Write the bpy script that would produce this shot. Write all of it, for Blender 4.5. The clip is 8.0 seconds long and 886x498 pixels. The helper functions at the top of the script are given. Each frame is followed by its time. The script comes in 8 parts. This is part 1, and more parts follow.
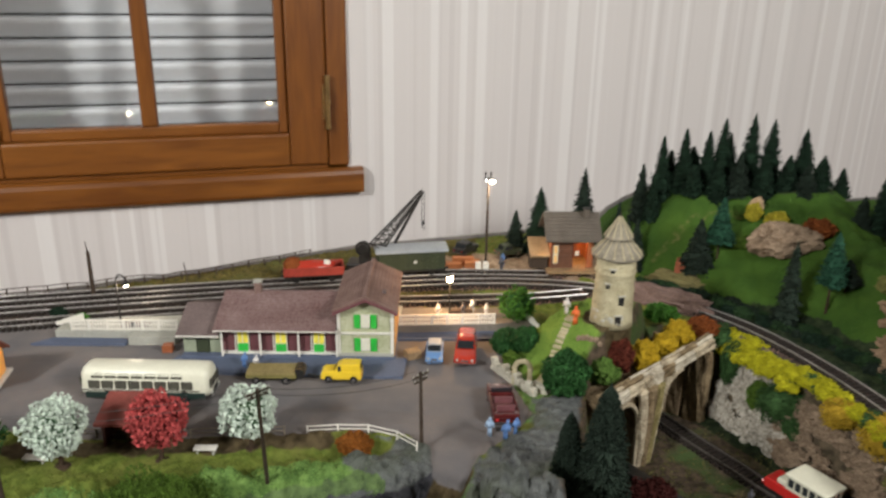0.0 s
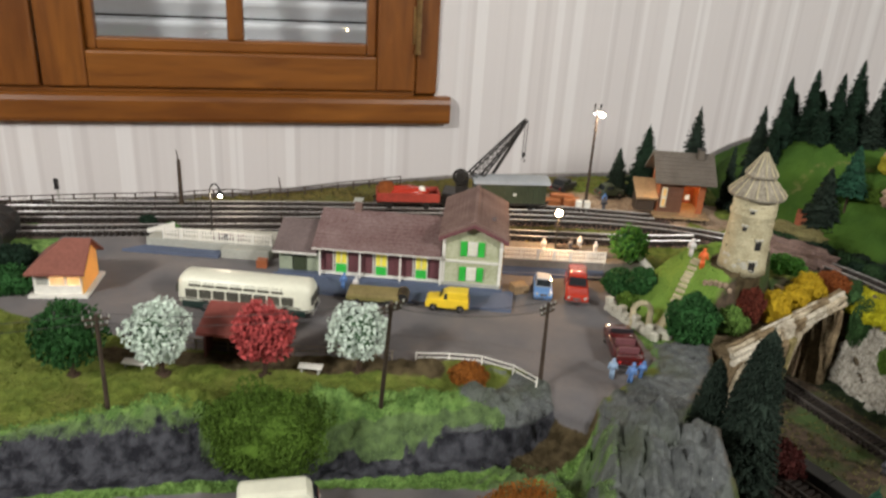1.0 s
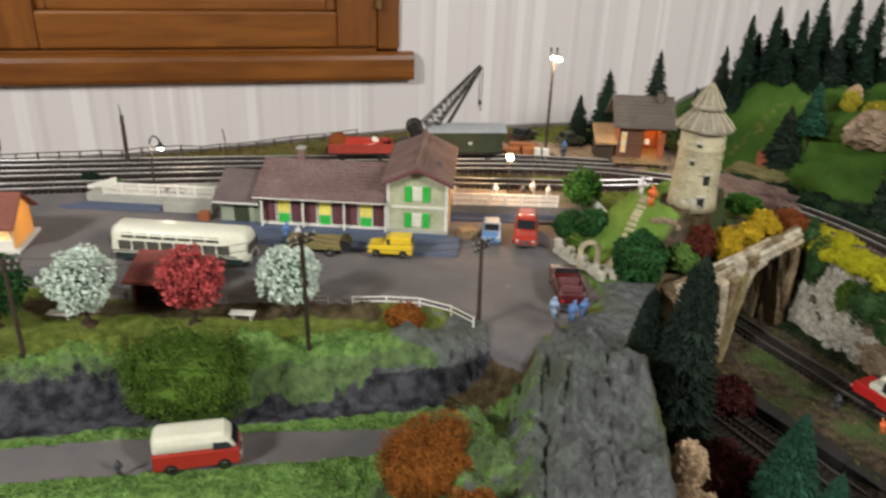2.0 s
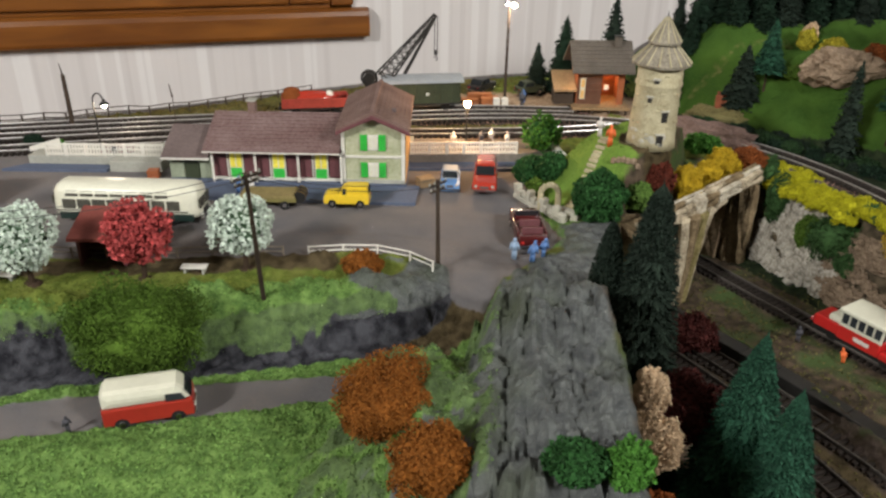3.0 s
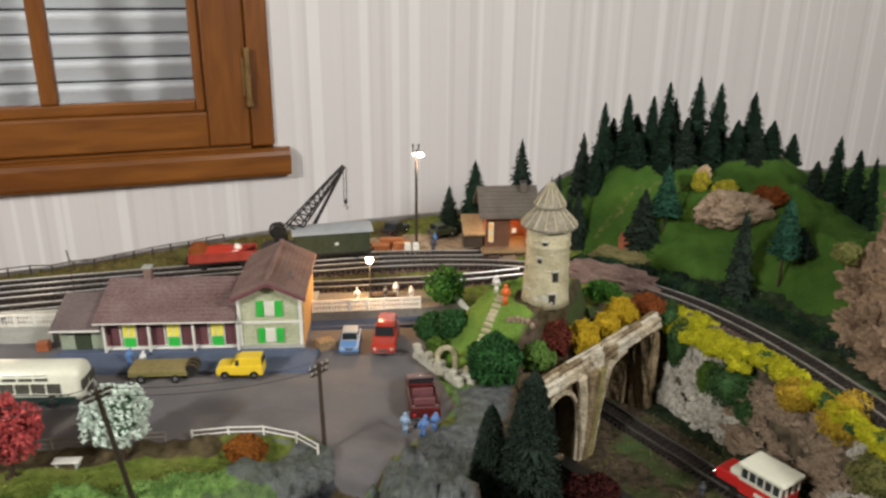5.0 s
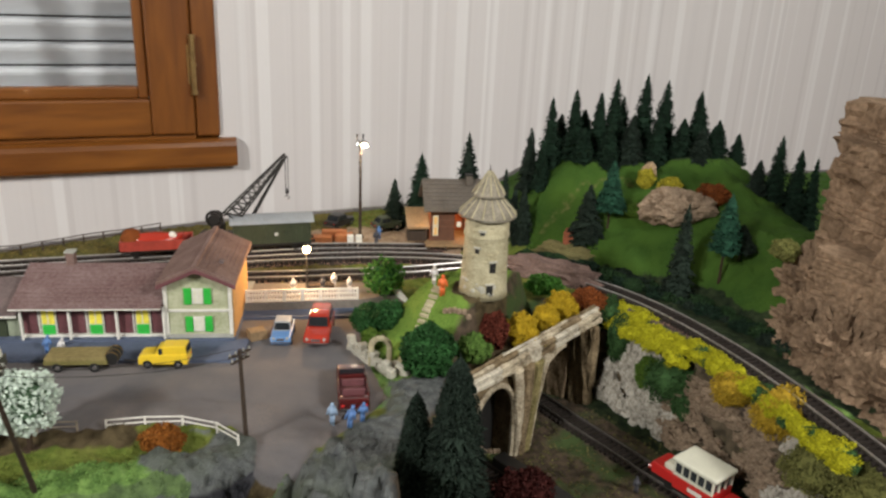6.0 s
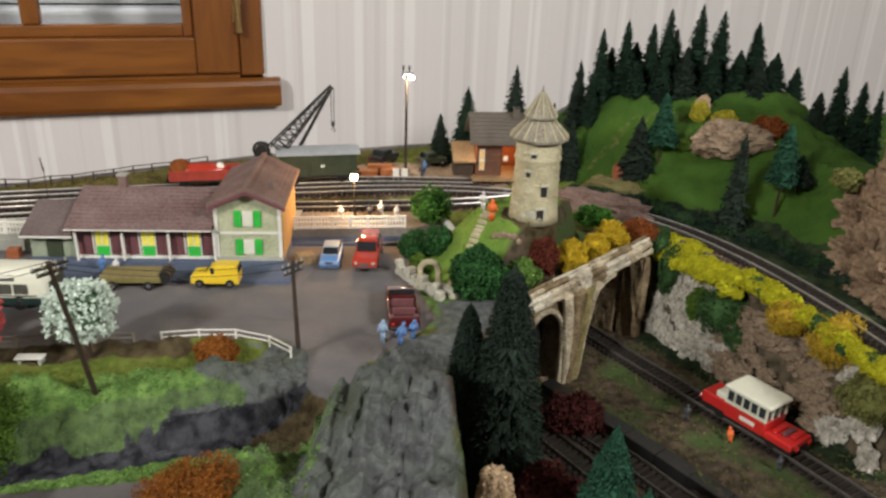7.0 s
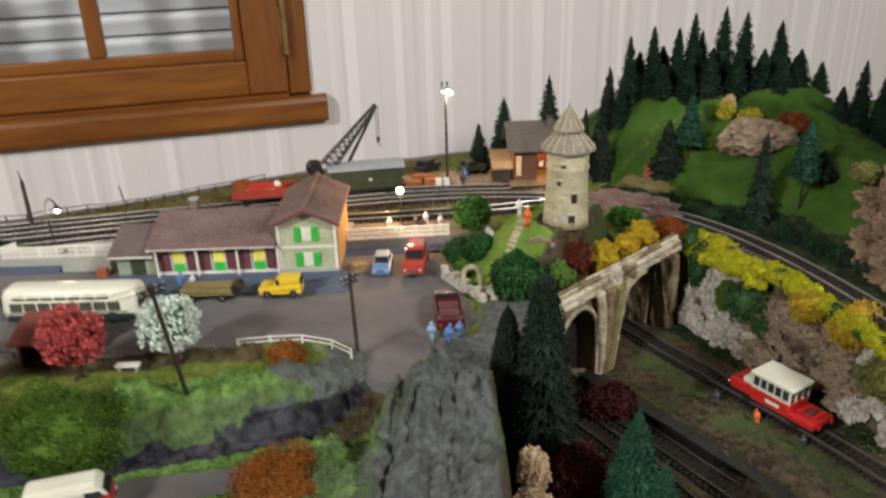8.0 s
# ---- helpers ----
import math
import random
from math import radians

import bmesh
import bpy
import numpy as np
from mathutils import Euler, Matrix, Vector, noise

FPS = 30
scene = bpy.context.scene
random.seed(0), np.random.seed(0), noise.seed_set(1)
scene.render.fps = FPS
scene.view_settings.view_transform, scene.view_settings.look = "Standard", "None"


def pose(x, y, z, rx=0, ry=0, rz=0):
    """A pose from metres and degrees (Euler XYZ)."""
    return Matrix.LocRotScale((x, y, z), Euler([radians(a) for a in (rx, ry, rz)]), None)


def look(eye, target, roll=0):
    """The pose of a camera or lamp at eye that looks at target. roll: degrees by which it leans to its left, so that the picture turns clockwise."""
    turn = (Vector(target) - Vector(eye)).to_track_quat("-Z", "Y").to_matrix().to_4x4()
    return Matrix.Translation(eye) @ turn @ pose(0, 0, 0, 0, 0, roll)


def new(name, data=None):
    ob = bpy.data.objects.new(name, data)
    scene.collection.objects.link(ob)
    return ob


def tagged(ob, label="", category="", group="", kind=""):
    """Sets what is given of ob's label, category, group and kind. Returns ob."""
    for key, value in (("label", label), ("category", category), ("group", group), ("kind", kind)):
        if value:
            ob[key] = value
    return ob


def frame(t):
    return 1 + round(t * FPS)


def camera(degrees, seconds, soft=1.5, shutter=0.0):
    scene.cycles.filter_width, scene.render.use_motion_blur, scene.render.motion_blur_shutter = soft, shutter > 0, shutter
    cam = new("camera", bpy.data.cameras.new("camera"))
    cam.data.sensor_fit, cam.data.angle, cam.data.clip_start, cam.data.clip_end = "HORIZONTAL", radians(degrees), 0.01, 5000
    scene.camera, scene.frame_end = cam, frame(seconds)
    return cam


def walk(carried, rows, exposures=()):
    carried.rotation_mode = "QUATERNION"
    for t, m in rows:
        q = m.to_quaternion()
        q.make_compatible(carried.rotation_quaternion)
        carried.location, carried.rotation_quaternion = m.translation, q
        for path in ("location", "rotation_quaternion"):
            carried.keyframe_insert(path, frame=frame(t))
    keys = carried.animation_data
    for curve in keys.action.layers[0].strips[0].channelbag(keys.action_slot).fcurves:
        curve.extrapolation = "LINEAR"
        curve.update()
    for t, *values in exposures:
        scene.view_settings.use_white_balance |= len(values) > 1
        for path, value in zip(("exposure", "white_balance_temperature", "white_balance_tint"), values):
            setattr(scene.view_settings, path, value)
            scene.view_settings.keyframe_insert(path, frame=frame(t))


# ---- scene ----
cam = camera(60.0, 8.0, soft=2.5, shutter=0.5)
PATH = [
    (0, (0.067, 0.054, 0.365), (-0.03, 1.94, -0.292), 0.9),
    (0.5, (0.046, 0.092, 0.339), (-0.111, 1.95, -0.382), 2.3),
    (1, (-0.001, 0.089, 0.321), (-0.202, 1.921, -0.457), 3.6),
    (1.5, (0.001, 0.095, 0.3), (-0.271, 1.899, -0.52), 1.6),
    (2, (0.046, 0.101, 0.293), (-0.138, 1.906, -0.549), 2.2),
    (2.2, (0.047, 0.098, 0.285), (-0.098, 1.898, -0.574), 2.2),
    (3.3, (0.057, 0.109, 0.27), (-0.039, 1.886, -0.644), 1.0),
    (3.5, (0.05, 0.111, 0.282), (-0.059, 1.892, -0.621), 0.5),
    (4, (0.04, 0.111, 0.281), (-0.112, 1.901, -0.598), 1.1),
    (4.5, (0.085, 0.12, 0.306), (0.007, 1.952, -0.493), 0.8),
    (5, (0.105, 0.13, 0.321), (0.112, 2.014, -0.35), 0.5),
    (5.2, (0.109, 0.13, 0.313), (0.132, 2.012, -0.363), 1.6),
    (6.3, (0.129, 0.142, 0.297), (0.246, 2.028, -0.358), 2.4),
    (6.5, (0.127, 0.139, 0.284), (0.206, 2.012, -0.414), 2.4),
    (7, (0.117, 0.136, 0.273), (0.132, 1.986, -0.486), 2.0),
    (7.5, (0.114, 0.126, 0.27), (0.072, 1.964, -0.517), 1.2),
    (8, (0.123, 0.083, 0.306), (0.014, 1.925, -0.465), -1.8),
]
walk(cam, [(t, look(eye, target, roll)) for t, eye, target, roll in PATH])

# ---- light ----
WALL_TURN = 19.5          # the back wall's bearing
WALL_AT = Vector((-0.15, 1.42, 0))
ROOM = Matrix.Translation(WALL_AT) @ Matrix.Rotation(radians(WALL_TURN), 4, "Z")   # x along the wall, -y into the room
FLOOR_Z, CEILING_Z = -0.92, 1.55

world = bpy.data.worlds.new("world")
scene.world = world
world.use_nodes = True
world.node_tree.nodes["Background"].inputs[0].default_value = (0.05, 0.06, 0.08, 1)
world.node_tree.nodes["Background"].inputs[1].default_value = 0.1


def lamp(name, kind, m, watts, colour, size=0.01):
    data = bpy.data.lights.new(name, kind)
    data.energy, data.color = watts, colour
    if kind == "AREA":
        data.shape, data.size = "DISK", size
    elif kind == "SUN":
        data.angle = size
    else:
        data.shadow_soft_size = size
    ob = new(name, data)
    ob.matrix_world = m
    return ob


# unseen lamps: left set by the cast shadows, right added to brighten the wall
UNSEEN_LAMPS = [Vector((-1.20, -0.90, 1.24)), Vector((1.50, -0.55, 1.24))]
for place, watts in zip(UNSEEN_LAMPS, (47, 40)):
    lamp("unseen_lamp_light", "AREA", look(place - Vector((0, 0, 0.04)), (0.0, 0.95, 0)), watts, (1.0, 0.985, 0.945), 0.36)


# ---- materials ----
def mat(name, colour, rough=0.6, vary=0.25, grain=300.0, stain=25.0, bump=0.15, metal=0.0, second=None, emit=0.0, random_hue=0.0, coat=0.0):
    """A surface with a fine grain and larger stains, in metres."""
    m = bpy.data.materials.new(name)
    m.use_nodes = True
    nt = m.node_tree
    nodes, links = nt.nodes, nt.links
    b = nodes["Principled BSDF"]
    co = nodes.new("ShaderNodeTexCoord")
    fine, wide = nodes.new("ShaderNodeTexNoise"), nodes.new("ShaderNodeTexNoise")
    fine.inputs["Scale"].default_value, fine.inputs["Detail"].default_value = grain, 4
    wide.inputs["Scale"].default_value, wide.inputs["Detail"].default_value = stain, 5
    for n in (fine, wide):
        links.new(co.outputs["Object"], n.inputs["Vector"])
    add = nodes.new("ShaderNodeMath")
    add.operation = "ADD"
    links.new(fine.outputs["Fac"], add.inputs[0])
    links.new(wide.outputs["Fac"], add.inputs[1])
    ramp = nodes.new("ShaderNodeMapRange")
    ramp.inputs["From Min"].default_value, ramp.inputs["From Max"].default_value = 0.65, 1.35
    links.new(add.outputs[0], ramp.inputs["Value"])
    mix = nodes.new("ShaderNodeMix")
    mix.data_type = "RGBA"
    dark = [c * (1 - vary) for c in colour]
    light = second if second else [min(1, c * (1 + vary)) for c in colour]
    mix.inputs[6].default_value, mix.inputs[7].default_value = (*dark, 1), (*light, 1)
    links.new(ramp.outputs[0], mix.inputs[0])
    out = mix.outputs[2]
    if random_hue:
        info, hsv, span = nodes.new("ShaderNodeNewGeometry"), nodes.new("ShaderNodeHueSaturation"), nodes.new("ShaderNodeMapRange")
        span.inputs["To Min"].default_value, span.inputs["To Max"].default_value = 1 - random_hue, 1 + random_hue
        links.new(info.outputs["Random Per Island"], span.inputs["Value"])
        links.new(span.outputs[0], hsv.inputs["Value"])
        links.new(out, hsv.inputs["Color"])
        out = hsv.outputs[0]
    links.new(out, b.inputs["Base Color"])
    b.inputs["Roughness"].default_value, b.inputs["Metallic"].default_value = rough, metal
    b.inputs["Coat Weight"].default_value = coat
    if rough >= 0.69 and not metal:
        b.inputs["Specular IOR Level"].default_value = 0.12
    if bump:
        bp = nodes.new("ShaderNodeBump")
        bp.inputs["Strength"].default_value, bp.inputs["Distance"].default_value = bump, 0.3 / grain
        links.new(fine.outputs["Fac"], bp.inputs["Height"])
        links.new(bp.outputs[0], b.inputs["Normal"])
    if emit:
        links.new(out, b.inputs["Emission Color"])
        b.inputs["Emission Strength"].default_value = emit
    return m


def wallpaper():
    """Off-white paper with irregular vertical stripes."""
    m = bpy.data.materials.new("striped_wallpaper")
    m.use_nodes = True
    nodes, links = m.node_tree.nodes, m.node_tree.links
    b = nodes["Principled BSDF"]
    co, sep = nodes.new("ShaderNodeTexCoord"), nodes.new("ShaderNodeSeparateXYZ")
    links.new(co.outputs["Object"], sep.inputs[0])
    values = []
    for scale, detail, low, high in ((34.0, 0.0, 0.56, 0.62), (47.0, 1.0, 0.56, 0.66), (150.0, 2.0, 0.35, 0.65)):
        n = nodes.new("ShaderNodeTexNoise")
        n.noise_dimensions = "1D"
        n.inputs["Scale"].default_value, n.inputs["Detail"].default_value = scale, detail
        links.new(sep.outputs["X"], n.inputs["W"])
        r = nodes.new("ShaderNodeMapRange")
        r.inputs["From Min"].default_value, r.inputs["From Max"].default_value = low, high
        links.new(n.outputs["Fac"], r.inputs["Value"])
        values.append(r.outputs[0])
    fibre = nodes.new("ShaderNodeTexNoise")
    fibre.inputs["Scale"].default_value, fibre.inputs["Detail"].default_value = 90, 5
    stretch = nodes.new("ShaderNodeMapping")
    stretch.inputs["Scale"].default_value = (6, 6, 0.5)
    links.new(co.outputs["Object"], stretch.inputs[0])
    links.new(stretch.outputs[0], fibre.inputs["Vector"])
    colour = (0.615, 0.582, 0.572, 1)
    last = None
    for v, tone, amount in ((values[0], (0.73, 0.71, 0.70, 1), 0.80), (values[1], (0.52, 0.485, 0.478, 1), 0.62), (values[2], (0.66, 0.635, 0.625, 1), 0.22), (fibre.outputs["Fac"], (0.56, 0.525, 0.515, 1), 0.30)):
        k = nodes.new("ShaderNodeMath")
        k.operation = "MULTIPLY"
        k.inputs[1].default_value = amount
        links.new(v, k.inputs[0])
        x = nodes.new("ShaderNodeMix")
        x.data_type = "RGBA"
        if last is None:
            x.inputs[6].default_value = colour
        else:
            links.new(last, x.inputs[6])
        x.inputs[7].default_value = tone
        links.new(k.outputs[0], x.inputs[0])
        last = x.outputs[2]
    links.new(last, b.inputs["Base Color"])
    b.inputs["Roughness"].default_value = 0.62
    bp = nodes.new("ShaderNodeBump")
    bp.inputs["Strength"].default_value, bp.inputs["Distance"].default_value = 0.3, 0.0008
    links.new(fibre.outputs["Fac"], bp.inputs["Height"])
    links.new(bp.outputs[0], b.inputs["Normal"])
    return m


def wood(name, dark, light, rough=0.38, along="X", scale=14.0):
    """Varnished timber with grain along one axis."""
    m = bpy.data.materials.new(name)
    m.use_nodes = True
    nodes, links = m.node_tree.nodes, m.node_tree.links
    b = nodes["Principled BSDF"]
    co, mp = nodes.new("ShaderNodeTexCoord"), nodes.new("ShaderNodeMapping")
    mp.inputs["Scale"].default_value = (0.12, 1, 1) if along == "X" else (1, 1, 0.12)
    links.new(co.outputs["Object"], mp.inputs[0])
    n, w = nodes.new("ShaderNodeTexNoise"), nodes.new("ShaderNodeTexNoise")
    n.inputs["Scale"].default_value, n.inputs["Detail"].default_value, n.inputs["Distortion"].default_value = scale * 6, 6, 0.6
    w.inputs["Scale"].default_value, w.inputs["Detail"].default_value = scale, 3
    links.new(mp.outputs[0], n.inputs["Vector"])
    links.new(mp.outputs[0], w.inputs["Vector"])
    add = nodes.new("ShaderNodeMath")
    add.operation = "ADD"
    links.new(n.outputs["Fac"], add.inputs[0])
    links.new(w.outputs["Fac"], add.inputs[1])
    r = nodes.new("ShaderNodeMapRange")
    r.inputs["From Min"].default_value, r.inputs["From Max"].default_value = 0.7, 1.35
    links.new(add.outputs[0], r.inputs["Value"])
    x = nodes.new("ShaderNodeMix")
    x.data_type = "RGBA"
    x.inputs[6].default_value, x.inputs[7].default_value = (*dark, 1), (*light, 1)
    links.new(r.outputs[0], x.inputs[0])
    links.new(x.outputs[2], b.inputs["Base Color"])
    b.inputs["Roughness"].default_value = rough
    b.inputs["Coat Weight"].default_value = 0.12
    bp = nodes.new("ShaderNodeBump")
    bp.inputs["Strength"].default_value, bp.inputs["Distance"].default_value = 0.12, 0.001
    links.new(n.outputs["Fac"], bp.inputs["Height"])
    links.new(bp.outputs[0], b.inputs["Normal"])
    return m


def glass(name, tint=(1, 1, 1), rough=0.02, alpha=0.16):
    """Thin pane: mostly clear, with a glossy reflection."""
    m = bpy.data.materials.new(name)
    m.use_nodes = True
    nodes, links = m.node_tree.nodes, m.node_tree.links
    nodes.remove(nodes["Principled BSDF"])
    clear, gloss, mix, fr = nodes.new("ShaderNodeBsdfTransparent"), nodes.new("ShaderNodeBsdfGlossy"), nodes.new("ShaderNodeMixShader"), nodes.new("ShaderNodeFresnel")
    clear.inputs[0].default_value = (*tint, 1)
    gloss.inputs["Roughness"].default_value = rough
    fr.inputs["IOR"].default_value = 1.5 + alpha
    links.new(fr.outputs[0], mix.inputs[0])
    links.new(clear.outputs[0], mix.inputs[1])
    links.new(gloss.outputs[0], mix.inputs[2])
    links.new(mix.outputs[0], nodes["Material Output"].inputs[0])
    return m


def glow(name, colour, strength):
    m = bpy.data.materials.new(name)
    m.use_nodes = True
    nodes, links = m.node_tree.nodes, m.node_tree.links
    nodes.remove(nodes["Principled BSDF"])
    e = nodes.new("ShaderNodeEmission")
    e.inputs[0].default_value, e.inputs[1].default_value = (*colour, 1), strength
    links.new(e.outputs[0], nodes["Material Output"].inputs[0])
    return m


def lit_plastic(name, colour):
    """Thin coloured plastic that lets a lamp behind it shine through."""
    m = mat(name, colour, 0.55, 0.1, 300, 60, 0.1)
    nodes, links = m.node_tree.nodes, m.node_tree.links
    t, x = nodes.new("ShaderNodeBsdfTranslucent"), nodes.new("ShaderNodeMixShader")
    t.inputs[0].default_value = (*colour, 1)
    x.inputs[0].default_value = 0.55
    links.new(nodes["Principled BSDF"].outputs[0], x.inputs[1])
    links.new(t.outputs[0], x.inputs[2])
    links.new(x.outputs[0], nodes["Material Output"].inputs[0])
    return m


PAPER = wallpaper()
PLASTER = mat("ceiling_paint", (0.50, 0.48, 0.45), 0.8, 0.06, 200, 3)
FLOORING = wood("floor_boards", (0.14, 0.075, 0.035), (0.26, 0.15, 0.075), 0.4)
OAK_X = wood("varnished_wood_flat", (0.120, 0.037, 0.005), (0.250, 0.090, 0.014), 0.36, "X", 12)
OAK_Z = wood("varnished_wood_upright", (0.116, 0.035, 0.005), (0.238, 0.084, 0.013), 0.36, "Z", 12)
SLAT = mat("shutter_slat", (0.64, 0.66, 0.68), 0.4, 0.1, 150, 8, 0.05)
SLAT_GAP = mat("shutter_joint", (0.05, 0.05, 0.05), 0.7, 0.2)
PANE = glass("window_glass")
BRASS = mat("worn_brass", (0.45, 0.30, 0.13), 0.35, 0.3, 300, 40, 0.1, 1.0)
BOARD = mat("painted_board_edge", (0.30, 0.29, 0.27), 0.7, 0.2, 150, 12, 0.1)
STEEL = mat("rail_steel", (0.40, 0.385, 0.37), 0.36, 0.35, 400, 25, 0.05, 0.75)
# rail steel darkened: the cutting's shade is put into its colour
STEEL_SHADED = mat("shaded_rail_steel", (0.12, 0.108, 0.096), 0.5, 0.4, 400, 25, 0.05, 0.6)
RUST = mat("rail_side", (0.038, 0.030, 0.025), 0.6, 0.3, 400, 60, 0.1)
TIE = mat("sleeper_plastic", (0.026, 0.021, 0.018), 0.75, 0.35, 500, 60, 0.2)
# white fence under the trees; their shade is put into this colour
FENCE_SHADED = mat("tree_shaded_fence_paint", (0.26, 0.22, 0.17), 0.7, 0.3, 300, 60, 0.1)
WHITE = mat("white_plastic", (0.66, 0.64, 0.58), 0.5, 0.1, 300, 40, 0.05)
CREAM = mat("cream_paint", (0.66, 0.65, 0.53), 0.35, 0.07, 300, 50, 0.03)
CREAM_WALL = mat("cream_render", (0.40, 0.43, 0.25), 0.75, 0.30, 300, 60, 0.3, second=(0.50, 0.50, 0.36))
OCHRE = mat("ochre_render", (0.42, 0.25, 0.10), 0.75, 0.2, 400, 50, 0.2)
TILE_RED = mat("brown_red_roof", (0.135, 0.058, 0.050), 0.62, 0.35, 380, 26, 0.2, second=(0.235, 0.165, 0.158))
TILE_GREY = mat("grey_brown_roof", (0.145, 0.110, 0.105), 0.75, 0.25, 400, 30, 0.2)
HUT_ROOF = mat("red_brown_hut_roof", (0.205, 0.080, 0.060), 0.7, 0.2, 400, 40, 0.15)
TILE_BROWN = mat("weathered_tile_roof", (0.165, 0.100, 0.082), 0.8, 0.30, 500, 45, 0.2, second=(0.235, 0.160, 0.140))
SLATE = mat("grey_shingle", (0.115, 0.10, 0.085), 0.75, 0.25, 500, 60, 0.2)
GREEN_PAINT = mat("bright_green_paint", (0.03, 0.42, 0.05), 0.5, 0.15, 300, 80, 0.05)
GREEN_WALL = mat("grey_green_wall", (0.26, 0.29, 0.21), 0.75, 0.15, 400, 60, 0.15)
MAROON_PAINT = mat("maroon_panel", (0.13, 0.045, 0.05), 0.6, 0.2, 300, 60, 0.1)
YELLOW_PANE = mat("lit_yellow_pane", (0.70, 0.60, 0.07), 0.5, 0.25, 300, 120, 0.02, emit=0.12)
# near-black for openings: their darkness is painted, not left to depth
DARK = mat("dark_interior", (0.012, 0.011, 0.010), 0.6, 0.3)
BLACK = mat("black_plastic", (0.014, 0.013, 0.012), 0.45, 0.3, 300, 60, 0.05)
RUBBER = mat("tyre_rubber", (0.018, 0.018, 0.018), 0.7, 0.2)
CHROME = mat("bright_metal", (0.6, 0.6, 0.6), 0.2, 0.1, 300, 60, 0.02, 1.0)
CAR_GLASS = mat("car_window", (0.03, 0.035, 0.04), 0.08, 0.2, 200, 40, 0.0)
YELLOW = mat("postal_yellow_paint", (0.72, 0.50, 0.03), 0.3, 0.08, 300, 60, 0.02, coat=0.3)
RED = mat("bright_red_paint", (0.52, 0.022, 0.02), 0.28, 0.1, 300, 60, 0.02, coat=0.4)
ORANGE_RED = mat("orange_red_paint", (0.36, 0.028, 0.014), 0.20, 0.1, 300, 60, 0.02, coat=0.4)
MAROON_CAR = mat("dark_red_paint", (0.070, 0.010, 0.010), 0.18, 0.2, 300, 60, 0.02, coat=0.6)
BLUE = mat("light_blue_paint", (0.10, 0.24, 0.50), 0.3, 0.1, 300, 60, 0.02, coat=0.3)
BLUE_KERB = mat("blue_grey_kerb", (0.095, 0.115, 0.17), 0.7, 0.15, 400, 40, 0.1)
CONCRETE = mat("pale_concrete", (0.34, 0.34, 0.30), 0.8, 0.15, 400, 40, 0.2)
TIMBER = mat("dark_creosote_timber", (0.055, 0.04, 0.03), 0.7, 0.3, 500, 60, 0.2)
TAN_WOOD = mat("tan_planks", (0.25, 0.17, 0.095), 0.7, 0.3, 400, 60, 0.2)
HUT_YELLOW = lit_plastic("warm_yellow_wall", (0.84, 0.60, 0.25))
ROOM_PAINT = mat("beige_room_paint", (0.36, 0.33, 0.29), 0.8, 0.08, 200, 3)
CHALET_DARK = mat("dark_brown_boards", (0.10, 0.042, 0.022), 0.65, 0.3, 300, 60, 0.15)
ORANGE_WALL = mat("orange_timber_wall", (0.27, 0.080, 0.028), 0.6, 0.2, 300, 60, 0.1)
WAGON_GREEN = mat("dark_olive_wagon", (0.035, 0.045, 0.022), 0.55, 0.3, 300, 60, 0.1)
WAGON_ROOF = mat("grey_wagon_roof", (0.26, 0.28, 0.30), 0.6, 0.15, 300, 40, 0.1)
PLATFORM = mat("worn_platform_slabs", (0.17, 0.15, 0.13), 0.8, 0.2, 300, 40, 0.2)
WAGON_RED = mat("wagon_red", (0.29, 0.040, 0.026), 0.5, 0.25, 300, 60, 0.1)
STONE_PALE = mat("pale_tower_stone", (0.40, 0.345, 0.21), 0.85, 0.3, 700, 70, 0.5, second=(0.55, 0.50, 0.34))
STONE_WHITE = mat("bleached_stone", (0.44, 0.42, 0.35), 0.85, 0.25, 600, 60, 0.4)
THATCH = mat("weathered_thatch", (0.23, 0.20, 0.15), 0.9, 0.45, 600, 110, 0.7, second=(0.38, 0.34, 0.27))
BRIDGE_STONE = mat("carved_bridge_stone", (0.17, 0.115, 0.060), 0.85, 0.65, 420, 75, 0.8, second=(0.30, 0.225, 0.135))
BRIDGE_PALE = mat("worn_pale_bridge_stone", (0.37, 0.28, 0.17), 0.85, 0.65, 420, 75, 0.8, second=(0.66, 0.57, 0.42))
BRIDGE_WHITE = mat("bleached_bridge_stone", (0.46, 0.38, 0.26), 0.85, 0.6, 420, 70, 0.8, second=(0.72, 0.66, 0.54))
# streaked stone lightened: light missing in the passage is put into the colour
BRIDGE_WALL = mat("lightened_streaked_stone", (0.26, 0.175, 0.105), 0.85, 0.5, 300, 60, 0.8, second=(0.42, 0.31, 0.20))
BRIDGE_MOSS = mat("mossy_bridge_stone", (0.20, 0.17, 0.055), 0.85, 0.6, 420, 55, 0.8, second=(0.36, 0.30, 0.14))
CRAG = mat("brown_cork_rock", (0.185, 0.118, 0.072), 0.9, 0.55, 240, 26, 0.6, second=(0.36, 0.25, 0.165))
BOULDER = mat("beige_boulder", (0.20, 0.142, 0.095), 0.9, 0.45, 400, 60, 0.8, second=(0.36, 0.27, 0.19))
WHITE_ROCK = mat("whitewashed_rock", (0.42, 0.37, 0.29), 0.9, 0.60, 300, 90, 0.8, second=(0.64, 0.60, 0.52))
LEAF_GREEN = mat("deep_green_foliage", (0.020, 0.068, 0.018), 0.7, 0.35, 600, 60, 0.3, random_hue=0.45)
LEAF_BRIGHT = mat("bright_green_foliage", (0.050, 0.145, 0.022), 0.7, 0.3, 600, 60, 0.3, random_hue=0.4)
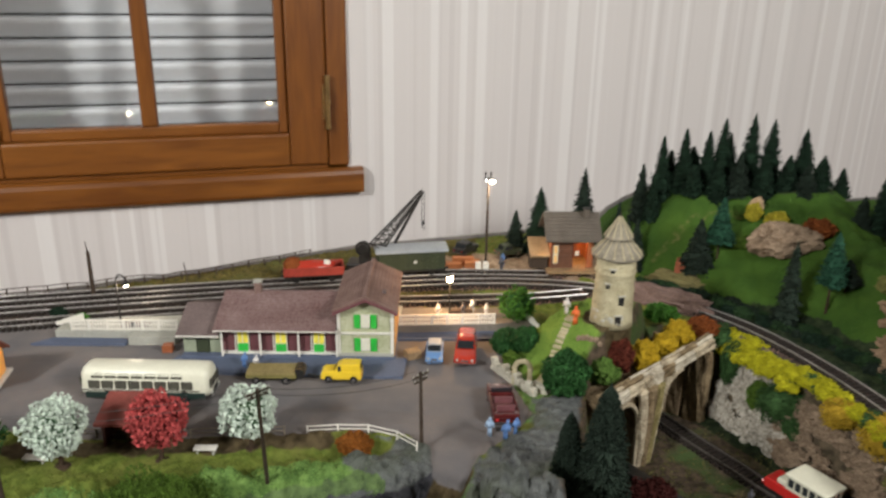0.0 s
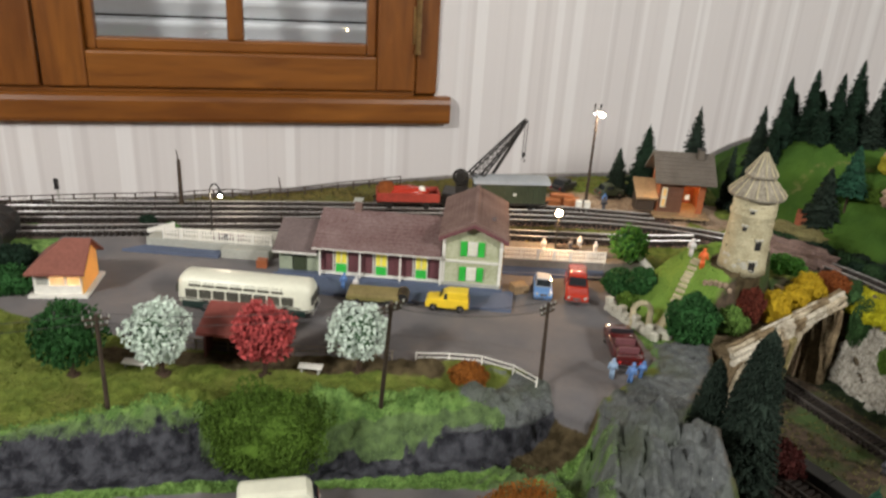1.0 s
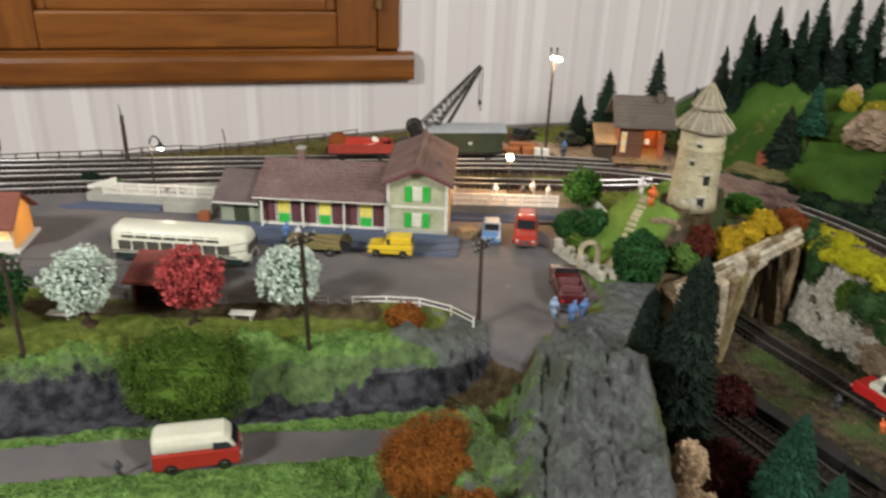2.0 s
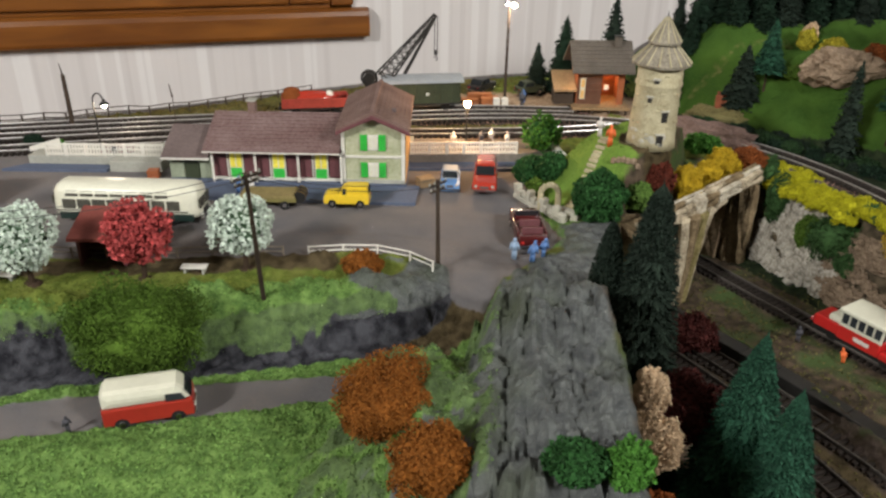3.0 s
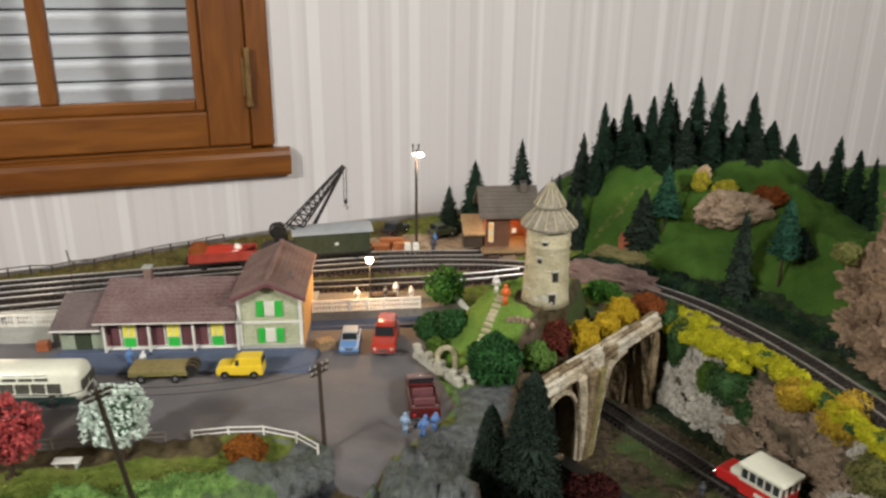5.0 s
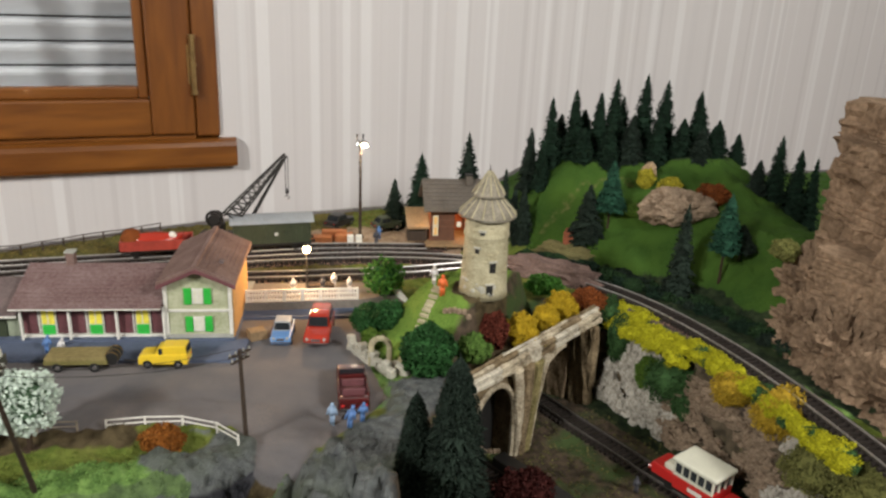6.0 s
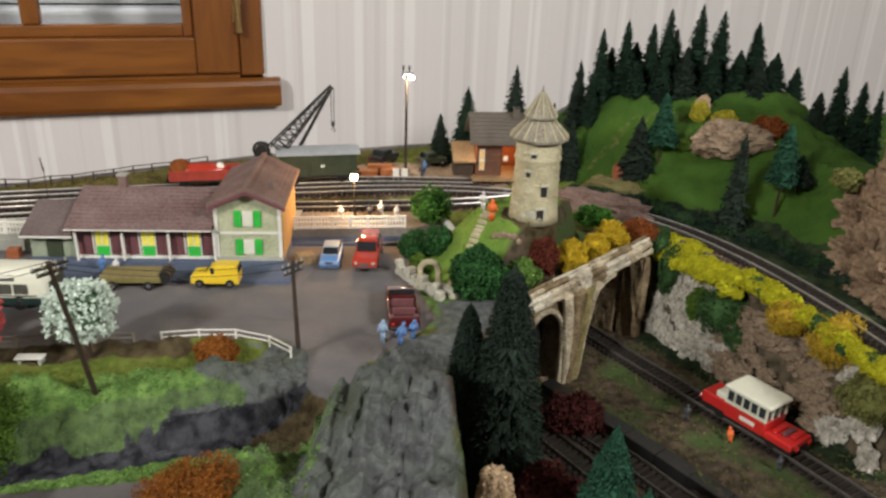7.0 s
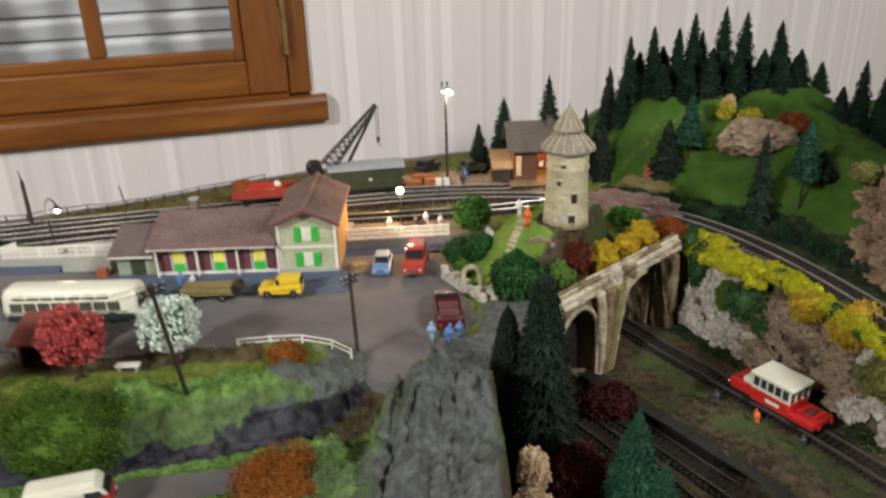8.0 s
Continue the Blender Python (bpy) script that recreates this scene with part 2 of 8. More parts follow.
LEAF_HILL = mat("dull_yellow_foliage", (0.30, 0.26, 0.025), 0.8, 0.3, 600, 60, 0.3, random_hue=0.3)
LEAF_MOSS = mat("grey_green_foliage", (0.034, 0.075, 0.024), 0.8, 0.35, 600, 50, 0.3, random_hue=0.45)
LEAF_SCRUB = mat("dark_scrub_foliage", (0.018, 0.040, 0.015), 0.85, 0.35, 600, 50, 0.3, random_hue=0.45)
LEAF_WINE = mat("wine_red_foliage", (0.085, 0.020, 0.012), 0.85, 0.3, 600, 60, 0.3, random_hue=0.4)
LEAF_OLIVE = mat("olive_green_foliage", (0.060, 0.108, 0.015), 0.8, 0.3, 600, 40, 0.3, random_hue=0.4)
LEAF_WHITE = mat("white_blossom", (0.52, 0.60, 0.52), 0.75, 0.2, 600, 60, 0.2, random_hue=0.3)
# the _IN cores hold the shade between blossom clumps in their darker colour
LEAF_WHITE_IN = mat("shaded_green_leaves", (0.085, 0.145, 0.085), 0.8, 0.3, 600, 60, 0.2, random_hue=0.4)
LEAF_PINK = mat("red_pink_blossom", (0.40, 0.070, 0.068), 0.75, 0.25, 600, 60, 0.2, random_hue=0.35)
LEAF_PINK_IN = mat("shaded_red_leaves", (0.12, 0.018, 0.018), 0.8, 0.3, 600, 60, 0.2, random_hue=0.3)
LEAF_ORANGE = mat("rust_orange_foliage", (0.205, 0.072, 0.013), 0.8, 0.3, 600, 60, 0.3, random_hue=0.35)
LEAF_YELLOW = mat("yellow_foliage", (0.42, 0.285, 0.018), 0.8, 0.25, 600, 60, 0.3, random_hue=0.3)
LEAF_GOLD = mat("golden_foliage", (0.34, 0.225, 0.022), 0.8, 0.3, 600, 50, 0.3, random_hue=0.3)
LEAF_GRASS = mat("pale_olive_grass", (0.135, 0.135, 0.042), 0.85, 0.3, 600, 40, 0.3, random_hue=0.35)
LEAF_LEMON = mat("lemon_yellow_foliage", (0.34, 0.325, 0.014), 0.8, 0.3, 600, 60, 0.3, random_hue=0.35)
LEAF_RUST = mat("red_brown_foliage", (0.165, 0.048, 0.013), 0.85, 0.3, 600, 60, 0.3, random_hue=0.4)
LEAF_PALE = mat("pale_dry_foliage", (0.44, 0.32, 0.205), 0.85, 0.25, 600, 60, 0.3, random_hue=0.3)
LEAF_MAROON = mat("dark_maroon_foliage", (0.056, 0.015, 0.013), 0.85, 0.3, 600, 60, 0.3, random_hue=0.4)
FIR = mat("dark_fir_needles", (0.009, 0.021, 0.012), 0.85, 0.35, 600, 60, 0.3, random_hue=0.5)
FIR_BLACK = mat("blackish_fir_needles", (0.015, 0.024, 0.017), 0.85, 0.35, 600, 60, 0.3, random_hue=0.5)
FIR_BLUE = mat("blue_green_fir_needles", (0.017, 0.058, 0.034), 0.8, 0.3, 600, 60, 0.3, random_hue=0.5)
BARK = mat("tree_bark", (0.05, 0.033, 0.022), 0.9, 0.35, 600, 80, 0.4)


# ---- mesh helpers ----
def thing(name, at=(0, 0, 0), turn=0.0, label="", category="", group="", kind=""):
    e = new(name)
    e.empty_display_size = 0.01
    e.matrix_world = pose(*at, 0, 0, turn)
    return tagged(e, label, category, group, kind)


def part(name, bm, material, parent=None, label="", smooth=False):
    """Links a bmesh as ONE mesh under a thing or a part."""
    me = bpy.data.meshes.new(name)
    if smooth:
        for f in bm.faces:
            f.smooth = True
    bm.to_mesh(me)
    bm.free()
    me.materials.append(material)
    ob = new(name, me)
    if parent is not None:
        ob.parent = parent
    if label:
        ob["label"] = label
    return ob


def mesh_part(name, verts, faces, material, parent=None, label="", smooth=False):
    me = bpy.data.meshes.new(name)
    me.from_pydata([tuple(v) for v in verts], [], faces)
    me.materials.append(material)
    if smooth:
        me.polygons.foreach_set("use_smooth", [True] * len(me.polygons))
    ob = new(name, me)
    if parent is not None:
        ob.parent = parent
    if label:
        ob["label"] = label
    return ob


def BM():
    return bmesh.new()


def box(bm, c, s, m=None, bevel=0.0):
    """A box of size s at centre c, with bevelled edges if asked."""
    r = bmesh.ops.create_cube(bm, size=1.0)
    vs = r["verts"]
    for v in vs:
        v.co = Vector((v.co.x * s[0], v.co.y * s[1], v.co.z * s[2]))
    if bevel:
        es = list({e for v in vs for e in v.link_edges})
        r = bmesh.ops.bevel(bm, geom=es, offset=bevel, segments=2, affect="EDGES", profile=0.5)
        vs = list({v for f in r["faces"] for v in f.verts} | {v for v in vs if v.is_valid})
    t = Matrix.Translation(c) if m is None else m @ Matrix.Translation(c)
    for v in vs:
        v.co = t @ v.co
    return vs


def rod(bm, a, b, r0, r1=None, n=8, caps=True):
    """A tapered round bar from a to b."""
    a, b = Vector(a), Vector(b)
    r1 = r0 if r1 is None else r1
    m = Matrix.Translation((a + b) / 2) @ (b - a).to_track_quat("Z", "Y").to_matrix().to_4x4()
    return bmesh.ops.create_cone(bm, cap_ends=caps, segments=n, radius1=r0, radius2=max(r1, 1e-5), depth=(b - a).length, matrix=m)["verts"]


def prism(bm, profile, y0, y1, m=None):
    """A side outline (x, z) drawn out from y0 to y1."""
    n = len(profile)
    a = [bm.verts.new((x, y0, z)) for x, z in profile]
    b = [bm.verts.new((x, y1, z)) for x, z in profile]
    bm.faces.new(a)
    bm.faces.new(b[::-1])
    for i in range(n):
        j = (i + 1) % n
        bm.faces.new((a[j], a[i], b[i], b[j]))
    if m is not None:
        for v in a + b:
            v.co = m @ v.co
    bmesh.ops.recalc_face_normals(bm, faces=list({f for v in a + b for f in v.link_faces}))
    return a + b


def lathe(bm, profile, n=20, jitter=0.0, at=(0, 0, 0)):
    """An outline (radius, z) turned round z."""
    rings = []
    for r, z in profile:
        ring = []
        for i in range(n):
            w = 2 * math.pi * i / n
            k = r * (1 + jitter * random.uniform(-1, 1))
            ring.append(bm.verts.new((at[0] + k * math.cos(w), at[1] + k * math.sin(w), at[2] + z + jitter * r * 0.5 * random.uniform(-1, 1))))
        rings.append(ring)
    for a, b in zip(rings, rings[1:]):
        for i in range(n):
            j = (i + 1) % n
            bm.faces.new((a[i], a[j], b[j], b[i]))
    bm.faces.new(rings[0][::-1])
    bm.faces.new(rings[-1])


def lump(bm, c, s, rough=0.25, freq=3.0, sub=3, seed=0, m=None):
    """A rounded, uneven lump of half-sizes s."""
    vs = bmesh.ops.create_icosphere(bm, subdivisions=sub, radius=1.0)["verts"]
    for v in vs:
        d = v.co.normalized()
        k = 1 + rough * noise.fractal(d * freq + Vector((seed * 7.1, seed * 3.3, 0)), 1.0, 2.0, 4)
        v.co = Vector((d.x * s[0], d.y * s[1], d.z * s[2])) * k + Vector(c)
        if m is not None:
            v.co = m @ v.co
    return vs


def flecks(centres, sizes, rng, flat=0.5):
    """Small four-sided leaf clumps at the given places."""
    n = len(centres)
    base = np.array([(1, 0, -0.35), (-0.5, 0.87, -0.35), (-0.5, -0.87, -0.35), (0, 0, 0.9)])
    q = rng.normal(size=(n, 4))
    q /= np.linalg.norm(q, axis=1)[:, None]
    w, x, y, z = q.T
    rot = np.stack([np.stack([1 - 2 * (y * y + z * z), 2 * (x * y - z * w), 2 * (x * z + y * w)], -1),
                    np.stack([2 * (x * y + z * w), 1 - 2 * (x * x + z * z), 2 * (y * z - x * w)], -1),
                    np.stack([2 * (x * z - y * w), 2 * (y * z + x * w), 1 - 2 * (x * x + y * y)], -1)], 1)
    local = base[None] * np.asarray(sizes).reshape(-1, 1, 1)
    verts = np.einsum("nij,nkj->nki", rot, local) + np.asarray(centres)[:, None, :]
    tri = np.array([(0, 2, 1), (0, 1, 3), (1, 2, 3), (2, 0, 3)])
    faces = (tri[None] + 4 * np.arange(n)[:, None, None]).reshape(-1, 3)
    return verts.reshape(-1, 3), faces.tolist()


def ball_points(n, c, s, rng, inner=0.55, uneven=0.25, seed=0):
    """Places inside the outer shell of an uneven ellipsoid."""
    d = rng.normal(size=(n, 3))
    d /= np.linalg.norm(d, axis=1)[:, None]
    r = rng.uniform(inner, 1.0, n)
    k = np.array([1 + uneven * noise.noise(Vector(v) * 1.9 + Vector((seed * 5.3, 1.7 * seed, 0))) * 1.6 for v in d])
    return np.asarray(c) + d * (r * k)[:, None] * np.asarray(s)


def smooth01(a, b, v):
    t = np.clip((np.asarray(v, float) - a) / (b - a), 0, 1)
    return t * t * (3 - 2 * t)

# ---- the room ----
def slab(name, c, s, material, label, m=ROOM):
    bm = BM()
    box(bm, c, s)
    ob = part(name, bm, material)
    ob.matrix_world = m
    return tagged(ob, label, "", "", "structure")


# window opening along the back wall, from the middle of the sill's end
W_R, W_L, W_B, W_T = -0.030, -1.278, 0.043, 1.10


def wall_back():
    """A thick wall with the window's opening through it."""
    bm = BM()
    x0, x1, th = -3.2, 3.0, 0.24
    for a, b, lo, hi in ((x0, W_L, FLOOR_Z, CEILING_Z), (W_R, x1, FLOOR_Z, CEILING_Z), (W_L, W_R, FLOOR_Z, W_B), (W_L, W_R, W_T, CEILING_Z)):
        box(bm, ((a + b) / 2, th / 2, (lo + hi) / 2), (b - a, th, hi - lo))
    ob = part("wall_back", bm, PAPER)
    ob.matrix_world = ROOM
    tagged(ob, "off-white wallpapered wall with uneven vertical stripes", "wall", "", "structure")


wall_back()
# unseen room walls and ceiling, toned down to cut light bounced onto the layout
slab("wall_left", (-3.26, -2.3, 0.315), (0.12, 4.84, 2.47), ROOM_PAINT, "plain beige painted side wall")
slab("wall_right", (3.06, -2.3, 0.315), (0.12, 4.84, 2.47), ROOM_PAINT, "plain beige painted side wall")
slab("wall_front", (-0.10, -4.66, 0.315), (6.2, 0.12, 2.47), ROOM_PAINT, "plain beige painted wall behind the camera")
slab("floor", (-0.10, -2.2, FLOOR_Z - 0.05), (6.5, 5.1, 0.1), FLOORING, "brown wooden floor of the hobby room")
slab("ceiling", (-0.10, -2.2, CEILING_Z + 0.05), (6.5, 5.1, 0.1), PLASTER, "plain white painted ceiling")

for place in UNSEEN_LAMPS:
    bm = BM()
    lathe(bm, [(0.012, CEILING_Z - place.z), (0.012, 0.05), (0.06, 0.04), (0.15, 0.0), (0.16, -0.01), (0.155, 0.0), (0.05, 0.045)], 24, at=place)
    tagged(part("unseen_lamp", bm, WHITE, smooth=True), "white pendant lamp on the ceiling, added out of view", "lamp", "ceiling lamps")


def window():
    w = thing("window_1", (0, 0, 0), 0, "varnished brown wooden casement window with closed roller shutter", "window", "", "structure")
    w.matrix_world = ROOM

    def bar(name, x0, x1, z0, z1, y0, y1, material, bevel=0.004, parent=w):
        b = BM()
        box(b, ((x0 + x1) / 2, (y0 + y1) / 2, (z0 + z1) / 2), (x1 - x0, y1 - y0, z1 - z0), bevel=bevel)
        return part(name, b, material, parent)

    mid = (W_L + W_R) / 2
    # outer frame stands a little proud of the paper
    bar("frame_post", W_R - 0.036, W_R + 0.002, 0.05, W_T, -0.008, 0.09, OAK_Z)
    bar("frame_post", W_L - 0.002, W_L + 0.036, 0.05, W_T, -0.008, 0.09, OAK_Z)
    bar("frame_head", W_L + 0.036, W_R - 0.036, W_T - 0.045, W_T, -0.008, 0.09, OAK_X)
    bar("frame_rail", W_L + 0.036, W_R - 0.036, 0.046, 0.060, -0.004, 0.09, OAK_X, 0.002)
    sill = BM()
    prism(sill, [(-0.024, 0.008), (-0.021, 0.002), (0.0, 0.000), (0.10, 0.002), (0.10, 0.043), (-0.015, 0.047), (-0.022, 0.043), (-0.024, 0.036)], W_L - 0.03, W_R + 0.025,
          Matrix(((0, 1, 0, 0), (1, 0, 0, 0), (0, 0, 1, 0), (0, 0, 0, 1))))
    part("window_sill", sill, OAK_X, w, "thick varnished sill with rounded front edge")
    for x0, x1 in ((mid + 0.002, W_R - 0.0365), (W_L + 0.0365, mid - 0.002)):
        sash = bar("sash_rail", x0 + 0.066, x1 - 0.066, 0.055, 0.112, -0.014, 0.025, OAK_X)
        bar("sash_stile", x0, x0 + 0.066, 0.055, W_T - 0.05, -0.014, 0.025, OAK_Z)
        bar("sash_stile", x1 - 0.066, x1, 0.055, W_T - 0.05, -0.014, 0.025, OAK_Z)
        bar("sash_rail", x0 + 0.066, x1 - 0.066, W_T - 0.11, W_T - 0.05, -0.014, 0.025, OAK_X)
        # inner moulding, set back
        bar("glazing_bead", x0 + 0.066, x0 + 0.082, 0.112, W_T - 0.11, -0.002, 0.020, OAK_Z, 0.003)
        bar("glazing_bead", x1 - 0.082, x1 - 0.066, 0.112, W_T - 0.11, -0.002, 0.020, OAK_Z, 0.003)
        bar("glazing_bead", x0 + 0.082, x1 - 0.082, 0.112, 0.130, -0.002, 0.020, OAK_X, 0.003)
        m0 = (x0 + x1) / 2
        bar("mullion", m0 - 0.013, m0 + 0.013, 0.130, W_T - 0.11, -0.006, 0.020, OAK_Z, 0.004)
        for a, b in ((x0 + 0.082, m0 - 0.013), (m0 + 0.013, x1 - 0.082)):
            g = BM()
            box(g, (0, 0, 0), (b - a + 0.006, 0.003, W_T - 0.236))
            p = part("pane", g, PANE, w, "clear reflecting window glass")
            p.matrix_local = pose((a + b) / 2, 0.010, (0.130 + W_T - 0.11) / 2, 0.6, 0, 4.6)
            p.visible_shadow = False
    # hinge pin on the frame
    h = BM()
    rod(h, (W_R - 0.036, -0.018, 0.125), (W_R - 0.036, -0.018, 0.205), 0.0048, n=12)
    for z in (0.122, 0.165, 0.208):
        rod(h, (W_R - 0.036, -0.018, z - 0.003), (W_R - 0.036, -0.018, z + 0.003), 0.0060, n=12)
    box(h, (W_R - 0.038, -0.0155, 0.165), (0.012, 0.003, 0.06))
    part("hinge", h, BRASS, w, "worn brass barrel hinge")
    # roller shutter outside
    s = tagged(new("roller_shutter"), "closed pale grey roller shutter behind the glass", "shutter")
    s.matrix_world = ROOM
    z, k = 0.03, 0
    while z < W_T:
        b = BM()
        prism(b, [(0.141, z + 0.002), (0.136, z + 0.006), (0.129, z + 0.015), (0.1225, z + 0.025), (0.1215, z + 0.030), (0.1250, z + 0.0350), (0.141, z + 0.0375), (0.143, z + 0.0375), (0.143, z + 0.002)], W_L + 0.01, W_R - 0.01,
              Matrix(((0, 1, 0, 0), (1, 0, 0, 0), (0, 0, 1, 0), (0, 0, 0, 1))))
        part("slat", b, SLAT, s)
        z += 0.039
    b = BM()
    box(b, ((W_L + W_R) / 2, 0.148, 0.57), (W_R - W_L - 0.004, 0.008, 1.10))
    part("backing", b, SLAT_GAP, s)


window()

# ---- the layout's ground ----
def sdf(poly, x, y):
    """Distance to an outline, negative inside."""
    px, py = np.array(poly, float).T
    d = np.full(x.shape, 1e9)
    inside = np.zeros(x.shape, bool)
    for i in range(len(px)):
        j = i - 1
        ex, ey = px[j] - px[i], py[j] - py[i]
        wx, wy = x - px[i], y - py[i]
        t = np.clip((wx * ex + wy * ey) / (ex * ex + ey * ey), 0, 1)
        d = np.minimum(d, np.hypot(wx - ex * t, wy - ey * t))
        c = (py[i] > y) != (py[j] > y)
        with np.errstate(divide="ignore", invalid="ignore"):
            xi = px[i] + (y - py[i]) * (px[j] - px[i]) / (py[j] - py[i] if py[j] != py[i] else 1e-9)
        inside ^= c & (x < xi)
    return np.where(inside, -d, d)


def line_dist(pts, x, y):
    d = np.full(x.shape, 1e9)
    for (ax, ay), (bx, by) in zip(pts, pts[1:]):
        ex, ey = bx - ax, by - ay
        t = np.clip(((x - ax) * ex + (y - ay) * ey) / (ex * ex + ey * ey), 0, 1)
        d = np.minimum(d, np.hypot(x - ax - ex * t, y - ay - ey * t))
    return d


BANK = [(-1.2, 0.15), (-0.343, 0.450), (-0.217, 0.498), (-0.127, 0.518), (-0.045, 0.543), (0.004, 0.556), (0.026, 0.578), (0.030, 0.600), (0.02, 0.63), (-1.2, 0.63)]
PLAZA = [(-0.475, 0.80), (-0.46, 0.62), (-0.40, 0.607), (-0.255, 0.588), (-0.138, 0.600), (-0.05, 0.609), (0.012, 0.611), (0.032, 0.594), (0.036, 0.562), (0.058, 0.552), (0.07, 0.585), (0.098, 0.622),
         (0.118, 0.655), (0.108, 0.690), (0.092, 0.745), (0.098, 0.80), (0.10, 0.85), (-0.30, 0.838)]
ROAD = [(-0.60, 0.296), (-0.40, 0.370), (-0.225, 0.428), (-0.105, 0.461), (-0.036, 0.474), (0.012, 0.478)]
ROCK = [(0.052, 0.530), (0.062, 0.575), (0.082, 0.612), (0.108, 0.632), (0.112, 0.690), (0.150, 0.702), (0.186, 0.692), (0.174, 0.630), (0.155, 0.570), (0.152, 0.50), (0.152, 0.40), (0.140, 0.20), (0.028, 0.20), (0.034, 0.36), (0.046, 0.47)]
LOW = [(0.142, 0.02), (0.146, 0.43), (0.138, 0.495), (0.137, 0.545), (0.150, 0.590), (0.171, 0.632), (0.176, 0.665), (0.185, 0.712), (0.222, 0.750), (0.268, 0.846), (0.312, 0.846), (0.340, 0.815), (0.376, 0.757), (0.414, 0.692), (0.455, 0.615), (0.52, 0.50), (0.64, 0.33), (0.72, 0.02)]
FOREST = [(0.252, 1.20), (0.266, 1.05), (0.338, 0.952), (0.43, 0.868), (0.480, 0.775), (0.53, 0.65), (0.60, 0.52), (1.2, 0.2), (1.2, 1.8), (0.20, 1.8)]
YARD = [(-0.02, 1.02), (0.08, 0.985), (0.17, 0.99), (0.25, 1.0), (0.24, 1.08), (0.12, 1.09), (0.02, 1.07)]
TRACK_A = [(-0.80, 0.735), (-0.541, 0.806), (-0.297, 0.878), (-0.108, 0.930), (0.03, 0.962), (0.13, 0.972), (0.22, 0.962), (0.30, 0.925), (0.362, 0.868), (0.412, 0.779), (0.450, 0.660), (0.475, 0.52), (0.49, 0.36)]
TRACK_B = [(-0.80, 0.690), (-0.541, 0.763), (-0.297, 0.838), (-0.108, 0.886), (0.03, 0.908), (0.13, 0.925), (0.20, 0.945)]
TRACK_C = [(-0.80, 0.780), (-0.541, 0.844), (-0.297, 0.914), (-0.108, 0.963), (0.03, 0.996), (0.16, 1.005)]
TRACK_D = [(0.220, 0.882), (0.259, 0.829), (0.291, 0.779), (0.339, 0.706), (0.389, 0.634), (0.439, 0.547), (0.490, 0.44), (0.53, 0.32)]
TRACK_E = [(0.145, 0.765), (0.184, 0.715), (0.222, 0.667), (0.259, 0.619), (0.296, 0.566), (0.329, 0.515), (0.36, 0.45), (0.385, 0.36)]
TRACK_F = [(0.135, 0.73), (0.170, 0.690), (0.206, 0.640), (0.246, 0.580), (0.280, 0.515), (0.315, 0.43), (0.34, 0.34)]


def back_edge(x):
    return np.interp(x, [-1.0, -0.613, -0.447, -0.331, -0.208, -0.11, 0.107, 0.35, 0.95], [0.68, 0.835, 0.905, 0.967, 1.047, 1.104, 1.190, 1.30, 1.48])


def lumpy(x, y, freq, octaves=4, seed=0.0):
    out = np.empty(x.size)
    for i, (a, b) in enumerate(zip(x.ravel(), y.ravel())):
        out[i] = noise.fractal(Vector((a * freq, b * freq, seed)), 1.0, 2.0, octaves)
    return out.reshape(x.shape)


def cracks(x, y, fx, fy, seed):
    """1 in the joints between irregular cells, 0 on them."""
    out = np.empty(x.size)
    for i, (a, b) in enumerate(zip(x.ravel(), y.ravel())):
        d = noise.voronoi(Vector((a * fx, b * fy, seed)))[0]
        out[i] = d[1] - d[0]
    return 1 - smooth01(0.01, 0.12, out.reshape(x.shape))


def hollows(x, y, f, seed):
    """Small round pits."""
    out = np.empty(x.size)
    for i, (a, b) in enumerate(zip(x.ravel(), y.ravel())):
        out[i] = noise.voronoi(Vector((a * f, b * f, seed)))[0][0]
    return 1 - smooth01(0.10, 0.38, out.reshape(x.shape))


